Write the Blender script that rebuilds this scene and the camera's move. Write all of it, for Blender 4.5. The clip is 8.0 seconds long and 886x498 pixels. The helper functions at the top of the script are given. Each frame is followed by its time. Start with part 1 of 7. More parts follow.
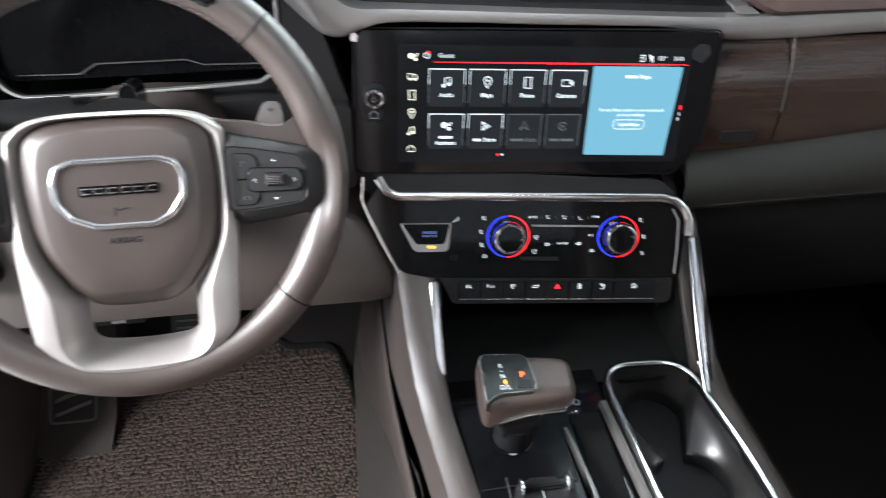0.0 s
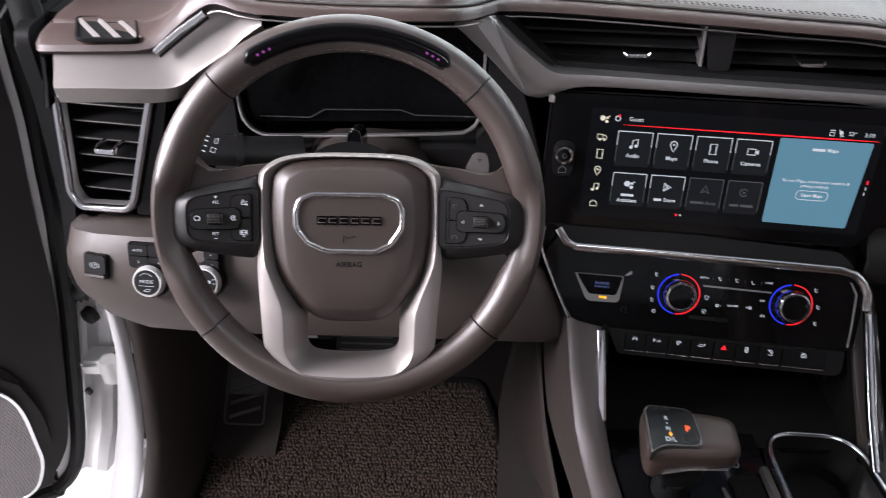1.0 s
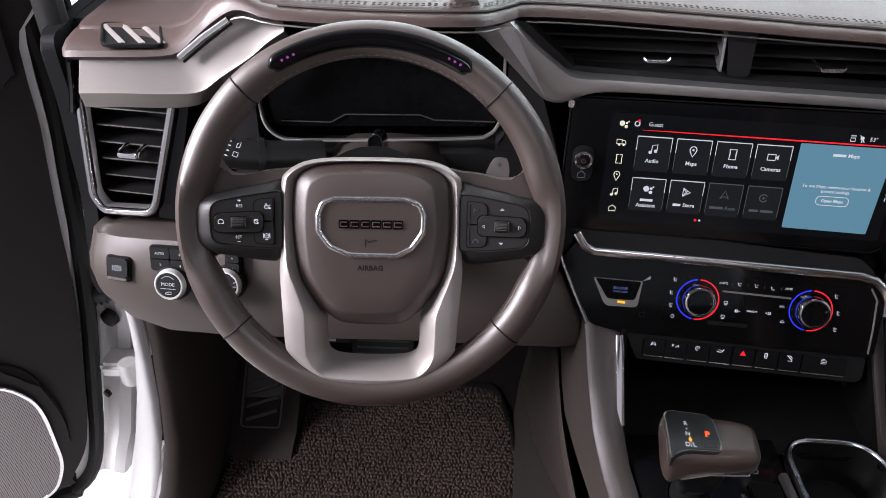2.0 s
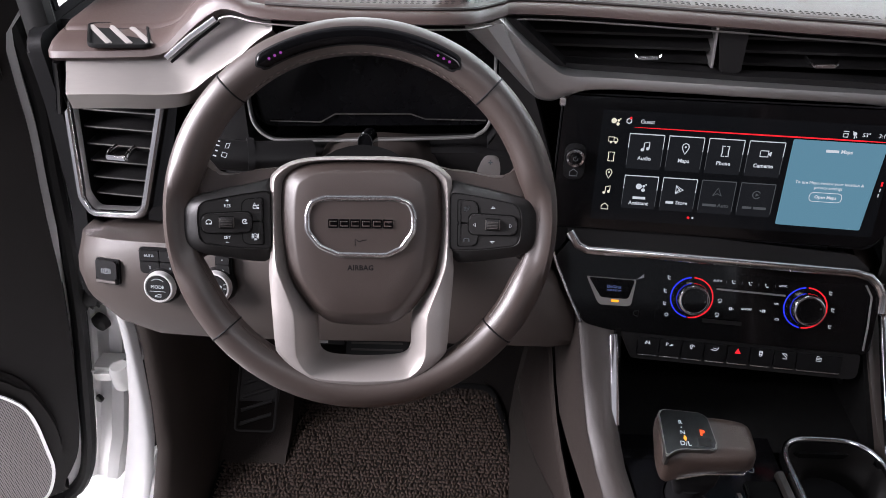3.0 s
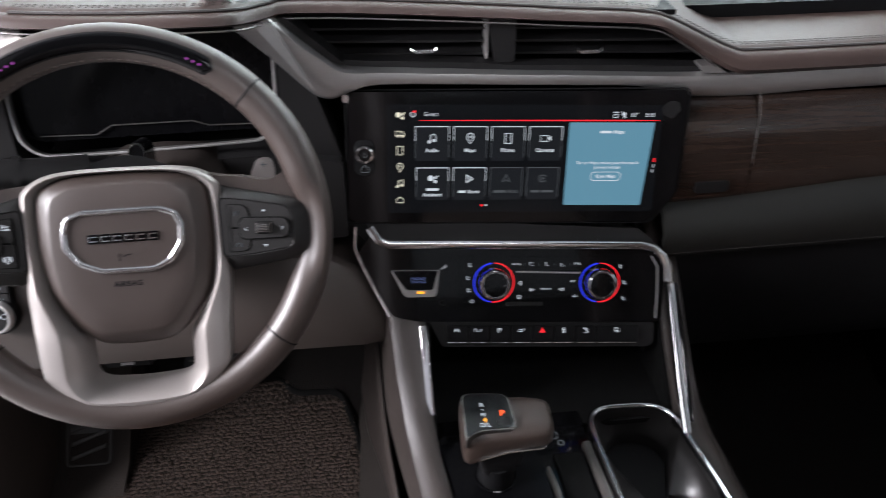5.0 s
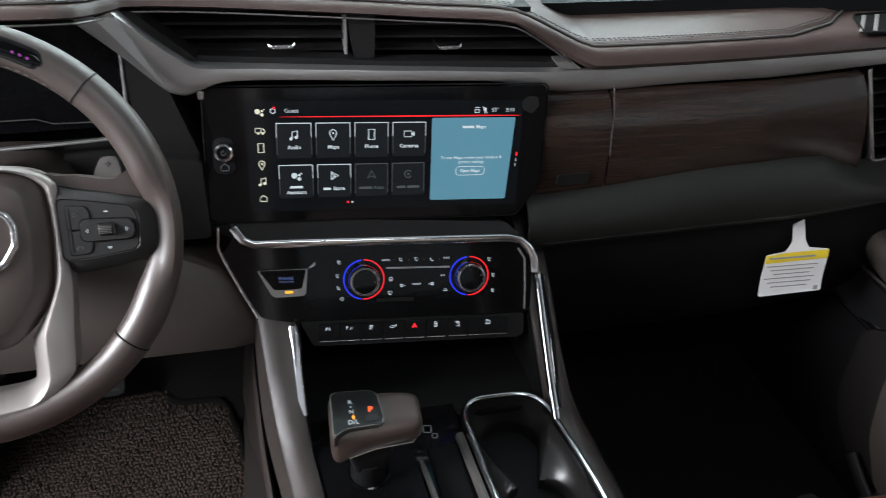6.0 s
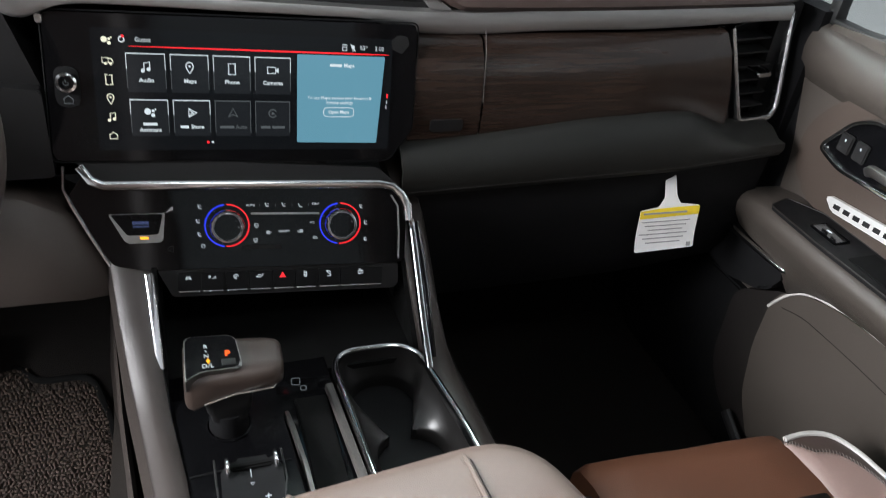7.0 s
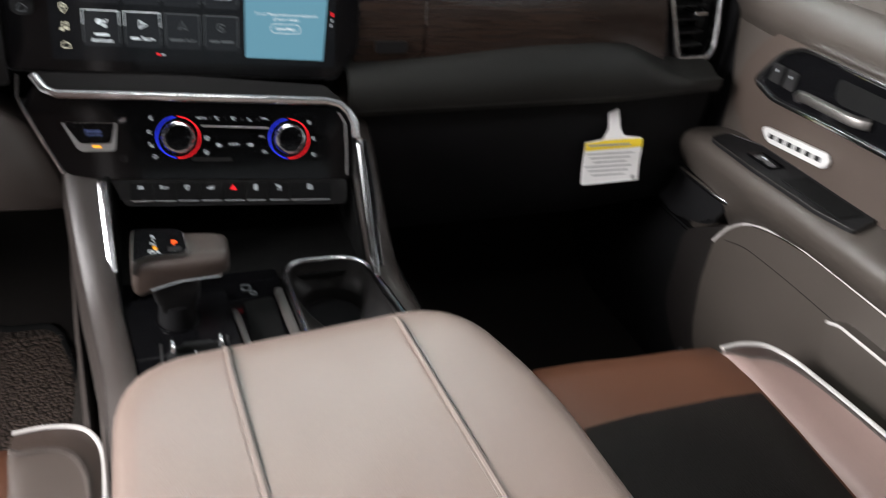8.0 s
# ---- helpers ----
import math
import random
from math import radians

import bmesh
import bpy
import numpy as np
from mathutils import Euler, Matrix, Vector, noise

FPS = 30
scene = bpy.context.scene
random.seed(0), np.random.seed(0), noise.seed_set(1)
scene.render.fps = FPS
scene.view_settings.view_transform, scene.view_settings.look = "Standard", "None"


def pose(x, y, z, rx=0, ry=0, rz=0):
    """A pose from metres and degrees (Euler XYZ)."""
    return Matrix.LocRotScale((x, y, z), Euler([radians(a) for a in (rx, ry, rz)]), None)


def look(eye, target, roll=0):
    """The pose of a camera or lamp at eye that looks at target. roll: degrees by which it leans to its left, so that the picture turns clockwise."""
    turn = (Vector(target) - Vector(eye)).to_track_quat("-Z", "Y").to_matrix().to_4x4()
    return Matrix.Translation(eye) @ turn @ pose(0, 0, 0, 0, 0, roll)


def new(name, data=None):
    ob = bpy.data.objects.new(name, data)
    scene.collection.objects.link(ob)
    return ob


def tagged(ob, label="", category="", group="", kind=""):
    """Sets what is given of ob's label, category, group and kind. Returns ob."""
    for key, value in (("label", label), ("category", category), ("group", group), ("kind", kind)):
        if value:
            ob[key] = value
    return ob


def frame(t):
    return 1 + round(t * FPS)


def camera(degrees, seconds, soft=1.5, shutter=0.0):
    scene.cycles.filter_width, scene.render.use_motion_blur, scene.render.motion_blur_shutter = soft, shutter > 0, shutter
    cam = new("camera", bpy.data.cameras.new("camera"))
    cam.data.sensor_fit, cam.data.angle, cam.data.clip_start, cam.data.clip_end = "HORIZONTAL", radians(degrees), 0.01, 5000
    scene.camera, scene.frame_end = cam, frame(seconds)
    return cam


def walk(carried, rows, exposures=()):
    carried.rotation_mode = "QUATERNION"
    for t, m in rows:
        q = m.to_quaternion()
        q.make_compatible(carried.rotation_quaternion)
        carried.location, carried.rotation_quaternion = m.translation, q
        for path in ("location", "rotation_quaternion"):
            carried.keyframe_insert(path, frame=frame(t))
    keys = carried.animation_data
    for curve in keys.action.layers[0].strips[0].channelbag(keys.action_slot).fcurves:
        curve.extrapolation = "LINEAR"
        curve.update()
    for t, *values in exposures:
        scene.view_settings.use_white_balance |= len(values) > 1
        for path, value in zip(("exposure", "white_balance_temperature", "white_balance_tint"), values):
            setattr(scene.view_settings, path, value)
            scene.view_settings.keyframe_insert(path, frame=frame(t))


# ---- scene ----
cam = camera(61.3, 8.0, soft=0.78, shutter=0.5)
PATH = [
    (0.0, (-0.2472, 0.1716, 1.1312), (0.0504, 1.98, -0.4192), 2.0),
    (0.5, (-0.2844, 0.1452, 1.1528), (-0.2124, 2.0112, -0.3544), 1.1),
    (1.0, (-0.312, 0.1236, 1.1684), (-0.414, 2.0412, -0.2704), -0.4),
    (1.5, (-0.3192, 0.1176, 1.1696), (-0.4668, 2.0448, -0.2536), -0.7),
    (1.7, (-0.3212, 0.1178, 1.1704), (-0.4656, 2.0430, -0.2550), -0.73),
    (2.8, (-0.3172, 0.1230, 1.1646), (-0.4470, 2.0510, -0.2595), -1.06),
    (3.0, (-0.3156, 0.1224, 1.1624), (-0.444, 2.0556, -0.2548), -1.1),
    (3.5, (-0.3084, 0.1236, 1.1588), (-0.4296, 2.0556, -0.2608), -1.3),
    (4.0, (-0.2832, 0.1284, 1.1528), (-0.3672, 2.0628, -0.2656), -1.7),
    (4.5, (-0.2472, 0.1272, 1.1528), (-0.2292, 2.0664, -0.2608), -1.6),
    (5.0, (-0.2052, 0.1188, 1.1564), (0.0156, 2.046, -0.2572), 0.1),
    (5.2, (-0.1896, 0.114, 1.1576), (0.108, 2.0316, -0.2536), 0.9),
    (6.3, (-0.1479, 0.1010, 1.1430), (0.4390, 1.9612, -0.2471), 4.52),
    (6.5, (-0.1368, 0.0912, 1.13), (0.504, 1.9464, -0.25), 5.3),
    (6.8, (-0.1178, 0.0778, 1.1040), (0.6162, 1.8984, -0.2736), 6.97),
    (7.0, (-0.1092, 0.0708, 1.0796), (0.6756, 1.8816, -0.2848), 7.8),
    (7.2, (-0.1015, 0.0570, 1.0700), (0.6752, 1.8681, -0.2988), 7.78),
    (7.5, (-0.0972, 0.0228, 1.0436), (0.6504, 1.872, -0.2908), 7.4),
    (7.8, (-0.0880, -0.0229, 1.0188), (0.6684, 1.8366, -0.2970), 7.34),
    (8.0, (-0.0876, -0.054, 0.9908), (0.7476, 1.7784, -0.3148), 7.6),
]
walk(cam, [(t, look(eye, target, roll)) for t, eye, target, roll in PATH],
     [(0.0, 1.1, 6050, 3), (0.5, 0.42, 6050, 11), (1.0, -0.05, 6200, 14), (4.5, -0.05, 6200, 14), (5.0, 0.05, 6150, 10), (6.5, 0.0, 6050, 3), (7.0, 0.24, 6150, 3), (7.5, 0.84, 6150, 2), (8.0, 0.28, 6400, 6)])

# ---------- world and light ----------
world = bpy.data.worlds.new("world")
scene.world = world
world.use_nodes = True
wn = world.node_tree
bg = wn.nodes["Background"]
wg = wn.nodes.new("ShaderNodeTexGradient")
wc = wn.nodes.new("ShaderNodeTexCoord")
wm = wn.nodes.new("ShaderNodeMapping")
wr = wn.nodes.new("ShaderNodeValToRGB")
wm.inputs["Rotation"].default_value = (0, radians(90), 0)
wn.links.new(wc.outputs["Generated"], wm.inputs[0])
wn.links.new(wm.outputs[0], wg.inputs[0])
wn.links.new(wg.outputs["Fac"], wr.inputs[0])
wn.links.new(wr.outputs[0], bg.inputs[0])
wr.color_ramp.elements[0].position, wr.color_ramp.elements[0].color = 0.0, (0.85, 0.83, 0.88, 1)
wr.color_ramp.elements[1].position, wr.color_ramp.elements[1].color = 1.0, (0.85, 0.83, 0.88, 1)
bg.inputs[1].default_value = 0.5


def area(name, m, sx, sy, watts, color=(1, 1, 1)):
    data = bpy.data.lights.new(name, "AREA")
    data.shape, data.size, data.size_y, data.energy, data.color = "RECTANGLE", sx, sy, watts, color
    ob = new(name, data)
    ob.matrix_world = m
    return ob


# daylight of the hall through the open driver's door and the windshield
area("door_opening_light", look((-2.30, 0.60, 1.55), (-0.3, 0.66, 0.62)), 1.3, 0.9, 235, (1.0, 0.94, 0.955))
# overhead fill lamp, added for highlights; no source is seen in the roof
area("overhead_fill_light", look((0.0, 0.12, 1.52), (-0.05, 0.25, 0.60)), 0.34, 0.30, 2.6, (1.0, 0.955, 0.96))
# unseen lamp added at the right rear door window to lift the wheel
area("rear_fill_light", look((0.80, -0.86, 1.18), (-0.25, 0.60, 0.72)), 0.75, 0.50, 2, (0.97, 0.98, 1.0))
area("windshield_light", look((0.0, 1.33, 1.18), (0.0, 0.95, 0.80)), 1.5, 0.45, 13.5, (0.95, 1.0, 0.99))


# ---------- materials ----------
def nodes_of(name):
    m = bpy.data.materials.new(name)
    m.use_nodes = True
    return m, m.node_tree, m.node_tree.nodes["Principled BSDF"]


def surface(name, color, rough=0.5, metal=0.0, vary=0.12, grain=60.0, bump=0.15, depth=0.001, cells=0.0, coat=0.0, spec=0.5, broad=6.0, stretch=None, sheen=0.0):
    """A procedural surface: broad and fine variation of colour and gloss, and a fine relief (cells: leather-like pebbles)."""
    m, t, p = nodes_of(name)
    L = t.links.new
    co = t.nodes.new("ShaderNodeTexCoord")
    src = co.outputs["Object"]
    if stretch:
        mp = t.nodes.new("ShaderNodeMapping")
        mp.inputs["Scale"].default_value = stretch
        L(src, mp.inputs[0])
        fine_src = mp.outputs[0]
    else:
        fine_src = src
    n1 = t.nodes.new("ShaderNodeTexNoise")
    n1.inputs["Scale"].default_value, n1.inputs["Detail"].default_value = broad, 4
    L(src, n1.inputs[0])
    n2 = t.nodes.new("ShaderNodeTexNoise")
    n2.inputs["Scale"].default_value, n2.inputs["Detail"].default_value = grain, 3
    L(fine_src, n2.inputs[0])
    add = t.nodes.new("ShaderNodeMath")
    add.operation = "ADD"
    L(n1.outputs["Fac"], add.inputs[0])
    L(n2.outputs["Fac"], add.inputs[1])
    mr = t.nodes.new("ShaderNodeMapRange")
    mr.inputs[1].default_value, mr.inputs[2].default_value = 0.6, 1.4
    mr.inputs[3].default_value, mr.inputs[4].default_value = 1 - vary, 1 + vary
    L(add.outputs[0], mr.inputs[0])
    mul = t.nodes.new("ShaderNodeVectorMath")
    mul.operation = "MULTIPLY"
    mul.inputs[0].default_value = color
    L(mr.outputs[0], mul.inputs[1])
    L(mul.outputs[0], p.inputs["Base Color"])
    rr = t.nodes.new("ShaderNodeMapRange")
    rr.inputs[1].default_value, rr.inputs[2].default_value = 0.6, 1.4
    rr.inputs[3].default_value, rr.inputs[4].default_value = max(0.02, rough * 0.85), min(1, rough * 1.15)
    L(add.outputs[0], rr.inputs[0])
    L(rr.outputs[0], p.inputs["Roughness"])
    p.inputs["Metallic"].default_value = metal
    p.inputs["Coat Weight"].default_value = coat
    p.inputs["Coat Roughness"].default_value = 0.06
    p.inputs["Specular IOR Level"].default_value = spec
    p.inputs["Sheen Weight"].default_value = sheen
    if bump:
        bp = t.nodes.new("ShaderNodeBump")
        bp.inputs["Strength"].default_value, bp.inputs["Distance"].default_value = bump, depth
        if cells:
            v = t.nodes.new("ShaderNodeTexVoronoi")
            v.inputs["Scale"].default_value = cells
            L(fine_src, v.inputs[0])
            L(v.outputs["Distance"], bp.inputs["Height"])
        else:
            L(n2.outputs["Fac"], bp.inputs["Height"])
        L(bp.outputs[0], p.inputs["Normal"])
    return m


def glow(name, color, strength):
    m, t, p = nodes_of(name)
    p.inputs["Base Color"].default_value = (0.003, 0.003, 0.003, 1)
    p.inputs["Roughness"].default_value, p.inputs["Specular IOR Level"].default_value = 0.12, 0.2
    p.inputs["Emission Color"].default_value = (*color, 1)
    p.inputs["Emission Strength"].default_value = strength
    return m


LEATHER = surface("umber_leather", (0.044, 0.0280, 0.0240), 0.45, spec=0.45, cells=900, bump=0.14, depth=0.0005, vary=0.10, grain=300)
BROWN_TRIM = surface("dark_brown_plastic", (0.026, 0.0205, 0.018), 0.50, spec=0.35, cells=1300, bump=0.22, depth=0.0005, vary=0.09, grain=400)
FLANK = surface("grey_umber_leather", (0.033, 0.0265, 0.0235), 0.45, cells=900, bump=0.18, depth=0.0006, vary=0.10, grain=300)
LEATHER_RIM = surface("rim_leather", (0.041, 0.0295, 0.0250), 0.43, spec=0.7, cells=1100, bump=0.16, depth=0.0004, vary=0.08, grain=260)
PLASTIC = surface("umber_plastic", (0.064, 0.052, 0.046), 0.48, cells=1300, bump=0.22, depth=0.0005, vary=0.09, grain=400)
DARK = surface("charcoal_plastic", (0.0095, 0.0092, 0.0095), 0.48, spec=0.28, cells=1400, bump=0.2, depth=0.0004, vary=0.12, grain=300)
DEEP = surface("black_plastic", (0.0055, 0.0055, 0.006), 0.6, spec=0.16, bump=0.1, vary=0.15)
PIT = surface("matt_black", (0.004, 0.004, 0.004), 0.8, bump=0.0, spec=0.1)
PIANO = surface("piano_black", (0.0028, 0.0028, 0.0032), 0.08, bump=0.0, vary=0.1, spec=0.28)
CHROME = surface("chrome", (0.82, 0.82, 0.83), 0.14, metal=1.0, bump=0.0, vary=0.04)
SMOKE = surface("smoked_chrome", (0.70, 0.70, 0.71), 0.22, metal=1.0, bump=0.0, vary=0.05)
SATIN = surface("satin_aluminium", (0.20, 0.188, 0.178), 0.43, metal=1.0, bump=0.06, depth=0.0003, grain=500, vary=0.06, stretch=(0.15, 1, 1))
SATIN_DARK = surface("satin_graphite", (0.44, 0.435, 0.428), 0.42, metal=0.95, bump=0.06, depth=0.0003, grain=500, vary=0.06, stretch=(0.15, 1, 1))
SPOKE_SILVER = surface("spoke_silver", (0.32, 0.294, 0.280), 0.38, metal=0.45, bump=0.04, depth=0.0003, grain=700, vary=0.05)
CARPET = surface("carpet", (0.034, 0.028, 0.025), 0.95, bump=0.7, depth=0.003, grain=700, vary=0.35, spec=0.2)
PAINT = surface("white_paint", (0.68, 0.68, 0.675), 0.42, bump=0.02, depth=0.0002, vary=0.03, coat=0.15)
RUBBER = surface("rubber", (0.013, 0.013, 0.013), 0.55, spec=0.3, bump=0.15, depth=0.0006, vary=0.2)
BEIGE = surface("beige_leather", (0.145, 0.108, 0.091), 0.40, cells=900, bump=0.2, depth=0.0005, vary=0.07, grain=300)
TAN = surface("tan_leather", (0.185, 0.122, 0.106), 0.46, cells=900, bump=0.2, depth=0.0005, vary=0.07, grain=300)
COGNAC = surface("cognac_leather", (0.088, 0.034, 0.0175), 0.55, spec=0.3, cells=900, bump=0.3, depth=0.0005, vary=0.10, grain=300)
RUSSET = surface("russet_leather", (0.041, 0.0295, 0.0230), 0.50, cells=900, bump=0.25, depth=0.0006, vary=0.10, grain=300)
UMBER_DARK = surface("dark_umber_plastic", (0.0095, 0.0078, 0.0072), 0.58, spec=0.25, cells=1300, bump=0.22, depth=0.0005, vary=0.09, grain=400)
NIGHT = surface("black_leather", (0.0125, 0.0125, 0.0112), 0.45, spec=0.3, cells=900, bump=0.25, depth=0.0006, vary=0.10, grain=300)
PIPING = surface("grey_piping", (0.40, 0.38, 0.365), 0.5, bump=0.1, vary=0.05)
THREAD_DARK = surface("dark_thread", (0.035, 0.03, 0.028), 0.8, bump=0.2, vary=0.1)
THREAD_RIM = surface("rim_thread", (0.13, 0.108, 0.098), 0.8, bump=0.2, vary=0.1)
BRIGHT = surface("bright_satin", (0.80, 0.79, 0.78), 0.32, metal=0.55, bump=0.03, vary=0.04)
DOORSKIN = surface("umber_door_leather", (0.047, 0.0395, 0.0335), 0.46, cells=900, bump=0.25, depth=0.0006, vary=0.10, grain=300)
RUBBER_GREY = surface("grey_rubber", (0.050, 0.045, 0.042), 0.5, bump=0.2, depth=0.0006, vary=0.2)
PERFORATED = surface("perforated_shaded_leather", (0.0085, 0.0068, 0.0060), 0.68, cells=420, bump=0.6, depth=0.001, vary=0.15, grain=300, spec=0.12)
HEAD_LEATHER = surface("dark_umber_leather", (0.036, 0.0245, 0.0195), 0.42, cells=900, bump=0.25, depth=0.0006, vary=0.10, grain=300)
POD = surface("switch_plastic", (0.0150, 0.0145, 0.0143), 0.45, spec=0.28, cells=1400, bump=0.12, depth=0.0003, vary=0.12, grain=300)
KICK = surface("umber_black_plastic", (0.060, 0.049, 0.043), 0.52, spec=0.35, cells=1300, bump=0.25, depth=0.0005, vary=0.10, grain=400)
DOOR_LOW = surface("taupe_door_vinyl", (0.045, 0.0375, 0.0315), 0.48, cells=900, bump=0.25, depth=0.0006, vary=0.09, grain=300)
LIP = surface("brown_satin", (0.16, 0.148, 0.142), 0.4, metal=0.4, bump=0.05, depth=0.0003, vary=0.08)
SEAM_BEIGE = surface("beige_piping", (0.125, 0.097, 0.083), 0.5, bump=0.2, depth=0.0005, vary=0.1)
CARPET_BROWN = surface("brown_carpet", (0.024, 0.0205, 0.018), 0.95, bump=0.7, depth=0.003, grain=700, vary=0.35, spec=0.15)
PAPER = surface("white_paper", (0.78, 0.77, 0.76), 0.7, bump=0.03, vary=0.03)
YELLOW = surface("yellow_print", (0.80, 0.60, 0.03), 0.7, bump=0.0, vary=0.04)
INK = surface("grey_print", (0.30, 0.30, 0.30), 0.8, bump=0.0, vary=0.05)
HEADLINER = surface("headliner", (0.035, 0.033, 0.032), 0.95, bump=0.3, depth=0.001, grain=500, vary=0.06)
PALE = surface("pale_floor", (0.72, 0.71, 0.68), 0.35, bump=0.03, vary=0.05, broad=2)
GREYMETAL = surface("hinge_metal", (0.62, 0.62, 0.60), 0.40, metal=0.3, bump=0.05, vary=0.08)
PRINT = glow("white_backlight", (0.86, 0.90, 0.95), 0.75)
PRINT_DIM = glow("dim_backlight", (0.75, 0.80, 0.85), 0.10)
PRINT_WARM = glow("warm_icon_light", (1.0, 0.93, 0.72), 0.85)
PRINT_BLUE = glow("blue_backlight", (0.35, 0.45, 1.0), 0.30)
RED = glow("red_light", (1.0, 0.02, 0.03), 1.1)
BLUE = glow("blue_light", (0.03, 0.05, 1.0), 1.1)
EMBER = glow("ember_light", (1.0, 0.10, 0.015), 1.7)
AMBER = glow("amber_light", (1.0, 0.38, 0.02), 1.6)
PURPLE = glow("purple_light", (0.55, 0.10, 0.55), 0.55)
TEAL = glow("map_card", (0.115, 0.255, 0.335), 1.0)
CARD = glow("menu_tile", (0.010, 0.011, 0.013), 1.0)
SCREEN_BLACK = glow("display_black", (0.0025, 0.003, 0.004), 1.0)


def wood_material():
    m, t, p = nodes_of("open_pore_walnut")
    L = t.links.new
    co = t.nodes.new("ShaderNodeTexCoord")
    mp = t.nodes.new("ShaderNodeMapping")
    mp.inputs["Scale"].default_value = (2.5, 20, 45)
    L(co.outputs["Object"], mp.inputs[0])
    n = t.nodes.new("ShaderNodeTexNoise")
    n.inputs["Scale"].default_value, n.inputs["Detail"].default_value, n.inputs["Distortion"].default_value = 5, 6, 0.8
    L(mp.outputs[0], n.inputs[0])
    r = t.nodes.new("ShaderNodeValToRGB")
    r.color_ramp.elements[0].position, r.color_ramp.elements[0].color = 0.20, (0.011, 0.0076, 0.0064, 1)
    r.color_ramp.elements[1].position, r.color_ramp.elements[1].color = 0.85, (0.031, 0.0185, 0.0135, 1)
    L(n.outputs["Fac"], r.inputs[0])
    L(r.outputs[0], p.inputs["Base Color"])
    p.inputs["Roughness"].default_value = 0.22
    b = t.nodes.new("ShaderNodeBump")
    b.inputs["Strength"].default_value, b.inputs["Distance"].default_value = 0.05, 0.0002
    L(n.outputs["Fac"], b.inputs["Height"])
    L(b.outputs[0], p.inputs["Normal"])
    return m


def mesh_material():
    """Speaker cover: metal sheet with a close grid of holes."""
    m, t, p = nodes_of("speaker_mesh")
    L = t.links.new
    co = t.nodes.new("ShaderNodeTexCoord")
    v = t.nodes.new("ShaderNodeTexVoronoi")
    v.inputs["Scale"].default_value, v.inputs["Randomness"].default_value = 330, 0.0
    turn, flat = t.nodes.new("ShaderNodeMapping"), t.nodes.new("ShaderNodeMapping")
    turn.inputs["Rotation"].default_value = (0, 0, radians(-28))
    flat.inputs["Scale"].default_value = (1, 0, 1)
    L(co.outputs["Object"], turn.inputs[0])
    L(turn.outputs[0], flat.inputs[0])
    L(flat.outputs[0], v.inputs[0])
    r = t.nodes.new("ShaderNodeValToRGB")
    r.color_ramp.elements[0].position, r.color_ramp.elements[0].color = 0.26, (0.05, 0.045, 0.045, 1)
    r.color_ramp.elements[1].position, r.color_ramp.elements[1].color = 0.40, (0.30, 0.28, 0.28, 1)
    L(v.outputs["Distance"], r.inputs[0])
    L(r.outputs[0], p.inputs["Base Color"])
    p.inputs["Metallic"].default_value, p.inputs["Roughness"].default_value = 0.5, 0.45
    return m


def pile_material():
    """Short looped pile of the floor mat, in wavy ribs."""
    m, t, p = nodes_of("pile_backing")
    L = t.links.new
    co = t.nodes.new("ShaderNodeTexCoord")
    mp = t.nodes.new("ShaderNodeMapping")
    mp.inputs["Scale"].default_value = (1.0, 0.55, 1)
    L(co.outputs["Object"], mp.inputs[0])
    v = t.nodes.new("ShaderNodeTexVoronoi")
    v.inputs["Scale"].default_value = 150
    L(mp.outputs[0], v.inputs[0])
    n = t.nodes.new("ShaderNodeTexNoise")
    n.inputs["Scale"].default_value, n.inputs["Detail"].default_value = 420, 3
    L(co.outputs["Object"], n.inputs[0])
    r = t.nodes.new("ShaderNodeValToRGB")
    r.color_ramp.elements[0].position, r.color_ramp.elements[0].color = 0.15, (0.036, 0.028, 0.0235, 1)
    r.color_ramp.elements[1].position, r.color_ramp.elements[1].color = 0.75, (0.016, 0.0125, 0.0108, 1)
    L(v.outputs["Distance"], r.inputs[0])
    L(r.outputs[0], p.inputs["Base Color"])
    p.inputs["Roughness"].default_value, p.inputs["Specular IOR Level"].default_value = 0.95, 0.15
    mx = t.nodes.new("ShaderNodeMath")
    mx.operation = "MULTIPLY_ADD"
    mx.inputs[1].default_value = 0.4
    L(n.outputs["Fac"], mx.inputs[0])
    inv = t.nodes.new("ShaderNodeMath")
    inv.operation = "SUBTRACT"
    inv.inputs[0].default_value = 1.0
    L(v.outputs["Distance"], inv.inputs[1])
    L(inv.outputs[0], mx.inputs[2])
    b = t.nodes.new("ShaderNodeBump")
    b.inputs["Strength"].default_value, b.inputs["Distance"].default_value = 1.0, 0.005
    L(mx.outputs[0], b.inputs["Height"])
    L(b.outputs[0], p.inputs["Normal"])
    return m


WOOD, MESH, PILE = wood_material(), mesh_material(), pile_material()


def glass_material(name, tint=(0.9, 0.95, 0.95)):
    m, t, p = nodes_of(name)
    p.inputs["Base Color"].default_value = (*tint, 1)
    p.inputs["Transmission Weight"].default_value = 1.0
    p.inputs["Roughness"].default_value, p.inputs["IOR"].default_value = 0.0, 1.45
    return m


INKY = surface("black_glass", (0.003, 0.003, 0.0035), 0.2, bump=0.0, vary=0.1, spec=0.12)
CARPET_SHADED = surface("shaded_carpet", (0.011, 0.0095, 0.0088), 0.95, bump=0.7, depth=0.003, grain=700, vary=0.35, spec=0.1)
WELL = surface("well_plastic", (0.0075, 0.007, 0.0068), 0.34, bump=0.0, vary=0.1)
GLASS = glass_material("window_glass")


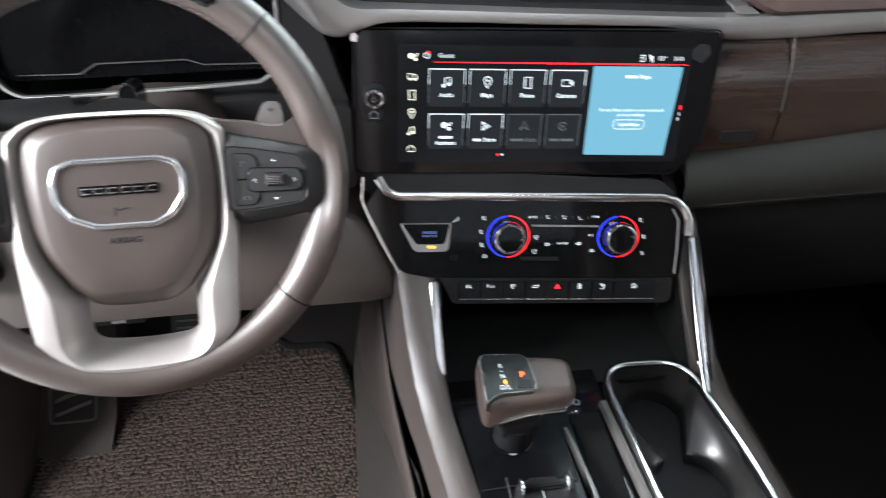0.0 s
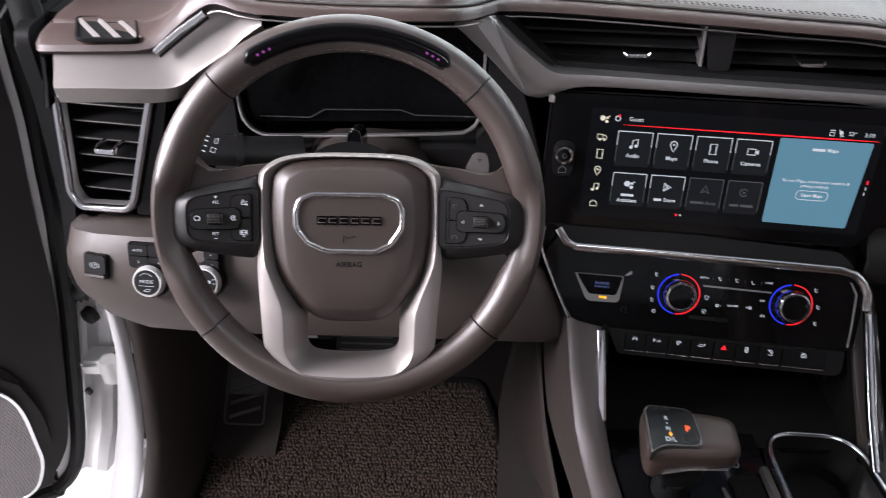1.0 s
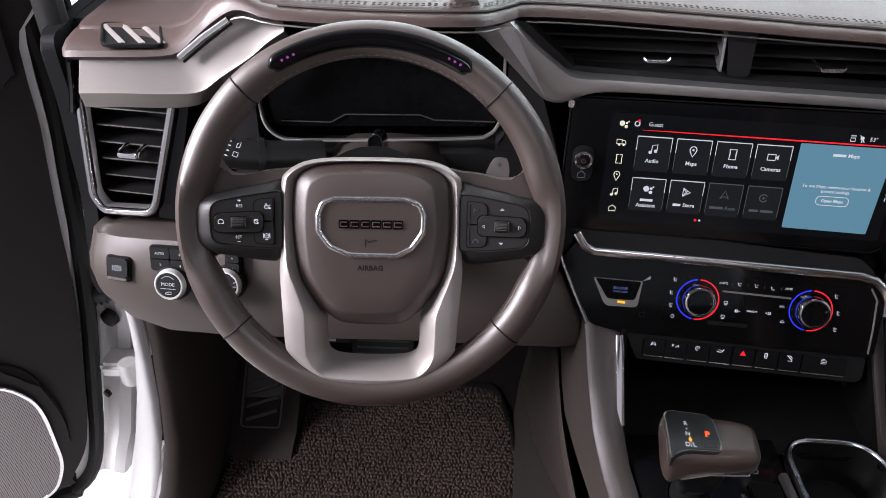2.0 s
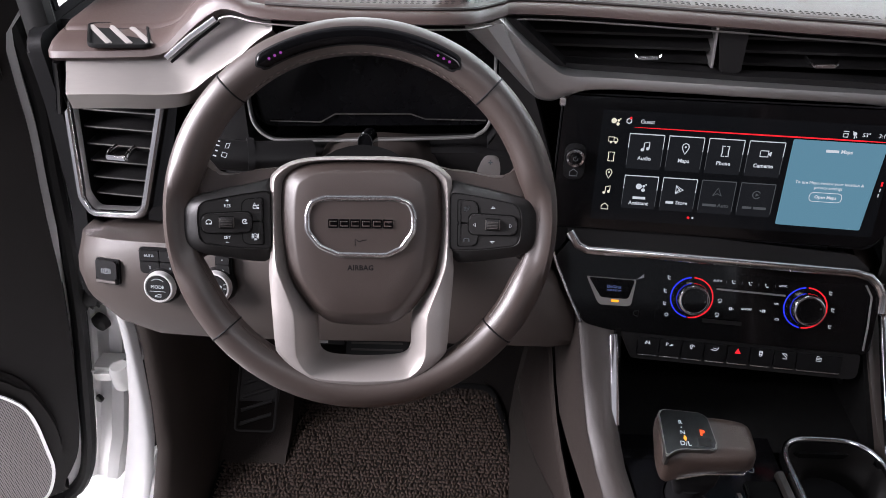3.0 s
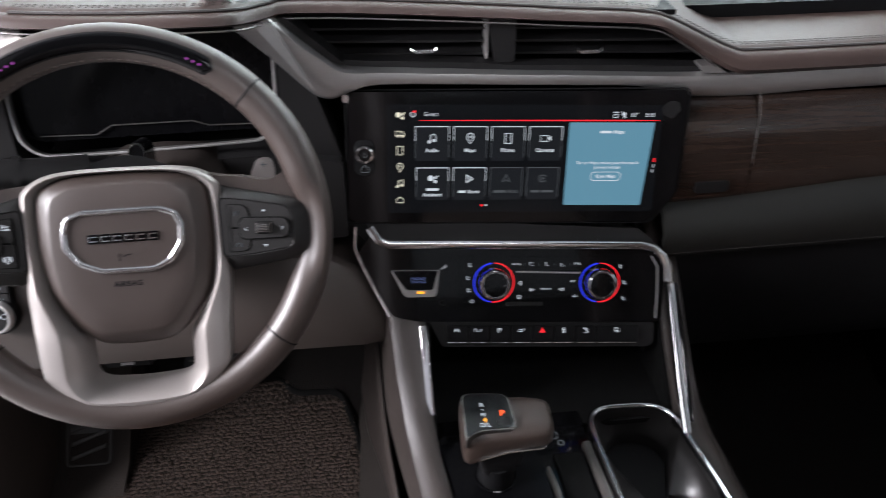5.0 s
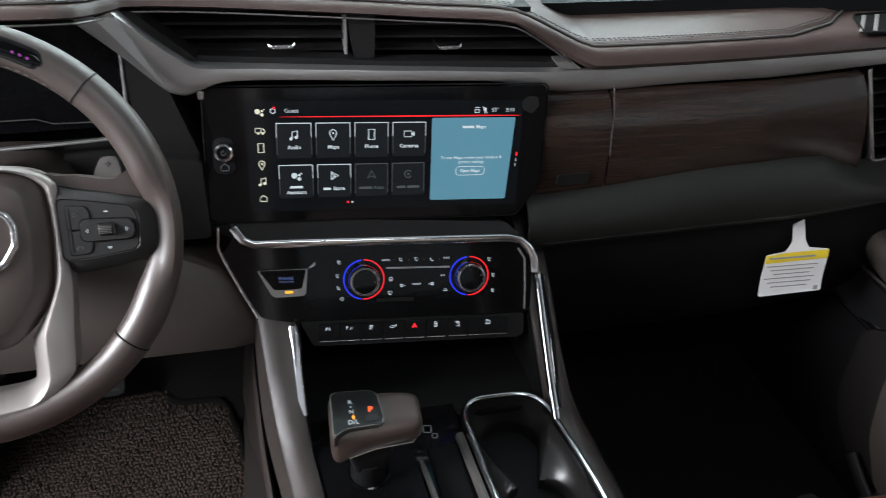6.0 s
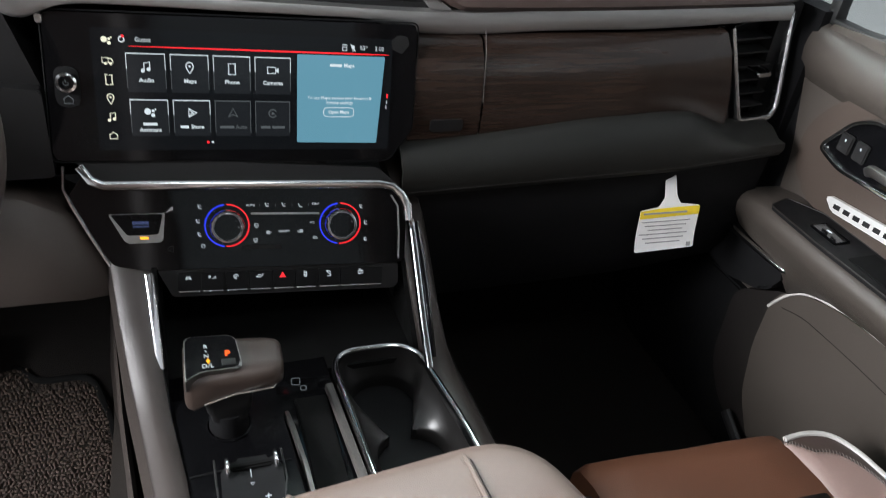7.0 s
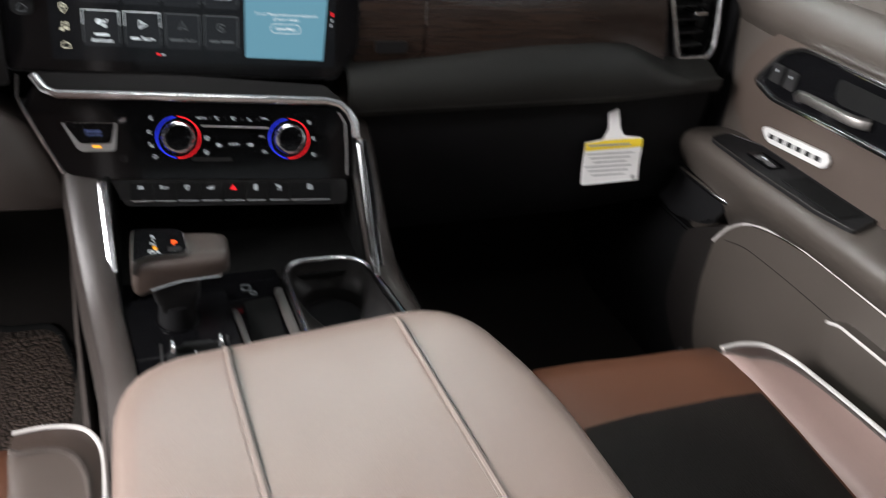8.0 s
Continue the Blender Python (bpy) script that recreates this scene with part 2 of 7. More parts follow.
# ---------- builders ----------
def axes(o, tilt=0, yaw=0, roll=0):
    """A panel's pose: x to the right, y up the panel, z out of it towards the seats; tilt: degrees by which its top leans away."""
    return Matrix.Translation(o) @ pose(0, 0, 0, 0, 0, yaw) @ pose(0, 0, 0, 90 - tilt, 0, 0) @ pose(0, 0, 0, 0, 0, roll)


def thing(name, at, label, category, group="", kind=""):
    ob = new(name)
    ob.location = at
    ob.empty_display_size = 0.05
    return tagged(ob, label, category, group, kind)


def part(name, bm, material, parent=None, label="", sharp=35, m=None):
    """Links a bmesh, given in world coordinates (or in those of m), as ONE mesh object under a thing or a part."""
    if m is not None:
        bm.transform(m)
    bmesh.ops.recalc_face_normals(bm, faces=bm.faces[:])
    me = bpy.data.meshes.new(name)
    bm.to_mesh(me)
    bm.free()
    return place(name, me, material, parent, label, sharp)


def place(name, me, material, parent=None, label="", sharp=35, basis=None):
    if material is not None and not me.materials:
        me.materials.append(material)
        me.polygons.foreach_set("use_smooth", [True] * len(me.polygons))
        me.set_sharp_from_angle(angle=radians(sharp))
    ob = new(name, me)
    if parent is not None:
        ob.parent = parent
        if parent.type == "EMPTY":
            ob.matrix_parent_inverse = Matrix.Translation(-Vector(parent.location))
    if basis is not None:
        ob.matrix_basis = basis
    if label:
        ob["label"] = label
    return ob


def mm(*pts):
    return [(x / 1000, y / 1000) for x, y in pts]


def rounded(pts, r, seg=4):
    """The closed polygon with its corners rounded."""
    out, n = [], len(pts)
    for i in range(n):
        p, a, b = Vector(pts[i]), Vector(pts[i - 1]), Vector(pts[(i + 1) % n])
        da, db = (a - p), (b - p)
        k = min(r, da.length * 0.48, db.length * 0.48)
        s, e = p + da.normalized() * k, p + db.normalized() * k
        for j in range(seg + 1):
            t = j / seg
            out.append(tuple((1 - t) ** 2 * s + 2 * t * (1 - t) * p + t * t * e))
    return out


def rect(x0, y0, x1, y1, r=0.0, seg=4):
    pts = [(x0, y0), (x1, y0), (x1, y1), (x0, y1)]
    return rounded(pts, r, seg) if r else pts


def smooth(pts, k=4, closed=False):
    """Points of a smooth curve through pts."""
    P = [Vector(p) for p in pts]
    n, out = len(P), []
    for i in range(n if closed else n - 1):
        if closed:
            a, b, c, d = P[i - 1], P[i], P[(i + 1) % n], P[(i + 2) % n]
        else:
            b, c = P[i], P[i + 1]
            a = P[i - 1] if i else b * 2 - c
            d = P[i + 2] if i + 2 < n else c * 2 - b
        for j in range(k):
            t = j / k
            out.append(0.5 * (2 * b + (c - a) * t + (2 * a - 5 * b + 4 * c - d) * t * t + (3 * b - a - 3 * c + d) * t ** 3))
    if not closed:
        out.append(P[-1])
    return out


def plate(pts, thick, bevel=0.0, seg=2, z=0.0):
    """A slab of polygon outline in x, y; its front at z, its back at z - thick, the front edge rounded by bevel."""
    bm = bmesh.new()
    n = len(pts)
    area2 = sum(pts[i][0] * pts[(i + 1) % n][1] - pts[(i + 1) % n][0] * pts[i][1] for i in range(n))
    if area2 < 0:
        pts = pts[::-1]
    front = [bm.verts.new((p[0], p[1], z)) for p in pts]
    back = [bm.verts.new((p[0], p[1], z - thick)) for p in pts]
    f = bm.faces.new(front)
    bm.faces.new(back[::-1])
    for i in range(n):
        bm.faces.new((front[i - 1], back[i - 1], back[i], front[i]))
    if bevel:
        bmesh.ops.bevel(bm, geom=list(f.edges), offset=bevel, segments=seg, affect="EDGES", clamp_overlap=True)
    return bm


def box(x0, y0, z0, x1, y1, z1, bevel=0.0, seg=2):
    bm = bmesh.new()
    bmesh.ops.create_cube(bm, size=1)
    for v in bm.verts:
        v.co = ((x0 + x1) / 2 + v.co.x * (x1 - x0), (y0 + y1) / 2 + v.co.y * (y1 - y0), (z0 + z1) / 2 + v.co.z * (z1 - z0))
    if bevel:
        bmesh.ops.bevel(bm, geom=bm.edges[:], offset=bevel, segments=seg, affect="EDGES", clamp_overlap=True)
    return bm


def loft(rings, closed=True, caps=True):
    """A skin over rings of equally many points."""
    bm = bmesh.new()
    rows = [[bm.verts.new(tuple(p)) for p in ring] for ring in rings]
    n = len(rows[0])
    for a, b in zip(rows, rows[1:]):
        for i in range(n if closed else n - 1):
            j = (i + 1) % n
            bm.faces.new((a[i], a[j], b[j], b[i]))
    if caps and closed:
        bm.faces.new(rows[0][::-1])
        bm.faces.new(rows[-1])
    return bm


def sheet(rings, thick):
    """An open skin over rings, given thickness along its normals."""
    bm = loft(rings, closed=False, caps=False)
    bmesh.ops.recalc_face_normals(bm, faces=bm.faces[:])
    bmesh.ops.solidify(bm, geom=bm.faces[:], thickness=thick)
    return bm


def sweep(path, profile, up=(0, 0, 1), closed=False, caps=True):
    """The profile (x: sideways, y: along up) carried along the path."""
    P = [Vector(p) for p in path]
    n, rings = len(P), []
    for i in range(n):
        if closed:
            t = P[(i + 1) % n] - P[i - 1]
        else:
            t = P[min(i + 1, n - 1)] - P[max(i - 1, 0)]
        t.normalize()
        side = t.cross(Vector(up)).normalized()
        u = side.cross(t)
        rings.append([P[i] + side * a + u * b for a, b in profile])
    if closed:
        rings.append(rings[0])
        bm = loft(rings, caps=False)
        bmesh.ops.remove_doubles(bm, verts=bm.verts[:], dist=1e-7)
        return bm
    return loft(rings, caps=caps)


def oval(a, b, n=10):
    return [(a * math.cos(2 * math.pi * i / n), b * math.sin(2 * math.pi * i / n)) for i in range(n)]


def lathe(profile, n=32):
    """The profile of (radius, height) turned round z."""
    rings = [[(r * math.cos(2 * math.pi * i / n), r * math.sin(2 * math.pi * i / n), z) for i in range(n)] for r, z in profile]
    bm = loft(rings, caps=False)
    bmesh.ops.remove_doubles(bm, verts=bm.verts[:], dist=1e-7)
    bmesh.ops.holes_fill(bm, edges=[e for e in bm.edges if e.is_boundary], sides=0)
    return bm


def join(*bms):
    """Several pieces of one part in one bmesh."""
    out = bmesh.new()
    for b in bms:
        me = bpy.data.meshes.new("tmp")
        b.to_mesh(me)
        b.free()
        out.from_mesh(me)
        bpy.data.meshes.remove(me)
    return out


def letters(words, size, x, y, align="CENTER", depth=0.0002, spread=1.0, bold=0.0):
    """Lettering as a thin mesh in the x, y plane, its middle (or left end) at x, y."""
    cu = bpy.data.curves.new("tmp", "FONT")
    cu.body, cu.size, cu.align_x, cu.align_y, cu.extrude, cu.resolution_u, cu.space_character, cu.offset = words, size, align, "CENTER", depth, 2, spread, bold
    ob = bpy.data.objects.new("tmp", cu)
    me = bpy.data.meshes.new_from_object(ob)
    bpy.data.objects.remove(ob)
    bpy.data.curves.remove(cu)
    bm = bmesh.new()
    bm.from_mesh(me)
    bpy.data.meshes.remove(me)
    bm.transform(Matrix.Translation((x, y, 0)))
    return bm


def stroke(pts, w, closed=False, z=0.0, h=0.0003):
    """A flat line of width w through 2D points."""
    if closed:
        path = [Vector((p[0], p[1], z)) for p in pts]
        return sweep(path, [(-w / 2, 0), (w / 2, 0), (w / 2, h), (-w / 2, h)], closed=True)
    return sweep([(p[0], p[1], z) for p in pts], [(-w / 2, 0), (w / 2, 0), (w / 2, h), (-w / 2, h)])


def dot(x, y, r, n=12, h=0.0003, sx=1.0):
    return plate([(x + sx * r * math.cos(2 * math.pi * i / n), y + r * math.sin(2 * math.pi * i / n)) for i in range(n)], h, z=h)


def bar(x, y, w, h, z=0.0003):
    return plate(rect(x - w / 2, y - h / 2, x + w / 2, y + h / 2), z, z=z)


def stitches(path, length, gap, r, up=(0, 0, 1)):
    """A row of separate stitches along a path: one mesh."""
    P = [Vector(p) for p in path]
    verts, faces = [], []
    pos, rest = 0.0, 0.0
    for a, b in zip(P, P[1:]):
        d = b - a
        seglen = d.length
        if seglen < 1e-6:
            continue
        d /= seglen
        side = d.cross(Vector(up)).normalized()
        u = side.cross(d)
        s = rest
        while s + length < seglen + 1e-9:
            p0, p1 = a + d * s, a + d * (s + length)
            k = len(verts)
            for q in (p0, (p0 + p1) / 2, p1):
                h = r * (1.3 if q == (p0 + p1) / 2 else 0.2)
                verts += [q - side * r, q + u * h, q + side * r]
            for i in (0, 3):
                faces += [(k + i, k + i + 1, k + i + 4, k + i + 3), (k + i + 1, k + i + 2, k + i + 5, k + i + 4), (k + i + 2, k + i, k + i + 3, k + i + 5)]
            faces += [(k, k + 2, k + 1), (k + 6, k + 7, k + 8)]
            s += length + gap
        rest = max(0.0, s - seglen)
    me = bpy.data.meshes.new("tmp")
    me.from_pydata([tuple(v) for v in verts], [], faces)
    bm = bmesh.new()
    bm.from_mesh(me)
    bpy.data.meshes.remove(me)
    return bm

# ---------- setting ----------
def structure(name, bm, material, label, sharp=35, m=None):
    return tagged(part(name, bm, material, None, label, sharp, m), kind="structure")


structure("ground", box(-8, -8, -0.78, 8, 8, -0.70), PALE, "pale smooth hall floor outside the open door")
# footwell floor, firewall and tunnel
floor_rings = []
for x in (-0.86, -0.5, -0.2, 0.2, 0.5, 0.86):
    floor_rings.append([(x, -1.3, -0.045), (x, 0.4, -0.035), (x, 0.9, -0.032), (x, 1.14, -0.032), (x, 1.22, 0.0), (x, 1.36, 0.15), (x, 1.45, 0.34), (x, 1.48, 0.80)])
# carpet colour deepened to carry the shade of the unlit passenger footwell
structure("floor", sheet(floor_rings, 0.02), CARPET_SHADED, "carpeted cabin floor rising to the firewall, coloured dark for footwell shade")
tunnel = []
for y, w, h in ((-0.6, 0.22, 0.20), (0.5, 0.215, 0.20), (0.9, 0.20, 0.24), (1.2, 0.19, 0.30), (1.46, 0.19, 0.36)):
    tunnel.append([(-w - 0.07, y, -0.02), (-w, y, h * 0.55), (-w + 0.03, y, h), (w - 0.03, y, h), (w, y, h * 0.55), (w + 0.07, y, -0.02)])
structure("floor_tunnel", loft(tunnel), CARPET_BROWN, "carpeted transmission tunnel under the console", 60)
# the gap in the roof and its pane are added for the overhead fill
structure("roof", join(box(-0.80, -1.3, 1.50, -0.32, 0.62, 1.55), box(0.32, -1.3, 1.50, 0.80, 0.62, 1.55), box(-0.32, -1.3, 1.50, 0.32, -0.18, 1.55), box(-0.32, 0.30, 1.50, 0.32, 0.62, 1.55)), HEADLINER, "dark cloth headliner of the cab with an opening added for the fill lamp")
sg = structure("roof_fill_pane", box(-0.32, -0.18, 1.535, 0.32, 0.30, 1.540), GLASS, "clear pane over the opening added for the fill lamp")
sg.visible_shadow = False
structure("wall_back", join(box(-0.86, -1.36, -0.05, 0.86, -1.30, 0.93), box(-0.86, -1.36, 0.93, -0.66, -1.30, 1.55), box(0.66, -1.36, 0.93, 0.86, -1.30, 1.55), box(-0.66, -1.36, 1.42, 0.66, -1.30, 1.55)), HEADLINER, "plain dark rear wall of the cab with a window opening")
rg = structure("window_back", box(-0.66, -1.335, 0.93, 0.66, -1.330, 1.42), GLASS, "clear rear window glass")
rg.visible_shadow = False
structure("pillar_back_left", box(-0.86, -1.30, -0.05, -0.80, -0.42, 0.88, 0.01), HEADLINER, "closed rear door panel of the cab")
structure("pillar_back_right", box(0.80, -1.30, -0.05, 0.86, -0.42, 0.85, 0.01), HEADLINER, "closed rear door panel of the cab")
for name, x in (("window_rear_left", -0.832), ("window_rear_right", 0.828)):
    pane = structure(name, box(x, -1.30, 0.85, x + 0.004, -0.42, 1.52), GLASS, "clear rear door glass")
    pane.visible_shadow = False
structure("pillar_b_left", box(-0.88, -0.50, -0.05, -0.80, -0.38, 1.52, 0.015), HEADLINER, "brown plastic door pillar")
structure("pillar_b_right", box(0.80, -0.50, -0.05, 0.88, -0.38, 1.52, 0.015), HEADLINER, "brown plastic door pillar")
prof = [(-0.03, -0.02), (0.03, -0.02), (0.04, 0.01), (0.0, 0.035), (-0.04, 0.01)]
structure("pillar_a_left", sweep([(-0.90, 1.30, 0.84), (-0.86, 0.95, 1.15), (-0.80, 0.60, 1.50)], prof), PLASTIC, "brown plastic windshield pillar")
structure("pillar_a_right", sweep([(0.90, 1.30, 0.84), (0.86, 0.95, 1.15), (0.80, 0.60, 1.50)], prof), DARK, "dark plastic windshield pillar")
ws = structure("window_windshield", sheet([[(x, 1.42, 0.86), (x * 0.95, 1.0, 1.22), (x * 0.9, 0.60, 1.52)] for x in (-0.86, 0, 0.86)], 0.004), GLASS, "clear raked windshield glass")
ws.visible_shadow = False

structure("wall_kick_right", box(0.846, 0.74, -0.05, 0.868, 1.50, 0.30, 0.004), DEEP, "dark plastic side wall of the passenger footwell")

# ---------- dashboard ----------
dash = thing("dashboard", (0, 1.0, 0.5), "brown leather truck dashboard with satin silver and wood trim", "dashboard")
# rolled brow and top pad: x, lower edge height, front
BROW = [(-0.822, 0.834, 0.935), (-0.815, 0.836, 0.918), (-0.80, 0.838, 0.911), (-0.74, 0.840, 0.908), (-0.680, 0.843, 0.908), (-0.655, 0.858, 0.908), (-0.615, 0.888, 0.905), (-0.590, 0.898, 0.900),
        (-0.550, 0.895, 0.886), (-0.45, 0.892, 0.880), (-0.345, 0.890, 0.884), (-0.318, 0.8835, 0.912), (-0.298, 0.8820, 0.932), (-0.283, 0.8820, 0.940), (-0.20, 0.8780, 0.943), (-0.035, 0.8665, 0.942), (0.03, 0.8615, 0.941), (0.10, 0.8575, 0.939), (0.132, 0.8540, 0.938), (0.150, 0.8500, 0.934),
        (0.180, 0.8330, 0.930), (0.215, 0.8115, 0.924), (0.238, 0.8010, 0.918), (0.27, 0.799, 0.916), (0.45, 0.800, 0.918), (0.68, 0.802, 0.930), (0.76, 0.801, 0.945), (0.83, 0.796, 0.985)]
BROW = [tuple(p) for p in smooth(BROW, 3)]
def roll(x):
    """Height of the rolled edge: lower at the driver's outer end."""
    return 0.60 + 0.40 * max(0.0, min(1.0, (x + 0.70) / 0.10))


def ramp(x, a, b):
    return max(0.0, min(1.0, (x - a) / (b - a)))


def brow_size(x):
    """Height of the roll, and how far back its seam with the top pad lies."""
    u, v = ramp(x, -0.64, -0.57), ramp(x, 0.15, 0.23)
    h = 0.035 * roll(x) * (1 - u) + u * (0.0130 + 0.0115 * v)
    d = 0.045 * (1 - u) + u * (0.0145 + 0.0025 * v)
    return h, d + 0.085 * ramp(x, 0.585, 0.66)


rings = []
for x, zl, yf in BROW:
    h, d = brow_size(x)
    f = min(d, 0.045) / 0.045
    rings.append([(x, yf + 0.022, zl - 0.004), (x, yf + 0.004, zl), (x, yf - 0.003, zl + 0.29 * h), (x, yf, zl + 0.60 * h), (x, yf + 0.012 * f, zl + 0.86 * h), (x, yf + 0.030 * f, zl + 0.97 * h), (x, yf + d, zl + h)])
part("brow", sheet(rings, 0.006), LEATHER, dash, "rolled umber leather edge")
rings = []
for x, zl, yf in BROW:
    k = roll(x)
    h, d = brow_size(x)
    e = yf + d + 0.001
    rings.append([(x, e, zl + h - 0.002), (x, e + 0.004, zl + h + 0.0015), (x, e + 0.012, zl + h + 0.0030), (x, 1.10, zl + 0.042 * k), (x, 1.25, zl * 0.5 + 0.465), (x, 1.44, 0.895)])
part("top_pad", sheet(rings, 0.006), LEATHER, dash, "stitched umber leather top pad")
part("piping", sweep([(x, yf + brow_size(x)[1] - 0.0008, zl + brow_size(x)[0] + 0.0012) for x, zl, yf in BROW if x > -0.56], oval(0.0022, 0.0018, 6)), THREAD_DARK, dash)
for d in (0.010, 0.016):
    part("stitching", stitches([(x, yf + brow_size(x)[1] + d, zl + brow_size(x)[0] + 0.0036) for x, zl, yf in BROW if x > -0.56], 0.0042, 0.0024, 0.0009), THREAD_DARK, dash)
# thin chrome line under the brow
part("chrome_line", sweep([(x, yf + 0.0015, zl - 0.0035) for x, zl, yf in BROW if -0.612 < x < 0.222], oval(0.0015, 0.0012, 6)), SATIN, dash, "thin satin line")
part("trim_accent", sweep([(-0.672, 0.9025, 0.848), (-0.640, 0.9015, 0.872), (-0.606, 0.8985, 0.894)], rounded([(-0.0028, -0.003), (0.0028, -0.003), (0.0022, 0.0025), (-0.0016, 0.003)], 0.0008, 2)), SMOKE, dash, "polished accent strip")
part("accent_slot", sweep([(-0.668, 0.9035, 0.8425), (-0.636, 0.9025, 0.8665), (-0.604, 0.8995, 0.8885)], rounded([(-0.0016, -0.002), (0.0016, -0.002), (0.0016, 0.001), (-0.0016, 0.001)], 0.0004, 2)), PIT, dash)


def front(pts, y, lean, thick, bevel, seg=3, zref=0.8):
    """A slab in x, z facing the seats: its face at y, leaning away by lean metres per metre of height."""
    bm = plate(pts, thick, bevel, seg)
    bm.transform(Matrix(((1, 0, 0, 0), (0, 0, -1, y), (0, 1, 0, 0), (0, 0, 0, 1))))
    for v in bm.verts:
        v.co.y += lean * (v.co.z - zref)
    return bm


# broad aluminium trim over the outer vent, folded along its length
outer = [(-0.798, 0.838), (-0.75, 0.840), (-0.690, 0.842), (-0.668, 0.850), (-0.640, 0.874), (-0.610, 0.896), (-0.585, 0.897), (-0.552, 0.890)]
fold = [(-0.802, 0.803), (-0.75, 0.804), (-0.690, 0.804), (-0.655, 0.808), (-0.628, 0.826), (-0.590, 0.850), (-0.570, 0.866), (-0.548, 0.880)]
inner = [(-0.806, 0.779), (-0.75, 0.780), (-0.700, 0.780), (-0.665, 0.785), (-0.640, 0.800), (-0.590, 0.828), (-0.563, 0.846), (-0.545, 0.868)]
sm = [smooth([(x, 0, z) for x, z in q], 4) for q in (outer, fold, inner)]
rings = []
for a, b, c in zip(*sm):
    rings.append([(a.x, 0.935, a.z + 0.002), (a.x, 0.918, a.z), (a.x * 0.6 + b.x * 0.4, 0.912, a.z * 0.6 + b.z * 0.4), (b.x, 0.904, b.z + 0.003), (b.x, 0.902, b.z - 0.001), (c.x, 0.913, c.z), (c.x, 0.93, c.z - 0.001)])
part("aluminium_trim", sheet(rings, 0.003), SATIN, dash, "brushed aluminium trim panel", 50)
# satin trim beside the cluster and below the middle vents, on to the far end
STRIP = (((-0.340, 0.8715), (-0.3005, 0.8845)), ((-0.3365, 0.8685), (-0.2975, 0.8825)), ((-0.3045, 0.838), (-0.2715, 0.8565)), ((-0.2695, 0.8005), (-0.2435, 0.8340)), ((-0.2550, 0.7890), (-0.2290, 0.8240)),
         ((-0.2400, 0.7870), (-0.2160, 0.8210)), ((-0.2250, 0.7930), (-0.2050, 0.8200)), ((-0.1900, 0.8020), (-0.1800, 0.8185)), ((-0.1025, 0.7990), (-0.1015, 0.8137)), ((-0.0365, 0.7950), (-0.0365, 0.8097)),
         ((0.05, 0.7905), (0.05, 0.8050)), ((0.125, 0.7855), (0.125, 0.8007)), ((0.172, 0.7740), (0.175, 0.7985)), ((0.205, 0.7675), (0.21, 0.7978)), ((0.284, 0.7668), (0.284, 0.7980)),
         ((0.356, 0.7700), (0.356, 0.8000)), ((0.45, 0.7712), (0.45, 0.8015)), ((0.55, 0.7715), (0.55, 0.8015)), ((0.65, 0.7730), (0.65, 0.8010)), ((0.735, 0.7745), (0.735, 0.8005)), ((0.79, 0.7745), (0.79, 0.8000)))
low, high = [smooth([(p[j][0], 0, p[j][1]) for p in STRIP], 4) for j in (0, 1)]
rings = []
for q, p in zip(low, high):
    y = 0.925 + (0.0 if p.x < 0.5 else (p.x - 0.5) * 0.10)
    at = lambda t, dy: (q.x + (p.x - q.x) * t, y + dy, q.z + (p.z - q.z) * t)
    rings.append([at(1.0, 0.024), at(1.0, 0.008), at(0.93, 0.0005), at(0.55, -0.002), at(0.16, -0.001), at(0.06, 0.001), at(0.0, 0.006), at(-0.02, 0.016)])
part("satin_band", sheet(rings, 0.003), SATIN_DARK, dash, "satin silver band beside the cluster and across the dashboard", 40)
# wood panel, in two pieces, and the leather knee roll below it
def roll_top(x):
    """Height at which the leather roll meets the wood."""
    return 0.640 + 0.024 * math.exp(-((x - 0.50) / 0.20) ** 2) - 0.026 * max(0.0, min(1.0, (x - 0.62) / 0.09))


def wood(x0, x1, slant=0.0):
    rr = []
    n = 24
    for i in range(n + 1):
        x = x0 + (x1 - x0) * i / n
        zt = 0.768
        zb = roll_top(x) - 0.014
        d = 0.0 if x < 0.5 else (x - 0.5) * 0.10
        rr.append([(x, 0.93 + d + (0.0 if 0 < i < n else 0.012), zt), (x, 0.921 + d, zt - 0.004)] + [(x + slant * (i / n) ** 3 * k / 6, 0.921 + d - 0.020 * math.sin(math.pi * (0.15 + 0.6 * k / 6)) - 0.012 * k / 6, zt - 0.004 - (zt - zb - 0.004) * k / 6) for k in range(1, 7)])
    return sheet(rr, 0.004)


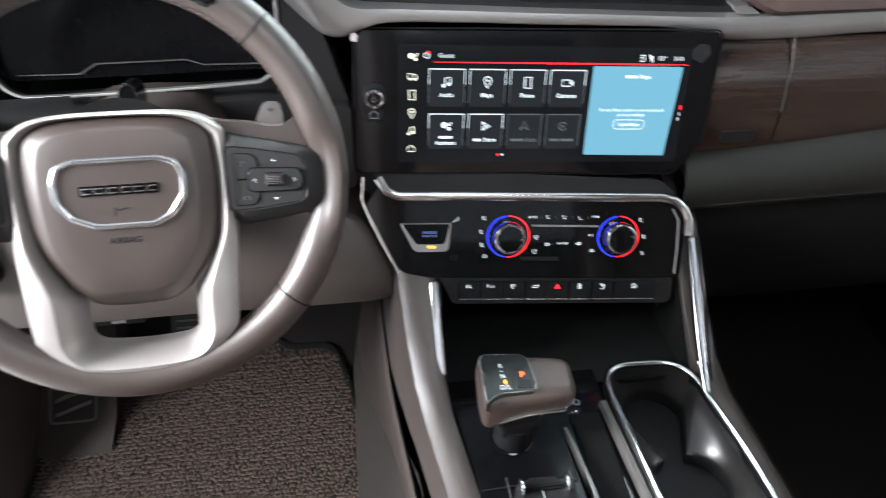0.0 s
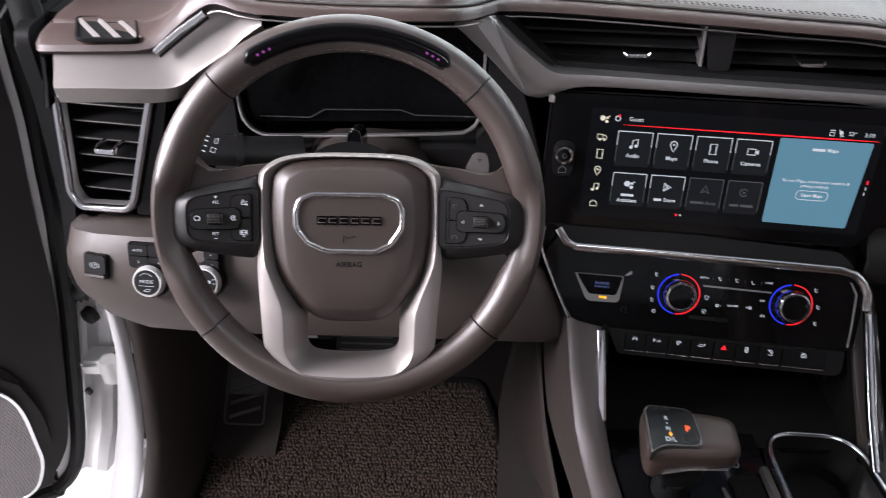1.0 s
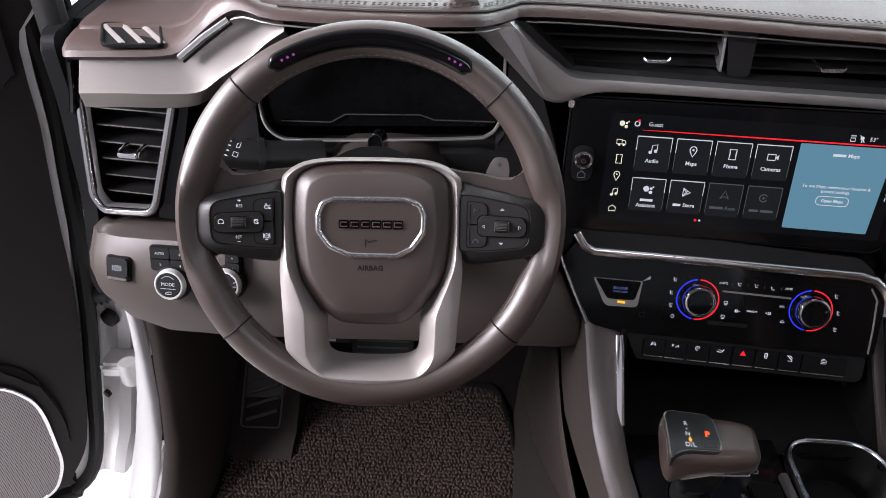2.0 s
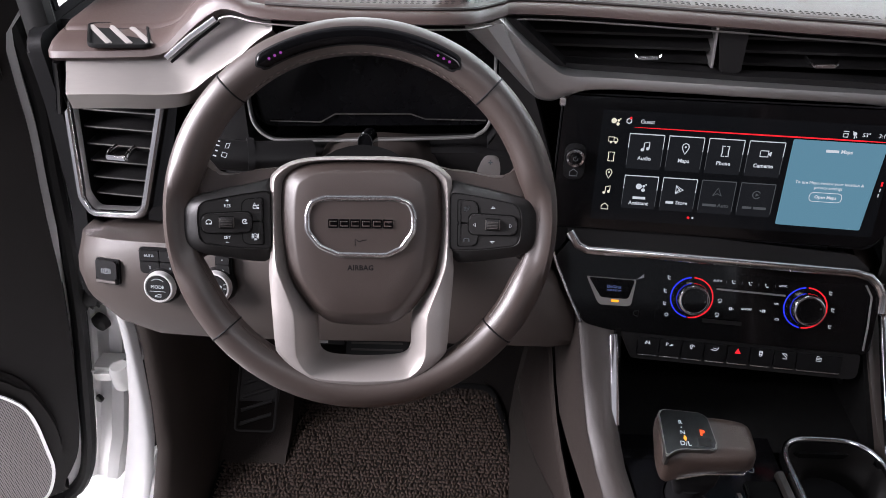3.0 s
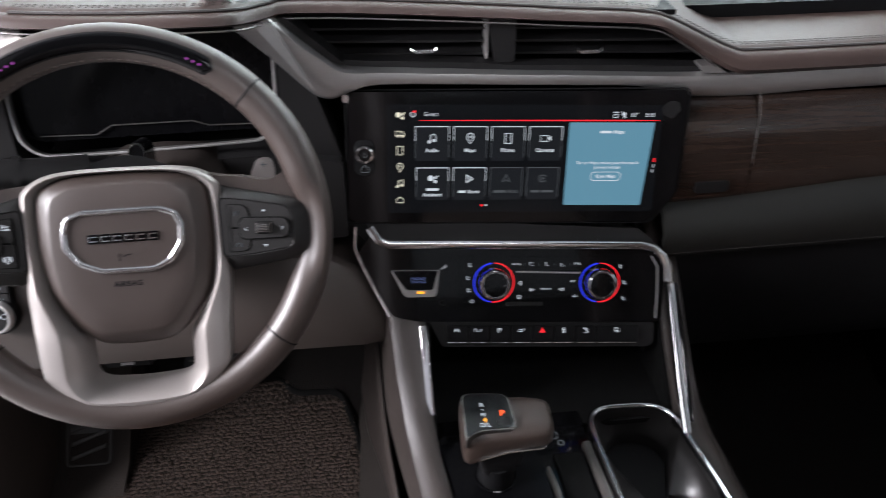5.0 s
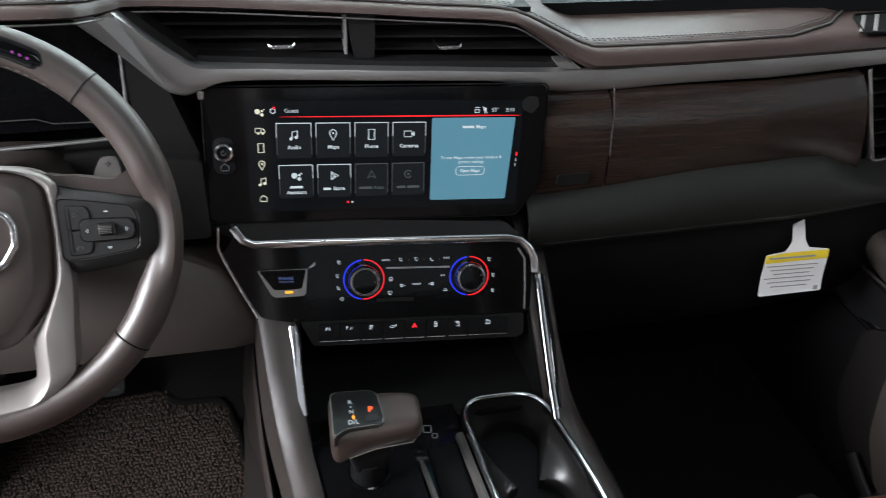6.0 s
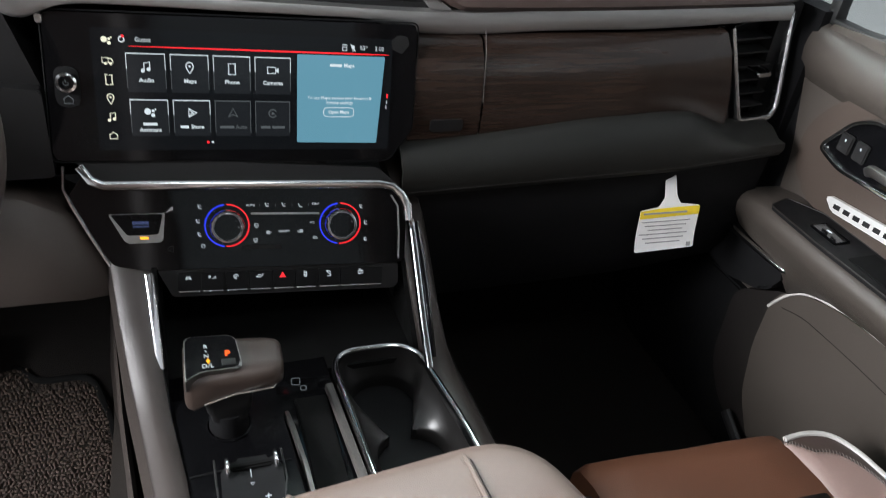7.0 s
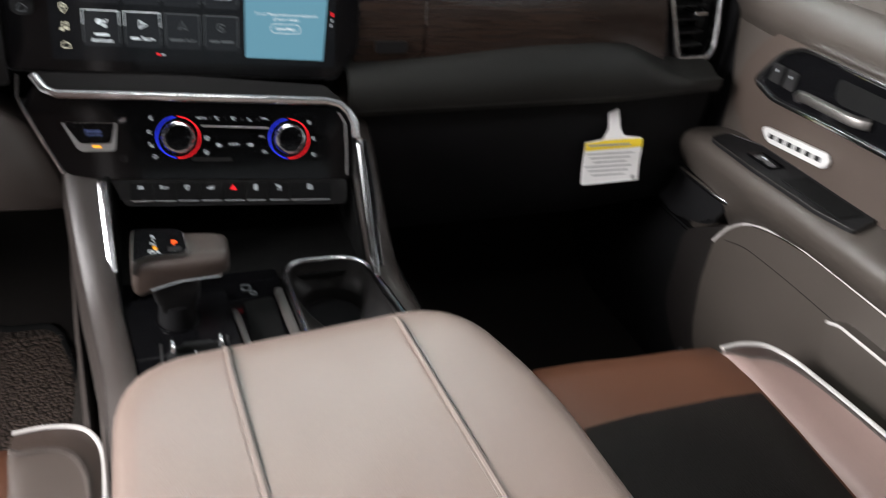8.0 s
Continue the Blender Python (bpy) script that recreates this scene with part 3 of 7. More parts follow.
part("wood_panel", wood(0.1760, 0.2735), WOOD, dash, "dark open-pore wood panel")
part("wood_panel", wood(0.2765, 0.668, 0.028), WOOD, dash, "dark open-pore wood panel")
part("panel_seam", sweep([(0.275, 0.916, 0.776), (0.275, 0.905, 0.75), (0.275, 0.893, 0.69)], oval(0.0006, 0.0006, 6), up=(0, 1, 0)), RUBBER_GREY, dash)
part("release_button", plate(rect(0.205, 0.652, 0.250, 0.668, 0.004), 0.004, 0.001), DARK, dash, "", m=Matrix(((1, 0, 0, 0), (0, 0, -1, 0.890), (0, 1, 0, 0), (0, 0, 0, 1))))
rings = []
for i in range(25):
    x = 0.165 + 0.637 * i / 24
    top = roll_top(x)
    bulge = 0.0 if x < 0.6 else (x - 0.6) * 0.10
    seam = 0.572 + 0.010 * (x - 0.2) / 0.6
    rings.append([(x, 0.935 + bulge, top + 0.002), (x, 0.900 + bulge, top), (x, 0.878 + bulge, top - 0.012), (x, 0.862 + bulge, (top + seam) / 2 + 0.005), (x, 0.860 + bulge, seam + 0.012), (x, 0.866 + bulge, seam)])
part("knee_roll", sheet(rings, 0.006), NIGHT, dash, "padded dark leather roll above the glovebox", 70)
part("stitching", stitches([(r[4][0], r[4][1] - 0.0005, r[4][2] - 0.002) for r in rings], 0.004, 0.002, 0.0005, (0, -1, 0.2)), THREAD_DARK, dash)
rings = []
for i in range(13):
    x = 0.175 + 0.635 * i / 12
    bulge = 0.0 if x < 0.6 else (x - 0.6) * 0.10
    seam = 0.572 + 0.010 * (x - 0.2) / 0.6
    rings.append([(x, 0.900 + bulge, seam + 0.003), (x, 0.895 + bulge, seam - 0.006), (x, 0.898 + bulge, 0.50), (x, 0.910 + bulge, 0.40), (x, 0.94 + bulge, 0.345), (x, 1.10, 0.33), (x, 1.45, 0.36)])
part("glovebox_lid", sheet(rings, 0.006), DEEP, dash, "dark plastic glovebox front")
# driver's knee bolster
rings = []
for x, dy, zt, zb in ((-0.853, 0.075, 0.596, 0.575), (-0.842, 0.040, 0.610, 0.552), (-0.825, 0.018, 0.616, 0.528), (-0.79, 0.006, 0.619, 0.500), (-0.74, 0.0, 0.620, 0.484), (-0.66, -0.002, 0.620, 0.480), (-0.55, -0.002, 0.620, 0.480), (-0.42, 0.0, 0.620, 0.480), (-0.33, 0.0, 0.618, 0.478), (-0.27, 0.004, 0.606, 0.474), (-0.225, 0.010, 0.575, 0.468), (-0.195, 0.022, 0.535, 0.462), (-0.182, 0.040, 0.515, 0.458)):
    h = zt - zb
    rings.append([(x, 1.02, zt - 0.045), (x, 0.945 + dy * 0.3, zt - 0.024), (x, 0.885 + dy, zt - 0.004), (x, 0.864 + dy, zt), (x, 0.850 + dy, zt - 0.012), (x, 0.836 + dy, zb + h * 0.62), (x, 0.828 + dy, zb + h * 0.32), (x, 0.834 + dy, zb + 0.010), (x, 0.848 + dy, zb), (x, 0.95 + dy, zb - 0.002), (x, 1.15, zb + 0.06)])
part("knee_bolster", sheet(rings, 0.006), PLASTIC, dash, "brown moulded knee bolster")
part("side_panel", plate(rounded([(0.90, 0.50), (0.95, 0.62), (0.97, 0.76), (0.97, 0.845), (1.40, 0.86), (1.40, 0.45), (0.98, 0.42)], 0.02), 0.02, 0.004), DEEP, dash, "", m=Matrix(((0, 0, -1, -0.876), (1, 0, 0, 0), (0, 1, 0, 0), (0, 0, 0, 1))))
part("inner_shell", join(box(-0.85, 1.02, 0.55, 0.85, 1.10, 0.85), box(-0.62, 1.00, 0.60, -0.28, 1.02, 0.90)), DEEP, dash)
part("end_cap", front(rounded([(0.800, 0.80), (0.838, 0.80), (0.842, 0.60), (0.806, 0.585)], 0.008), 0.985, 0.0, 0.2, 0.01), DARK, dash)
part("chrome_end", sweep([(-0.812, 0.925, 0.835), (-0.822, 0.930, 0.80), (-0.836, 0.938, 0.765)], rounded([(-0.004, -0.008), (0.004, -0.008), (0.004, 0.008), (-0.004, 0.008)], 0.003, 3), up=(0, 1, 0)), PIANO, dash, "glossy black end piece")


# ---------- outer vents ----------
def outer_vent(m, ring, slat_ends, tab_x, tab_y, face):
    """A tall vent: dark housing, chrome surround open at the top, slats with polished edges, chrome tab."""
    house = part("air_vent", join(plate(rounded(ring, 0.006), 0.004, z=-0.050), sweep([(x, y, -0.025) for x, y in rounded(ring, 0.006)], [(-0.001, -0.026), (0.001, -0.026), (0.001, 0.026), (-0.001, 0.026)], closed=True)), DEEP, dash, "dark louvred air vent", m=m)
    part("surround", sweep([(x, y, 0.0) for x, y in smooth_corner(ring)], rounded([(-0.006, -0.006), (0.006, -0.006), (0.0052, 0.002), (0.0030, 0.0055), (-0.0030, 0.0062), (-0.0052, 0.003)], 0.0008, 2)), SMOKE, house, "chrome surround", m=m)
    if tab_x < 0:
        lip = [(x, y) for x, y in smooth_corner(ring)]
        part("surround_bevel", sheet([[(-0.013 + (x + 0.013) * k, y * (k if y < 0 else 1.0), z) for x, y in lip] for k, z in ((0.97, 0.003), (0.93, -0.002), (0.90, -0.010))], 0.001), SATIN_DARK, house, "brushed inner bevel", m=m)
    part("face_strip", plate(face, 0.02, 0.002, z=-0.004), PIANO, house, "glossy black strip beside the vent", m=m)
    n = 6
    (xl0, xr0, y0), (xl1, xr1, y1) = slat_ends
    for i in range(n):
        t = (i + 0.5) / n
        xl, xr, y = xl0 + (xl1 - xl0) * t, xr0 + (xr1 - xr0) * t, y0 + (y1 - y0) * t
        s = part("slat", loft([[(x, y - 0.0015, -0.012), (x, y + 0.0015, -0.012), (x, y + 0.009, -0.040), (x, y + 0.006, -0.040)] for x in (xl, xr)]), DARK, house, m=m)
        part("slat_edge", box(xl + 0.004, y - 0.0008, -0.0125, xr - 0.004, y + 0.0006, -0.0112), SATIN if tab_x < 0 else DARK, s, m=m)
    tab = part("tab", join(sweep([(tab_x - 0.013, tab_y + 0.006, -0.012), (tab_x - 0.013, tab_y + 0.002, 0.004), (tab_x - 0.012, tab_y - 0.002, 0.010)], oval(0.0042, 0.0030, 8), up=(1, 0, 0)), sweep([(tab_x + 0.013, tab_y + 0.006, -0.012), (tab_x + 0.013, tab_y + 0.002, 0.004), (tab_x + 0.012, tab_y - 0.002, 0.010)], oval(0.0042, 0.0030, 8), up=(1, 0, 0)), box(tab_x - 0.014, tab_y - 0.005, 0.006, tab_x + 0.014, tab_y + 0.001, 0.014, 0.0015)), CHROME, house, "chrome vent tab", m=m)
    return house


def smooth_corner(ring):
    """The ring's sides and bottom as an open path, from its first point to its last, with eased corners."""
    out = []
    for i, p in enumerate(ring):
        if i in (0, len(ring) - 1):
            out.append(p)
            continue
        P, A, B = Vector(p), Vector(ring[i - 1]), Vector(ring[i + 1])
        k = min(0.008, (A - P).length * 0.45, (B - P).length * 0.45)
        s, e = P + (A - P).normalized() * k, P + (B - P).normalized() * k
        out += [tuple((1 - t) ** 2 * s + 2 * t * (1 - t) * P + t * t * e) for t in (0, 0.33, 0.67, 1)]
    return out


VENT_L = axes((-0.775, 0.95, 0.69), 14, -8)
VENT_R = axes((0.765, 0.96, 0.69), 14, 8)
outer_vent(VENT_L, mm((-79, 74), (-79, -60), (-65, -80), (2, -77), (13, -66), (53, 74)), ((-0.070, 0.046, 0.070), (-0.064, 0.004, -0.066)), -0.012, 0.006, rounded(mm((60, 76), (73, 76), (38, -84), (12, -84)), 0.003))
outer_vent(VENT_R, mm((-64, 72), (-24, -74), (46, -75), (60, -58), (66, 96)), ((-0.052, 0.052, 0.062), (-0.014, 0.044, -0.066)), 0.010, 0.0, rounded(mm((-84, 74), (-69, 74), (-29, -82), (-50, -82)), 0.002))

# ---------- middle vents ----------
mv = part("middle_vent", join(front(rounded([(-0.300, 0.872), (-0.228, 0.812), (0.232, 0.790), (0.160, 0.858), (0.0, 0.866)], 0.004), 1.002, 0.0, 0.01, 0.0), front([(-0.300, 0.876), (0.165, 0.862), (0.165, 0.868), (-0.300, 0.882)], 0.955, 0, 0.06, 0.0), front([(-0.262, 0.8165), (0.0, 0.8045), (0.225, 0.796), (0.225, 0.790), (-0.262, 0.810)], 0.938, 0, 0.07, 0.0)), DEEP, dash, "wide dark louvred middle vent")
part("vent_sill", front(rounded([(-0.238, 0.8290), (-0.2, 0.826), (-0.068, 0.8185), (-0.034, 0.8145), (0.034, 0.812), (0.103, 0.809), (0.205, 0.8030), (0.212, 0.7970), (0.1, 0.800), (-0.0365, 0.808), (-0.1, 0.812), (-0.2, 0.818), (-0.228, 0.823)], 0.002), 0.9365, 0.25, 0.02, 0.002), DARK, mv)
part("vent_frame", front(rounded([(-0.299, 0.882), (-0.283, 0.879), (-0.224, 0.8265), (-0.240, 0.8300)], 0.003), 0.930, 0.1, 0.03, 0.003), DARK, mv)
part("vent_point", front(rounded([(0.196, 0.8075), (0.216, 0.8080), (0.232, 0.7975), (0.202, 0.7990)], 0.003), 0.928, 0.1, 0.02, 0.002), SATIN_DARK, mv, "satin vent corner")
part("vent_divider", front(rounded([(-0.058, 0.869), (-0.024, 0.867), (-0.026, 0.815), (-0.050, 0.816)], 0.003), 0.945, 0.15, 0.04, 0.002), DARK, mv)
part("divider_edge", front(rect(-0.0605, 0.820, -0.0575, 0.866), 0.9455, 0.15, 0.03, 0.0005), SATIN_DARK, mv)
for t in (0.14, 0.47, 0.80):
    for (a0, a1, s0, s1) in ((-0.292, -0.060, 0.060, 0.0), (-0.022, 0.160, 0.0, 0.065)):
        xl, xr = a0 + s0 * t, a1 + s1 * t
        za = lambda x: 0.866 - 0.016 * (x + 0.3) / 0.5 - 0.046 * t
        part("slat", loft([[(x, 0.962, za(x) - 0.0015), (x, 0.962, za(x) + 0.0015), (x, 0.992, za(x) + 0.010), (x, 0.992, za(x) + 0.006)] for x in (xl, xr)]), DARK, mv)
for tx, ty, tz in ((-0.1325, 0.957, 0.8315), (0.0635, 0.952, 0.8250)):
    M = axes((tx, ty, tz), 10)
    tab = part("tab", box(-0.0122, -0.0028, 0.004, 0.0122, 0.0012, 0.0115, 0.0012), SMOKE, mv, "chrome vent tab", m=M)
    for k in (-1, 1):
        part("tab_lug", loft([[(k * x, y + b, z + a * 0.6) for a, b in oval(0.0032 * w, 0.0022 * w, 8)] for x, y, z, w in ((0.0185, 0.0075, -0.010, 0.8), (0.0168, 0.0050, 0.000, 1.0), (0.0150, 0.0015, 0.007, 1.1), (0.0118, -0.0006, 0.008, 0.9))]), CHROME, tab, m=M)


# ---------- demister outlets in the top pad ----------
def demister(m, w, h, n, lean):
    """An outlet with a raised rim, a black well and upright blades set askew across it."""
    d = part("demister", join(sweep([(x, y, 0.001) for x, y in rect(-w / 2, -h / 2, w / 2, h / 2, 0.008)], rounded([(-0.0022, -0.003), (0.0022, -0.003), (0.0014, 0.0012), (-0.0014, 0.0012)], 0.0006, 2), closed=True), plate(rect(-w / 2, -h / 2, w / 2, h / 2, 0.008), 0.001, z=0.0002)), PIT, dash, "slatted demister outlet", m=m)
    for i in range(n):
        x = -w / 2 + w * (i + 0.42) / n
        part("slat", loft([[(x + lean * (-0.012 + k * 0.022), h / 2 * (0.84 - 1.68 * k), 0.0006), (x + lean * (-0.005 + k * 0.022), h / 2 * (0.84 - 1.68 * k), 0.0006), (x + lean * (-0.004 + k * 0.022), h / 2 * (0.84 - 1.68 * k), 0.0016), (x + lean * (-0.0075 + k * 0.022), h / 2 * (0.84 - 1.68 * k), 0.0018)] for k in (0.0, 0.5, 1.0)]), SPOKE_SILVER, d, m=m)

demister(pose(-0.738, 0.938, 0.8601, 2, 0, 0) @ Matrix(((1, -0.42, 0, 0), (0, 1, 0, 0), (0, 0, 1, 0), (0, 0, 0, 1))), 0.070, 0.062, 3, 1)
demister(pose(0.690, 0.970, 0.8268, 1, 0, 5) @ Matrix(((1, 0.62, 0, 0), (0, 1, 0, 0), (0, 0, 1, 0), (0, 0, 0, 1))), 0.072, 0.066, 3, -1)

# ---------- infotainment screen ----------
SCR = axes((0, 0.9, 0.703), 14, -2, -2)
scr = thing("infotainment_screen", (-0.02, 0.9, 0.63), "wide black glass touchscreen showing a lit app menu", "screen")
glass_outline = rounded(mm((-228, 86), (180, 90), (179, -38), (150, -76), (-231, -74)), 0.008)
part("glass", plate(glass_outline, 0.012, 0.0025), PIANO, scr, "glossy black glass", m=SCR)
part("edge_line", sweep([(x, y, -0.003) for x, y in rounded(mm((-230, 88), (182, 92), (181, -38), (151, -78), (-233, -76)), 0.009)], oval(0.0010, 0.0025, 6), closed=True), DEEP, scr, m=SCR)
part("corner_clip", box(-0.234, 0.074, -0.004, -0.227, 0.083, 0.002, 0.001), CHROME, scr, m=SCR)
disp = part("display", plate(rect(-0.183, -0.062, 0.150, 0.072, 0.003), 0.0003, z=0.0004), SCREEN_BLACK, scr, "lit display", m=SCR)
Z1, Z2, Z3 = Matrix.Translation((0, 0, 0.0006)), Matrix.Translation((0, 0, 0.0010)), Matrix.Translation((0, 0, 0.0014))
part("map_card", plate(rounded(mm((36, 51), (141, 51), (134, -54), (36, -53)), 0.002), 0.0003), TEAL, disp, "teal map card", m=SCR @ Z2)
part("red_line", loft([[(x, 0.0535 - h, 0), (x, 0.0535 + h, 0), (x, 0.0535 + h, 0.0003), (x, 0.0535 - h, 0.0003)] for x, h in ((-0.145, 0.0002), (-0.11, 0.0005), (0.0, 0.0008), (0.10, 0.0008), (0.146, 0.0003))]), RED, disp, "glowing red line", m=SCR @ Z2)


def icon_note():
    return join(stroke([(-0.002, -0.004), (-0.002, 0.004), (0.004, 0.0055), (0.004, -0.002)], 0.0012), dot(-0.0035, -0.0042, 0.002), dot(0.0025, -0.0025, 0.002))


def icon_pin():
    return join(stroke([(0, -0.0065), (-0.003, -0.001), (-0.004, 0.002), (-0.003, 0.005), (0, 0.0065), (0.003, 0.005), (0.004, 0.002), (0.003, -0.001)], 0.0012, True), dot(0, 0.002, 0.0013))


def icon_phone():
    return join(stroke([(-0.0005, 0.006), (-0.004, 0.006), (-0.0035, 0.002), (-0.0035, -0.002), (-0.004, -0.006), (-0.0005, -0.006)], 0.0012), stroke([(0.0005, -0.006), (0.004, -0.006), (0.0035, -0.002), (0.0035, 0.002), (0.004, 0.006), (0.0005, 0.006)], 0.0012))


def icon_camera():
    return join(stroke(rect(-0.006, -0.0035, 0.003, 0.0035), 0.0012, True), plate([(0.0035, -0.001), (0.0065, -0.003), (0.0065, 0.003), (0.0035, 0.001)], 0.0003, z=0.0003))


def icon_dots():
    return join(dot(-0.002, 0.001, 0.0036), dot(0.0035, -0.0032, 0.0022), dot(0.0038, 0.0016, 0.0016), dot(0.0062, 0.0036, 0.0010))


def icon_play():
    return join(stroke([(-0.0035, 0.005), (0.005, 0), (-0.0035, -0.005)], 0.0015, True), stroke([(-0.0035, 0.0045), (0.002, -0.002)], 0.001), stroke([(-0.0035, -0.0045), (0.002, 0.002)], 0.001))


def icon_arrow():
    return join(stroke([(0, 0.0055), (-0.005, -0.0045), (0, -0.0015), (0.005, -0.0045)], 0.0012, True))


def icon_ring():
    return join(stroke([(0.0045 * math.cos(a * 0.35 + 0.5), 0.0045 * math.sin(a * 0.35 + 0.5)) for a in range(16)], 0.0012), plate([(-0.001, -0.002), (0.0028, 0), (-0.001, 0.002)], 0.0003, z=0.0003))


def icon_home():
    return stroke([(-0.0045, -0.004), (-0.0045, 0.001), (0, 0.0045), (0.0045, 0.001), (0.0045, -0.004)], 0.0011, True)


def icon_truck():
    return join(stroke(rect(-0.006, -0.002, 0.001, 0.004), 0.0011, True), stroke([(0.001, 0.003), (0.0045, 0.003), (0.006, 0), (0.006, -0.002), (0.001, -0.002)], 0.0011), dot(-0.0025, -0.003, 0.0017), dot(0.0035, -0.003, 0.0017))


def tile(x0, y0, w, h, icon, words, dim=False):
    t = part("app_tile", plate(rect(x0, y0 - h, x0 + w, y0, 0.001), 0.0003), CARD, disp, "dark app tile" if not dim else "greyed-out app tile", m=SCR @ Z1)
    lit = PRINT_DIM if dim else PRINT
    part("border", join(bar(x0 + w / 2, y0, w, 0.0011), bar(x0, y0 - h * 0.2, 0.0008, h * 0.4), bar(x0 + w, y0 - h * 0.2, 0.0008, h * 0.4)), lit, t, m=SCR @ Z2)
    for xe in (x0, x0 + w):
        part("border_side", bar(xe, y0 - h * 0.65, 0.0007, h * 0.50), PRINT_DIM, t, m=SCR @ Z2)
    cx = x0 + w / 2
    part("icon", icon, lit, t, m=SCR @ Z2 @ Matrix.Translation((cx, y0 - h * 0.34, 0)))
    rows = []
    for i, row in enumerate(words.split("/")):
        y = y0 - h * ((0.69 if y0 > 0 else 0.74) - 0.075 * words.count("/")) - i * 0.0068
        if row.isalpha():
            rows.append(letters(row, 0.0064, cx, y, bold=0.00012))
        else:                               # a brand's word becomes a bar: its width in mm
            names = row.split()
            widths = [float(v) / 1000 if v[0].isdigit() else len(v) * 0.0031 for v in names]
            x = cx - (sum(widths) + 0.002 * (len(names) - 1)) / 2
            for v, wd in zip(names, widths):
                rows.append(bar(x + wd / 2, y, wd, 0.0030) if v[0].isdigit() else letters(v, 0.0064, x + wd / 2, y, bold=0.00012))
                x += wd + 0.002
    part("caption", join(*rows), lit, t, m=SCR @ Z2)


for i, (ic, w) in enumerate(((icon_note, "Audio"), (icon_pin, "Maps"), (icon_phone, "Phone"), (icon_camera, "Cameras"))):
    tile(-0.149 + 0.0457 * i, 0.046, 0.040, 0.042, ic(), w)
for i, (ic, w, dim) in enumerate(((icon_dots, "15 /Assistant", False), (icon_play, "9 Store", False), (icon_arrow, "16 Auto", True), (icon_ring, "11 15", True))):
    tile(-0.148 + 0.0453 * i, -0.0045, 0.0395, 0.041, ic(), w, dim)
for y, ic in zip((0.059, 0.037, 0.017, -0.004, -0.024, -0.045), (icon_dots, icon_truck, icon_phone, icon_pin, icon_note, icon_home)):
    part("side_icon", ic(), PRINT_WARM, disp, "warm white side icon", m=SCR @ Z2 @ Matrix.Translation((-0.1675, y, 0)) @ Matrix.Scale(0.88, 4))
part("user_name", letters("Guest", 0.0068, -0.139, 0.0605, "LEFT"), PRINT, disp, m=SCR @ Z2)
part("alert_icon", join(stroke([(-0.152 + 0.003 * math.cos(a), 0.0605 + 0.003 * math.sin(a)) for a in (0.5, 1.6, 2.6, 3.6, 4.7, 5.8)], 0.0012, True)), PRINT, disp, m=SCR @ Z2)
part("alert_dot", dot(-0.1505, 0.0640, 0.0016), RED, disp, m=SCR @ Z3)
part("status_icon", join(stroke(rect(0.089, 0.057, 0.094, 0.061), 0.001, True), bar(0.0915, 0.0635, 0.006, 0.001), dot(0.1015, 0.0612, 0.0022), stroke([(0.0985, 0.0645), (0.1045, 0.0565)], 0.0009), bar(0.1015, 0.058, 0.001, 0.004)), PRINT, disp, m=SCR @ Z2)
part("temperature", letters("53\u00b0", 0.0066, 0.1145, 0.0602), PRINT, disp, m=SCR @ Z2)
part("clock", letters("3:10", 0.0066, 0.1335, 0.0600), PRINT, disp, m=SCR @ Z2)
part("page_dot", dot(-0.0665, -0.0525, 0.0016), RED, disp, m=SCR @ Z2)
part("page_dot", dot(-0.0615, -0.0525, 0.0013), PRINT, disp, m=SCR @ Z2)
part("card_title", join(bar(0.0815, 0.0395, 0.0145, 0.0030), letters("Maps", 0.0062, 0.0975, 0.0395, bold=0.0001)), PRINT, disp, "card title", m=SCR @ Z3)
part("card_text", join(letters("To use Maps, review your location &", 0.0052, 0.087, 0.0010), letters("privacy settings", 0.0052, 0.087, -0.0045)), PRINT, disp, m=SCR @ Z3)
part("card_button", stroke(rect(0.0675, -0.0215, 0.1045, -0.0105, 0.0052), 0.0007, True), PRINT, disp, m=SCR @ Z3)
part("card_button_text", letters("Open Maps", 0.0054, 0.086, -0.016, bold=0.0001), PRINT, disp, m=SCR @ Z3)
part("edge_mark", join(bar(0.1455, 0.0045, 0.002, 0.005), ), RED, disp, m=SCR @ Z2)
part("edge_mark", join(bar(0.1450, -0.003, 0.001, 0.004), bar(0.1445, -0.0095, 0.001, 0.004)), PRINT, disp, m=SCR @ Z2)
kn = Matrix.Translation((-0.2095, 0.014, 0))
part("knob_plate", plate(rect(-0.222, -0.014, -0.197, 0.030, 0.011), 0.001, 0.0005, z=0.0012), DEEP, scr, m=SCR)
pk = part("power_knob", lathe([(0.0, 0.0005), (0.0115, 0.0005), (0.0118, 0.007), (0.0105, 0.0095), (0.0082, 0.0102), (0.0078, 0.0095), (0.0, 0.0092)], 32), CHROME, scr, "chrome volume knob", m=SCR @ kn)
part("knob_cap", lathe([(0.0, 0.0094), (0.0076, 0.0094), (0.0070, 0.0106), (0.0, 0.0110)], 24), PIANO, pk, m=SCR @ kn)
part("power_icon", join(stroke([(0.0026 * math.cos(a * 0.5 + 2.2), 0.0026 * math.sin(a * 0.5 + 2.2)) for a in range(10)], 0.0007), bar(0, 0.002, 0.0007, 0.003)), PRINT_DIM, pk, m=SCR @ kn @ Matrix.Translation((0, 0, 0.0110)))
part("home_icon", icon_home(), PRINT_DIM, scr, m=SCR @ Matrix.Translation((-0.2095, -0.0055, 0.0013)))
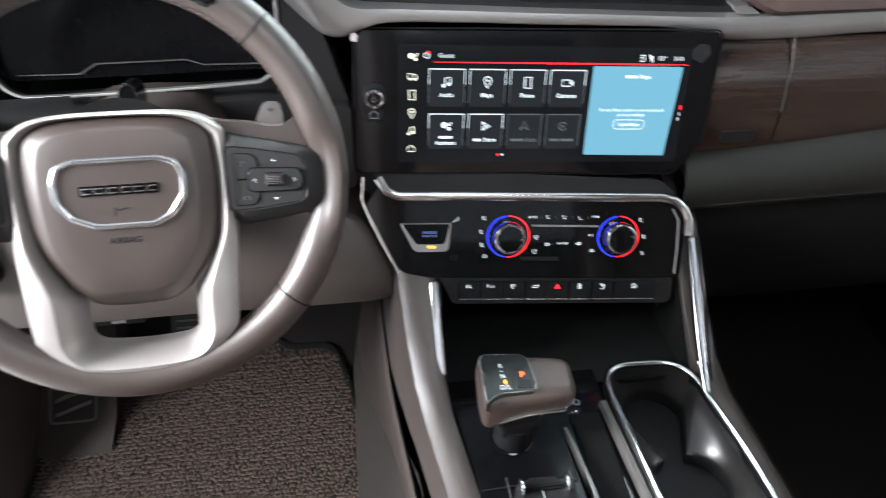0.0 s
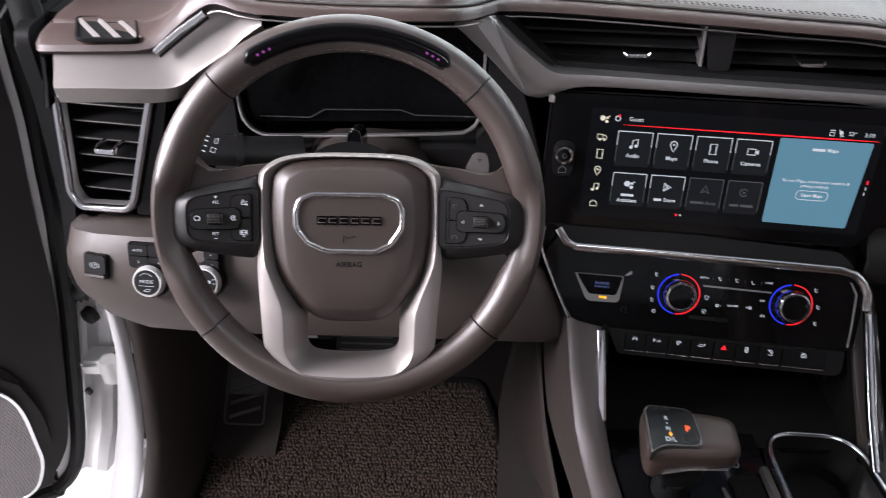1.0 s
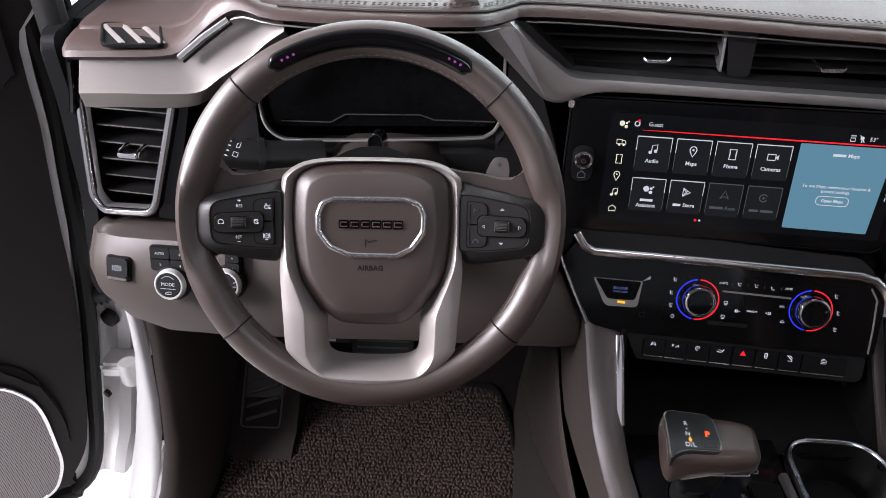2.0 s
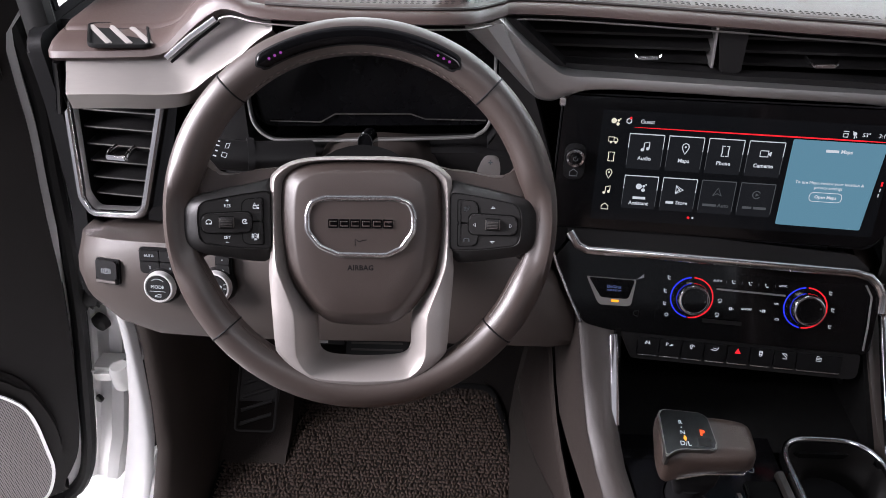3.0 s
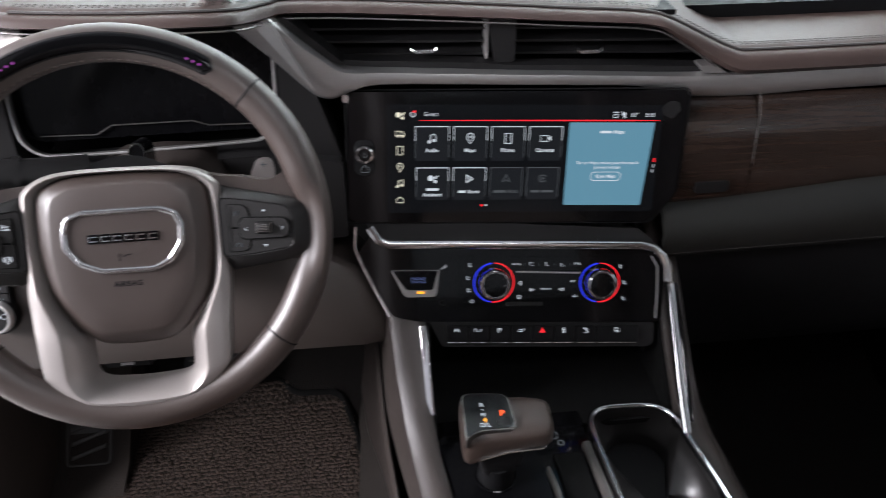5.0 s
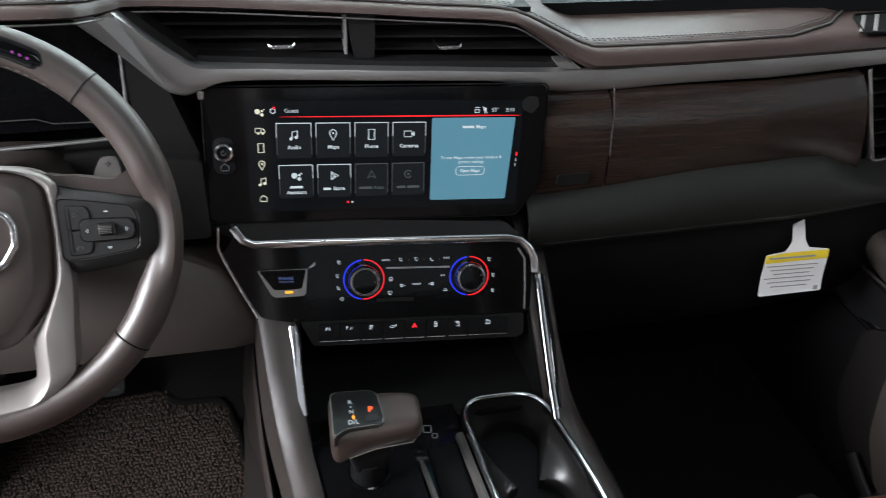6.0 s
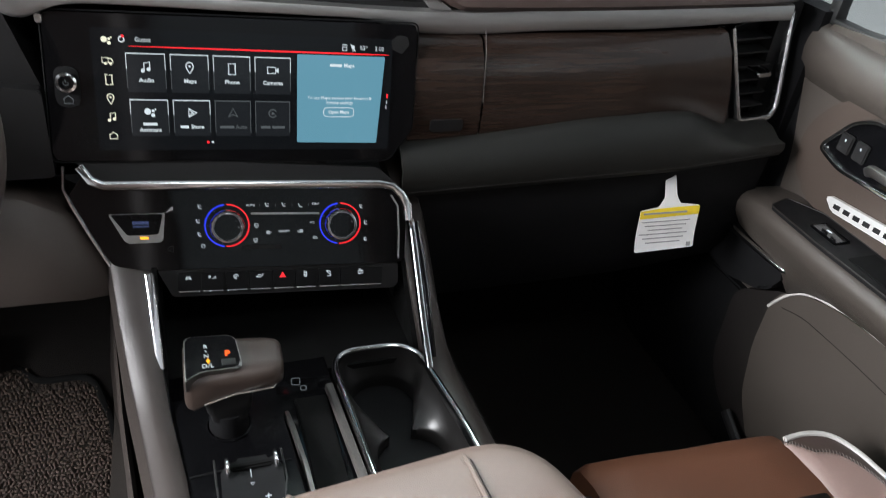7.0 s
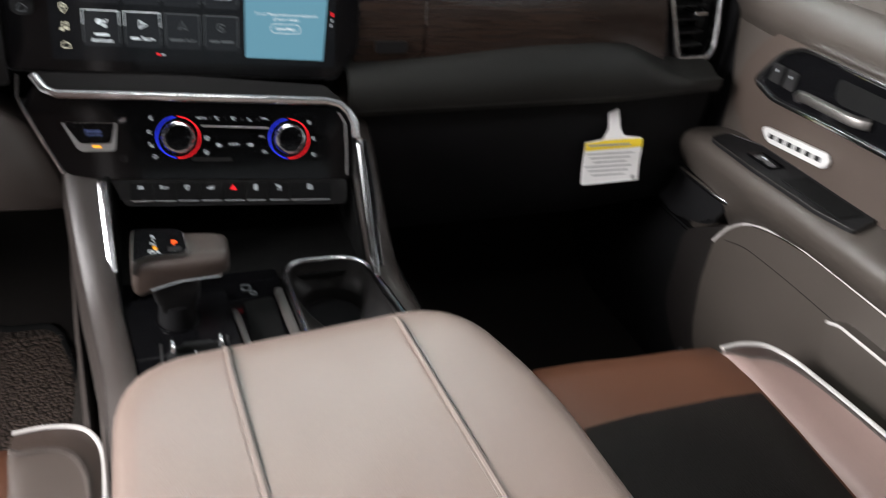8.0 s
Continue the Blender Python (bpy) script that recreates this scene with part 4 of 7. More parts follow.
part("corner_sticker", plate(rounded(mm((148, 70), (156, 77), (168, 76), (171, 66), (162, 55), (150, 60)), 0.003), 0.0004, z=0.0005), DARK, scr, m=SCR)

# ---------- climate panel ----------
STK = axes((0, 0.85, 0.562), 25, -2, -3)
cl = thing("climate_panel", (0, 0.86, 0.50), "glossy black climate panel with two lit chrome dials", "control panel")
part("hood", plate(rounded(mm((-222, 74), (-205, 77), (128, 67), (150, 50), (140, 47), (-120, 47), (-195, 44), (-210, 60)), 0.004), 0.02, 0.003, z=-0.001), DARK, cl, "dark ledge below the screen", m=STK)
part("face", plate(rounded(mm((-209, 60), (-195, 43), (136, 45), (153, 38), (167, 18), (166, -56), (-150, -56), (-184, -50), (-229, 30)), 0.006), 0.02, 0.002, z=0.0), PIANO, cl, "glossy black face", m=STK)
part("chrome_edge", sweep([(x / 1000, y / 1000, 0.003) for x, y in ((-214, 66), (-203, 50), (-190, 44.5), (-121, 45.5), (0, 46), (130, 46.5), (148, 43), (160, 33), (168, 19), (170, 0))], rounded([(-0.0065, -0.003), (0.0065, -0.003), (0.005, 0.003), (-0.002, 0.005), (-0.005, 0.003)], 0.001, 2)), CHROME, cl, "chrome strip over the panel", m=STK)
part("left_edge", sweep([(x / 1000, y / 1000, 0.0) for x, y in ((-231, 66), (-232, 40), (-226, 24), (-207, -14), (-188, -49))], oval(0.0022, 0.0022, 6)), CHROME, cl, "thin chrome edge", m=STK)
part("inner_edge", sweep([(x / 1000, y / 1000, 0.0035) for x, y in ((146, 32), (155, 18), (157, -20), (157, -50))], oval(0.0013, 0.0012, 6)), SATIN_DARK, cl, m=STK)
part("control_glass", plate(rect(-0.097, -0.040, 0.125, 0.030, 0.003), 0.0015, 0.0005, z=0.0012), PIANO, cl, m=STK)


def dial(x, y, turn):
    M = STK @ Matrix.Translation((x, y, 0.0012))
    d = part("dial", lathe([(0.0, 0.0), (0.0205, 0.0), (0.0205, 0.005), (0.0195, 0.013), (0.0182, 0.0155), (0.0168, 0.0158), (0.0160, 0.0145), (0.0, 0.0140)], 40), CHROME, cl, "silver temperature dial", m=M)
    part("dial_cap", lathe([(0.0, 0.0142), (0.0158, 0.0142), (0.0150, 0.0160), (0.0, 0.0164)], 40), PIANO, d, m=M)
    for name, mat, a0, a1 in (("blue_arc", BLUE, 97, 262), ("red_arc", RED, -93, 90)):
        part(name, stroke([(0.0255 * math.cos(radians(a0 + (a1 - a0) * i / 24)), 0.0255 * math.sin(radians(a0 + (a1 - a0) * i / 24))) for i in range(25)], 0.0014), mat, d, m=M)
    part("arc_tick", join(*[dot(0.0225 * math.cos(radians(a)), 0.0225 * math.sin(radians(a)), 0.00045, 6) for a in range(105, 260, 25)]), PRINT_BLUE, d, m=M)
    part("dial_mark", join(*[dot(0.0125 * math.cos(radians(turn + k)), 0.0125 * math.sin(radians(turn + k)), 0.0004 if k else 0.0011, 6) for k in (0, 40, 80, 150, 200)]), PRINT_DIM, d, m=M @ Matrix.Translation((0, 0, 0.0162)))


dial(-0.056, -0.004, 0)
dial(0.081, -0.0035, 20)
IC = STK @ Matrix.Translation((0, 0, 0.0030))


def seat_icon():
    return join(stroke([(-0.0022, 0.004), (-0.0012, -0.0025), (0.0028, -0.0025)], 0.0013), stroke([(0.0005, 0.0030), (0.0012, 0.0008), (0.0025, 0.0030)], 0.0006))


def vent_icon(flip=0):
    return join(dot(-0.0026, 0.0022, 0.0011), stroke([(-0.0026, 0.001), (-0.0012, -0.0025), (0.0028, -0.0025)], 0.0010), stroke([(0.0005, 0.002 - flip * 0.004), (0.0032, 0.002 - flip * 0.004)], 0.0008))


def glass_icon():
    return join(stroke(rounded([(-0.0035, -0.001), (-0.0028, 0.003), (0.0028, 0.003), (0.0035, -0.001)], 0.001, 2), 0.0008, True), bar(0, -0.0035, 0.005, 0.0012))


marks = [(-0.087, 0.019, seat_icon), (-0.0895, 0.002, seat_icon), (-0.088, -0.014, seat_icon), (-0.084, -0.028, lambda: stroke([(0.003 * math.cos(a * 0.9), 0.003 * math.sin(a * 0.9)) for a in range(7)], 0.0009, True)),
         (-0.009, 0.021, vent_icon), (0.011, 0.021, lambda: vent_icon(0)), (0.031, 0.020, lambda: vent_icon(1)), (-0.022, -0.004, glass_icon), (-0.023, -0.022, glass_icon),
         (0.107, 0.018, seat_icon), (0.113, -0.003, seat_icon), (0.113, -0.024, seat_icon),
         (-0.008, -0.013, lambda: join(dot(-0.0015, 0.0015, 0.0013), dot(0.0015, 0.0015, 0.0013), dot(-0.0015, -0.0015, 0.0013), dot(0.0015, -0.0015, 0.0013), bar(0.0055, 0, 0.003, 0.0007))),
         (0.032, -0.012, lambda: join(dot(-0.0015, 0.0015, 0.0013), dot(0.0015, 0.0015, 0.0013), dot(-0.0015, -0.0015, 0.0013), dot(0.0015, -0.0015, 0.0013), bar(-0.0055, 0, 0.003, 0.0007), bar(-0.0055, 0, 0.0007, 0.003))),
         (0.049, -0.021, lambda: join(stroke([(-0.004, -0.001), (-0.003, 0.001), (-0.001, 0.0025), (0.002, 0.0025), (0.004, 0.0), (0.004, -0.001)], 0.0008, True)))]
for x, y, f in marks:
    part("lit_symbol", f(), PRINT, cl, m=IC @ Matrix.Translation((x, y, 0)) @ Matrix.Scale(0.68, 4))
for w, x, y, s in (("AUTO", -0.0282, 0.0206, 0.0038), ("SYNC", 0.0501, 0.0215, 0.0036), ("ON/OFF", 0.011, -0.0118, 0.0036), ("A/C", 0.0455, -0.0015, 0.0036)):
    part("lit_word", letters(w, s, x, y), PRINT, cl, m=IC)
part("lit_tick", join(*[bar(x, 0.0205, 0.0005, 0.003) for x in (-0.0175, 0.001, 0.021, 0.041)]), PRINT_DIM, cl, m=IC)
part("toggle_edge", sweep([(-0.028, 0.0105, 0.003), (0.054, 0.0100, 0.003)], rounded([(-0.001, -0.001), (0.001, -0.001), (0.001, 0.002), (-0.001, 0.002)], 0.0005, 2)), SATIN_DARK, cl, m=STK)
part("slot", plate(rect(-0.040, -0.0335, 0.008, -0.0285, 0.001), 0.0005, z=0.0034), DARK, cl, m=STK)
# engine button
eb = part("start_button", plate(rounded(mm((-187, 11.2), (-126, 12), (-128.5, -18), (-131, -22), (-166, -23), (-171, -19.5)), 0.002), 0.006, 0.0012, 3, z=0.004), SATIN_DARK, cl, "satin-edged engine start button", m=STK)
part("button_face", plate(rounded(mm((-184.5, 11.0), (-128, 11.7), (-133.2, -11.2), (-136, -12.5), (-165, -13.2), (-168, -12)), 0.0025), 0.003, 0.0014, 3, z=0.0058), INKY, eb, m=STK)
part("button_word", letters("ENGINE", 0.0050, -0.1525, 0.0014), PRINT_BLUE, eb, m=STK @ Matrix.Translation((0, 0, 0.0060)))
part("button_word", letters("START/STOP", 0.0032, -0.1522, -0.0030), PRINT_BLUE, eb, m=STK @ Matrix.Translation((0, 0, 0.0060)))
part("button_lamp", bar(-0.1492, -0.0166, 0.0095, 0.0030), AMBER, eb, m=STK @ Matrix.Translation((0, 0, 0.0042)))
part("pointer_mark", plate(mm((-126, 12), (-117, 20.5), (-116.5, 15.5)), 0.0006, z=0.001), SMOKE, cl, m=STK)
part("recess_mark", stroke(mm((-124, -29), (-118, -27), (-118, -35), (-124, -33)), 0.001, True), DARK, cl, m=STK @ Matrix.Translation((0, 0, 0.0003)))

# ---------- switch row ----------
sw = thing("switch_row", (0, 0.82, 0.48), "row of eight dark switches with lit symbols", "switches")
part("base", plate(rounded(mm((-137, -57), (158, -57), (158, -86), (150, -90), (-120, -90)), 0.003), 0.03, 0.002, z=-0.001), DARK, sw, m=STK)
tri = [(0.0, 0.0046), (-0.0050, -0.0038), (0.0050, -0.0038)]
sym = [lambda: join(stroke([(-0.004, -0.003), (-0.0015, 0.003)], 0.0009), stroke([(0.004, -0.003), (0.0015, 0.003)], 0.0009), stroke([(-0.002, -0.002), (0.0, 0.001), (0.002, -0.002)], 0.0009)),
       lambda: join(letters("P", 0.0075, -0.0035, 0.0), stroke([(0.000, -0.002), (0.003, -0.001), (0.003, 0.001)], 0.0009), bar(0.005, 0.0, 0.0008, 0.004)),
       lambda: join(stroke([(0.0033 * math.cos(a * 0.55), 0.0033 * math.sin(a * 0.55)) for a in range(10)], 0.0009), letters("A", 0.0050, 0, 0)),
       lambda: join(stroke([(-0.0055, -0.001), (-0.002, -0.002), (0.002, -0.002), (0.005, 0.0015), (0.0055, 0.003)], 0.0010), stroke([(-0.003, 0.0015), (0.002, 0.001)], 0.0009)),
       lambda: plate(tri, 0.0003, z=0.0003),
       lambda: join(stroke(rounded([(-0.002, -0.004), (0.002, -0.004), (0.002, 0.004), (-0.002, 0.004)], 0.001, 2), 0.0009, True), bar(0, 0.0015, 0.004, 0.0008), bar(0, -0.0015, 0.004, 0.0008)),
       lambda: join(stroke([(-0.004, 0.004), (0.004, -0.003)], 0.0012), stroke([(-0.002, 0.004), (0.002, 0.003), (0.004, 0.0)], 0.0010), bar(0.001, -0.0045, 0.007, 0.0008)),
       lambda: join(stroke(rect(-0.0035, -0.003, 0.004, 0.002), 0.0009, True), bar(0.0, -0.0005, 0.005, 0.0008), stroke([(-0.003, 0.0045), (0.001, 0.004)], 0.0009))]
xs = (-0.101, -0.074, -0.046, -0.018, 0.010, 0.038, 0.067, 0.108)
for i, x in enumerate(xs):
    w = 0.0130 if i < 7 else 0.0270
    cx = x if i < 7 else 0.1085
    s = part("switch", plate(rounded([(cx - w, -0.0605), (cx + w, -0.0605), (cx + w, -0.0800), (cx + w - 0.001, -0.0825), (cx - w + 0.001, -0.0825), (cx - w, -0.0800)], 0.0015), 0.008, 0.0008, z=0.003), DEEP, sw, m=STK)
    part("symbol", sym[i](), RED if i == 4 else PRINT, s, "red lit triangle" if i == 4 else "", m=STK @ Matrix.Translation((x - 0.001, -0.0665, 0.0031)) @ Matrix.Scale(0.80, 4))
    part("switch_lip", box(cx - w + 0.001, -0.0840, -0.002, cx + w - 0.001, -0.0824, 0.0030, 0.0005), SMOKE, s, m=STK)

# ---------- centre console ----------
con = thing("center_console", (0, 0.7, 0.1), "brown and black centre console with open storage bin", "console")
# side walls: brown leather, falling from the dashboard to the armrest
for s in (-1, 1):
    rr = []
    for y, zt, xt, xl, e in ((0.985, 0.60, 0.176, 0.176, 0.012), (0.90, 0.575, 0.178, 0.176, 0.012), (0.855, 0.535, 0.179, 0.174, 0.012), (0.80, 0.480, 0.180, 0.169, 0.009), (0.75, 0.438, 0.182, 0.163, 0.004), (0.70, 0.424, 0.184, 0.156, 0.001), (0.60, 0.424, 0.187, 0.143, 0.0), (0.40, 0.432, 0.190, 0.128, 0.0), (0.15, 0.435, 0.192, 0.125, 0.0)):
        if s < 0:
            x, out = xl - e, xl
            f = (0.018, 0.024, 0.028)
            low = 0.338 + (0.86 - y) * 0.16 if 0.65 < y < 0.86 else 0.338 + (y - 0.86) * 0.35 if y > 0.86 else 0.372
        else:
            x, out = xt, xt
            f = (0.020, 0.030, 0.036, 0.050)
        rr.append([(s * (x - 0.016), y, zt - 0.02), (s * (x - 0.014), y, zt - 0.003), (s * (x - 0.006), y, zt), (s * (out + 0.006), y, zt - 0.002), (s * (out + f[0]), y, zt - 0.012), (s * (out + f[1]), y, zt - 0.040), (s * (out + f[2]), y, low if s < 0 else zt - 0.15)] + ([(s * (out + f[2] - 0.012), y, low - 0.004)] if s < 0 else [(s * (out + f[3]), y, 0.02)]))
    part("side_wall", sheet(rr, 0.004), FLANK, con, "umber leather console flank")
    part("stitching", stitches([(s * (r[4][0] * s + 0.001), r[4][1], r[4][2] + 0.001) for r in rr], 0.003, 0.002, 0.0005, (s * 0.6, 0, 0.8)), THREAD_DARK, con)
rr = []
for y, zt, xt, zb, xb in ((1.10, 0.40, 0.205, 0.11, 0.242), (0.98, 0.372, 0.207, 0.125, 0.232), (0.90, 0.344, 0.206, 0.145, 0.216), (0.85, 0.328, 0.204, 0.175, 0.209), (0.80, 0.325, 0.201, 0.215, 0.205), (0.72, 0.325, 0.194, 0.258, 0.199), (0.60, 0.327, 0.183, 0.275, 0.190), (0.40, 0.332, 0.168, 0.285, 0.176), (0.15, 0.336, 0.163, 0.29, 0.172)):
    rr.append([(-xt + 0.003, y, zt - 0.03), (-xt + 0.002, y, zt - 0.003), (-xt - 0.001, y, zt), (-xt - 0.006, y, zt - 0.006), (-xt - 0.007, y, zt - 0.02), (-xb - 0.003, y, zb + 0.02), (-xb + 0.001, y, zb), (-xb + 0.02, y, zb - 0.01)])
part("lower_trim", sheet(rr, 0.004), BROWN_TRIM, con, "dark brown plastic lower console trim", 60)
part("trim_gap", sheet([[(-xt + 0.020, y, z) for z in (0.24, 0.40)] for xt, y in ((0.200, 0.90), (0.194, 0.72), (0.183, 0.60), (0.163, 0.15))], 0.002), PIT, con)
# chrome strips down the sides of the bin
strip = rounded([(-0.0048, -0.003), (0.0048, -0.003), (0.0038, 0.004), (-0.0038, 0.004)], 0.001, 2)
part("chrome_strip", sweep([tuple(v) for v in smooth([(-0.149, 0.828, 0.517), (-0.148, 0.812, 0.501), (-0.147, 0.785, 0.471), (-0.146, 0.754, 0.434)], 4)], rounded([(-0.0058, -0.003), (0.0058, -0.003), (0.0045, 0.004), (-0.0045, 0.004)], 0.001, 2), up=(-0.6, -1, 1)), CHROME, con, "chrome strip beside the bin")
c0 = STK @ Vector((0.170, 0.002, 0.003))
part("chrome_strip", sweep([tuple(v) for v in smooth([tuple(c0), (0.1735, 0.835, 0.545), (0.172, 0.790, 0.500), (0.169, 0.745, 0.462), (0.165, 0.694, 0.428)], 5)], strip, up=(0, -1, 1)), CHROME, con, "chrome strip beside the bin")
part("dark_strip", sweep([tuple(v) for v in smooth([(0.180, 0.838, 0.55), (0.180, 0.780, 0.495), (0.173, 0.705, 0.435)], 5)], oval(0.004, 0.004, 8), up=(0, -1, 1)), PIANO, con)
# bin: floor, back, sides; then the top plate
part("bin_floor", box(-0.146, 0.74, 0.400, 0.160, 0.975, 0.408), PIT, con, "deep black storage bin floor")
part("bin_back", box(-0.162, 0.975, 0.40, 0.168, 0.985, 0.54), PIT, con)
for xa, xb, yk in ((-0.1465, -0.1405, 0.83), (0.160, 0.172, 0.85)):
    part("bin_side", loft([[(x, 0.985, 0.40), (x, 0.985, 0.55), (x, yk, 0.520), (x, 0.735, 0.41), (x, 0.735, 0.40)] for x in (xa, xb)]), PIT, con)
part("bin_flap", plate(rounded([(0.0, 0.0), (0.032, 0.004), (0.026, 0.052), (0.008, 0.060)], 0.006), 0.003, 0.001), DARK, con, "", m=Matrix(((0, 0, -1, 0.158), (1, 0, 0, 0.84), (0, 1, 0, 0.425), (0, 0, 0, 1))))
tp = []
for w in (0.0, 0.5, 1.0):
    tp.append([(xl + (0.046 - xl) * w, y, z) for xl, y, z in ((-0.152, 0.770, 0.4075), (-0.150, 0.745, 0.409), (-0.147, 0.72, 0.411), (-0.134, 0.60, 0.416), (-0.118, 0.40, 0.424), (-0.114, 0.15, 0.43))])
part("top_plate", sheet(tp, 0.01), PIANO, con, "glossy black console top")
part("shifter_plate", loft([[(-0.138, 0.715, 0.411), (-0.022, 0.715, 0.411), (-0.022, 0.715, 0.417), (-0.138, 0.715, 0.417)], [(-0.125, 0.585, 0.416), (-0.018, 0.585, 0.416), (-0.018, 0.585, 0.425), (-0.125, 0.585, 0.425)], [(-0.112, 0.40, 0.424), (-0.016, 0.40, 0.424), (-0.016, 0.40, 0.432), (-0.112, 0.40, 0.432)]]), INKY, con, "dark satin plate around the shifter")
part("plate_seam", sweep([(-0.126, 0.598, 0.4250), (-0.08, 0.600, 0.4252), (-0.022, 0.598, 0.4250)], oval(0.0012, 0.0008, 6)), DEEP, con)
part("silver_rib", sweep([(-0.016, 0.668, 0.418), (-0.0135, 0.64, 0.424), (-0.0100, 0.58, 0.430), (-0.0080, 0.45, 0.436)], rounded([(-0.003, -0.006), (0.003, -0.006), (0.0025, 0.004), (-0.0025, 0.004)], 0.001, 2)), SATIN, con, "satin silver rib")
part("port_mark", join(stroke(rect(-0.0065, 0.0, 0.0035, 0.011, 0.002), 0.0013, True), stroke(rect(0.0045, -0.009, 0.011, -0.002, 0.002), 0.0013, True)), PRINT_DIM, con, "printed phone charging mark", m=pose(0.004, 0.716, 0.4125, 0, 0, -10))
part("phone_slot", box(-0.004, 0.47, 0.412, 0.034, 0.69, 0.4180, 0.002), PIT, con, "black phone slot")
# cup holder
ring = rounded([(0.050, 0.752), (0.160, 0.748), (0.176, 0.60), (0.180, 0.44), (0.060, 0.44)], 0.040, 8)
cup = part("cup_holder", sweep([(x, y, 0.4225 + (0.75 - y) * 0.05) for x, y in ring], rounded([(-0.0045, -0.010), (0.0045, -0.010), (0.0036, 0.003), (0.0, 0.0052), (-0.0036, 0.003)], 0.0012, 2), closed=True), CHROME, con, "chrome-rimmed double cup holder")
CUPS = ((0.110, 0.698, 0.041), (0.120, 0.597, 0.043), (0.123, 0.500, 0.043))
MID = (0.116, 0.610)


def cup_outline(n, grow=0.0):
    """The joined outline of the round wells, cut by n rays from MID."""
    out = []
    for i in range(n):
        dx, dy = math.cos(2 * math.pi * i / n), math.sin(2 * math.pi * i / n)
        best = 0.0
        for cx, cy, r in CUPS:
            ox, oy = MID[0] - cx, MID[1] - cy
            b = ox * dx + oy * dy
            q = b * b - (ox * ox + oy * oy - (r + grow) ** 2)
            if q > 0:
                best = max(best, math.sqrt(q) - b)
        out.append(Vector((MID[0] + dx * best, MID[1] + dy * best)))
    return out


def polar(pts, c, n):
    """The closed outline cut by n rays from c."""
    out, k = [], len(pts)
    for i in range(n):
        d = Vector((math.cos(2 * math.pi * i / n), math.sin(2 * math.pi * i / n)))
        best = 0.0
        for j in range(k):
            a, b = Vector(pts[j]) - Vector(c), Vector(pts[(j + 1) % k]) - Vector(c)
            den = d.x * (b.y - a.y) - d.y * (b.x - a.x)
            if abs(den) > 1e-12:
                u = (a.y * d.x - a.x * d.y) / -den
                r = (a.x * (b.y - a.y) - a.y * (b.x - a.x)) / den
                if -1e-9 <= u <= 1 + 1e-9 and r > best:
                    best = r
        out.append(Vector(c) + d * best)
    return out


rim_in, eight = polar([(p[0] + (0.113 - p[0]) * 0.05, p[1] + (0.60 - p[1]) * 0.03) for p in ring], MID, 120), cup_outline(120)
eight = [e if (e - Vector(MID)).length < (r - Vector(MID)).length else r for e, r in zip(eight, rim_in)]
level = lambda y: 0.423 + (0.75 - y) * 0.05
part("well_wall", loft([[(p.x, p.y, level(p.y)) for p in rim_in], [(*p.lerp(q, 0.10), level(p.y) - 0.016) for p, q in zip(rim_in, eight)], [(*p.lerp(q, 0.45), level(p.y) - 0.030) for p, q in zip(rim_in, eight)], [(*p.lerp(q, 0.90), level(p.y) - 0.038) for p, q in zip(rim_in, eight)], [(q.x, q.y, level(q.y) - 0.043) for q in eight], [(q.x, q.y, level(q.y) - 0.060) for q in eight]], caps=False), WELL, cup, "dark moulded shoulder of the wells", 60)
part("cup_well", loft([[(q.x, q.y, level(q.y) - 0.060) for q in eight], [(MID[0] + (q.x - MID[0]) * 0.95, MID[1] + (q.y - MID[1]) * 0.97, 0.27) for q in eight], [(MID[0] + (q.x - MID[0]) * 0.85, MID[1] + (q.y - MID[1]) * 0.92, 0.262) for q in eight]], caps=True), DEEP, cup, "deep black cup wells")
part("outer_lip", sweep([(0.040, 0.70, 0.418), (0.043, 0.62, 0.424), (0.046, 0.55, 0.428), (0.047, 0.44, 0.434)], rounded([(-0.006, -0.004), (0.006, -0.004), (0.004, 0.005), (-0.004, 0.005)], 0.002, 2)), RUBBER_GREY, con, "graphite satin strip beside the cup holder")
# trailer brake module
tb = thing("brake_module", (-0.068, 0.56, 0.425), "small black control module with chrome levers on the console", "control")
part("body", plate(rounded([(-0.098, 0.515), (-0.038, 0.513), (-0.034, 0.575), (-0.046, 0.586), (-0.084, 0.588), (-0.096, 0.578)], 0.006), 0.02, 0.004), DEEP, tb, m=Matrix.Translation((0, 0.007, 0.445)))
for x in (-0.092, -0.044):
    part("lever", join(lathe([(0.0, -0.002), (0.0085, -0.002), (0.0100, -0.0008), (0.0100, 0.0008), (0.0085, 0.002), (0.0, 0.002)], 20)), SMOKE, tb, "chrome lever side", m=Matrix.Translation((x + 0.003, 0.581, 0.450)) @ pose(0, 0, 0, 0, 90, 0))
part("lever_bar", box(-0.086, 0.578, 0.444, -0.044, 0.585, 0.450, 0.002), PIT, tb)
part("gain_mark", join(bar(-0.083, 0.530, 0.006, 0.0012), bar(-0.054, 0.530, 0.006, 0.0012), bar(-0.054, 0.530, 0.0012, 0.006), bar(-0.067, 0.562, 0.0007, 0.012), stroke([(-0.0690, 0.549), (-0.067, 0.5465), (-0.065, 0.549)], 0.0007, True)), PRINT, tb, m=Matrix.Translation((0, 0.012, 0.4453)))
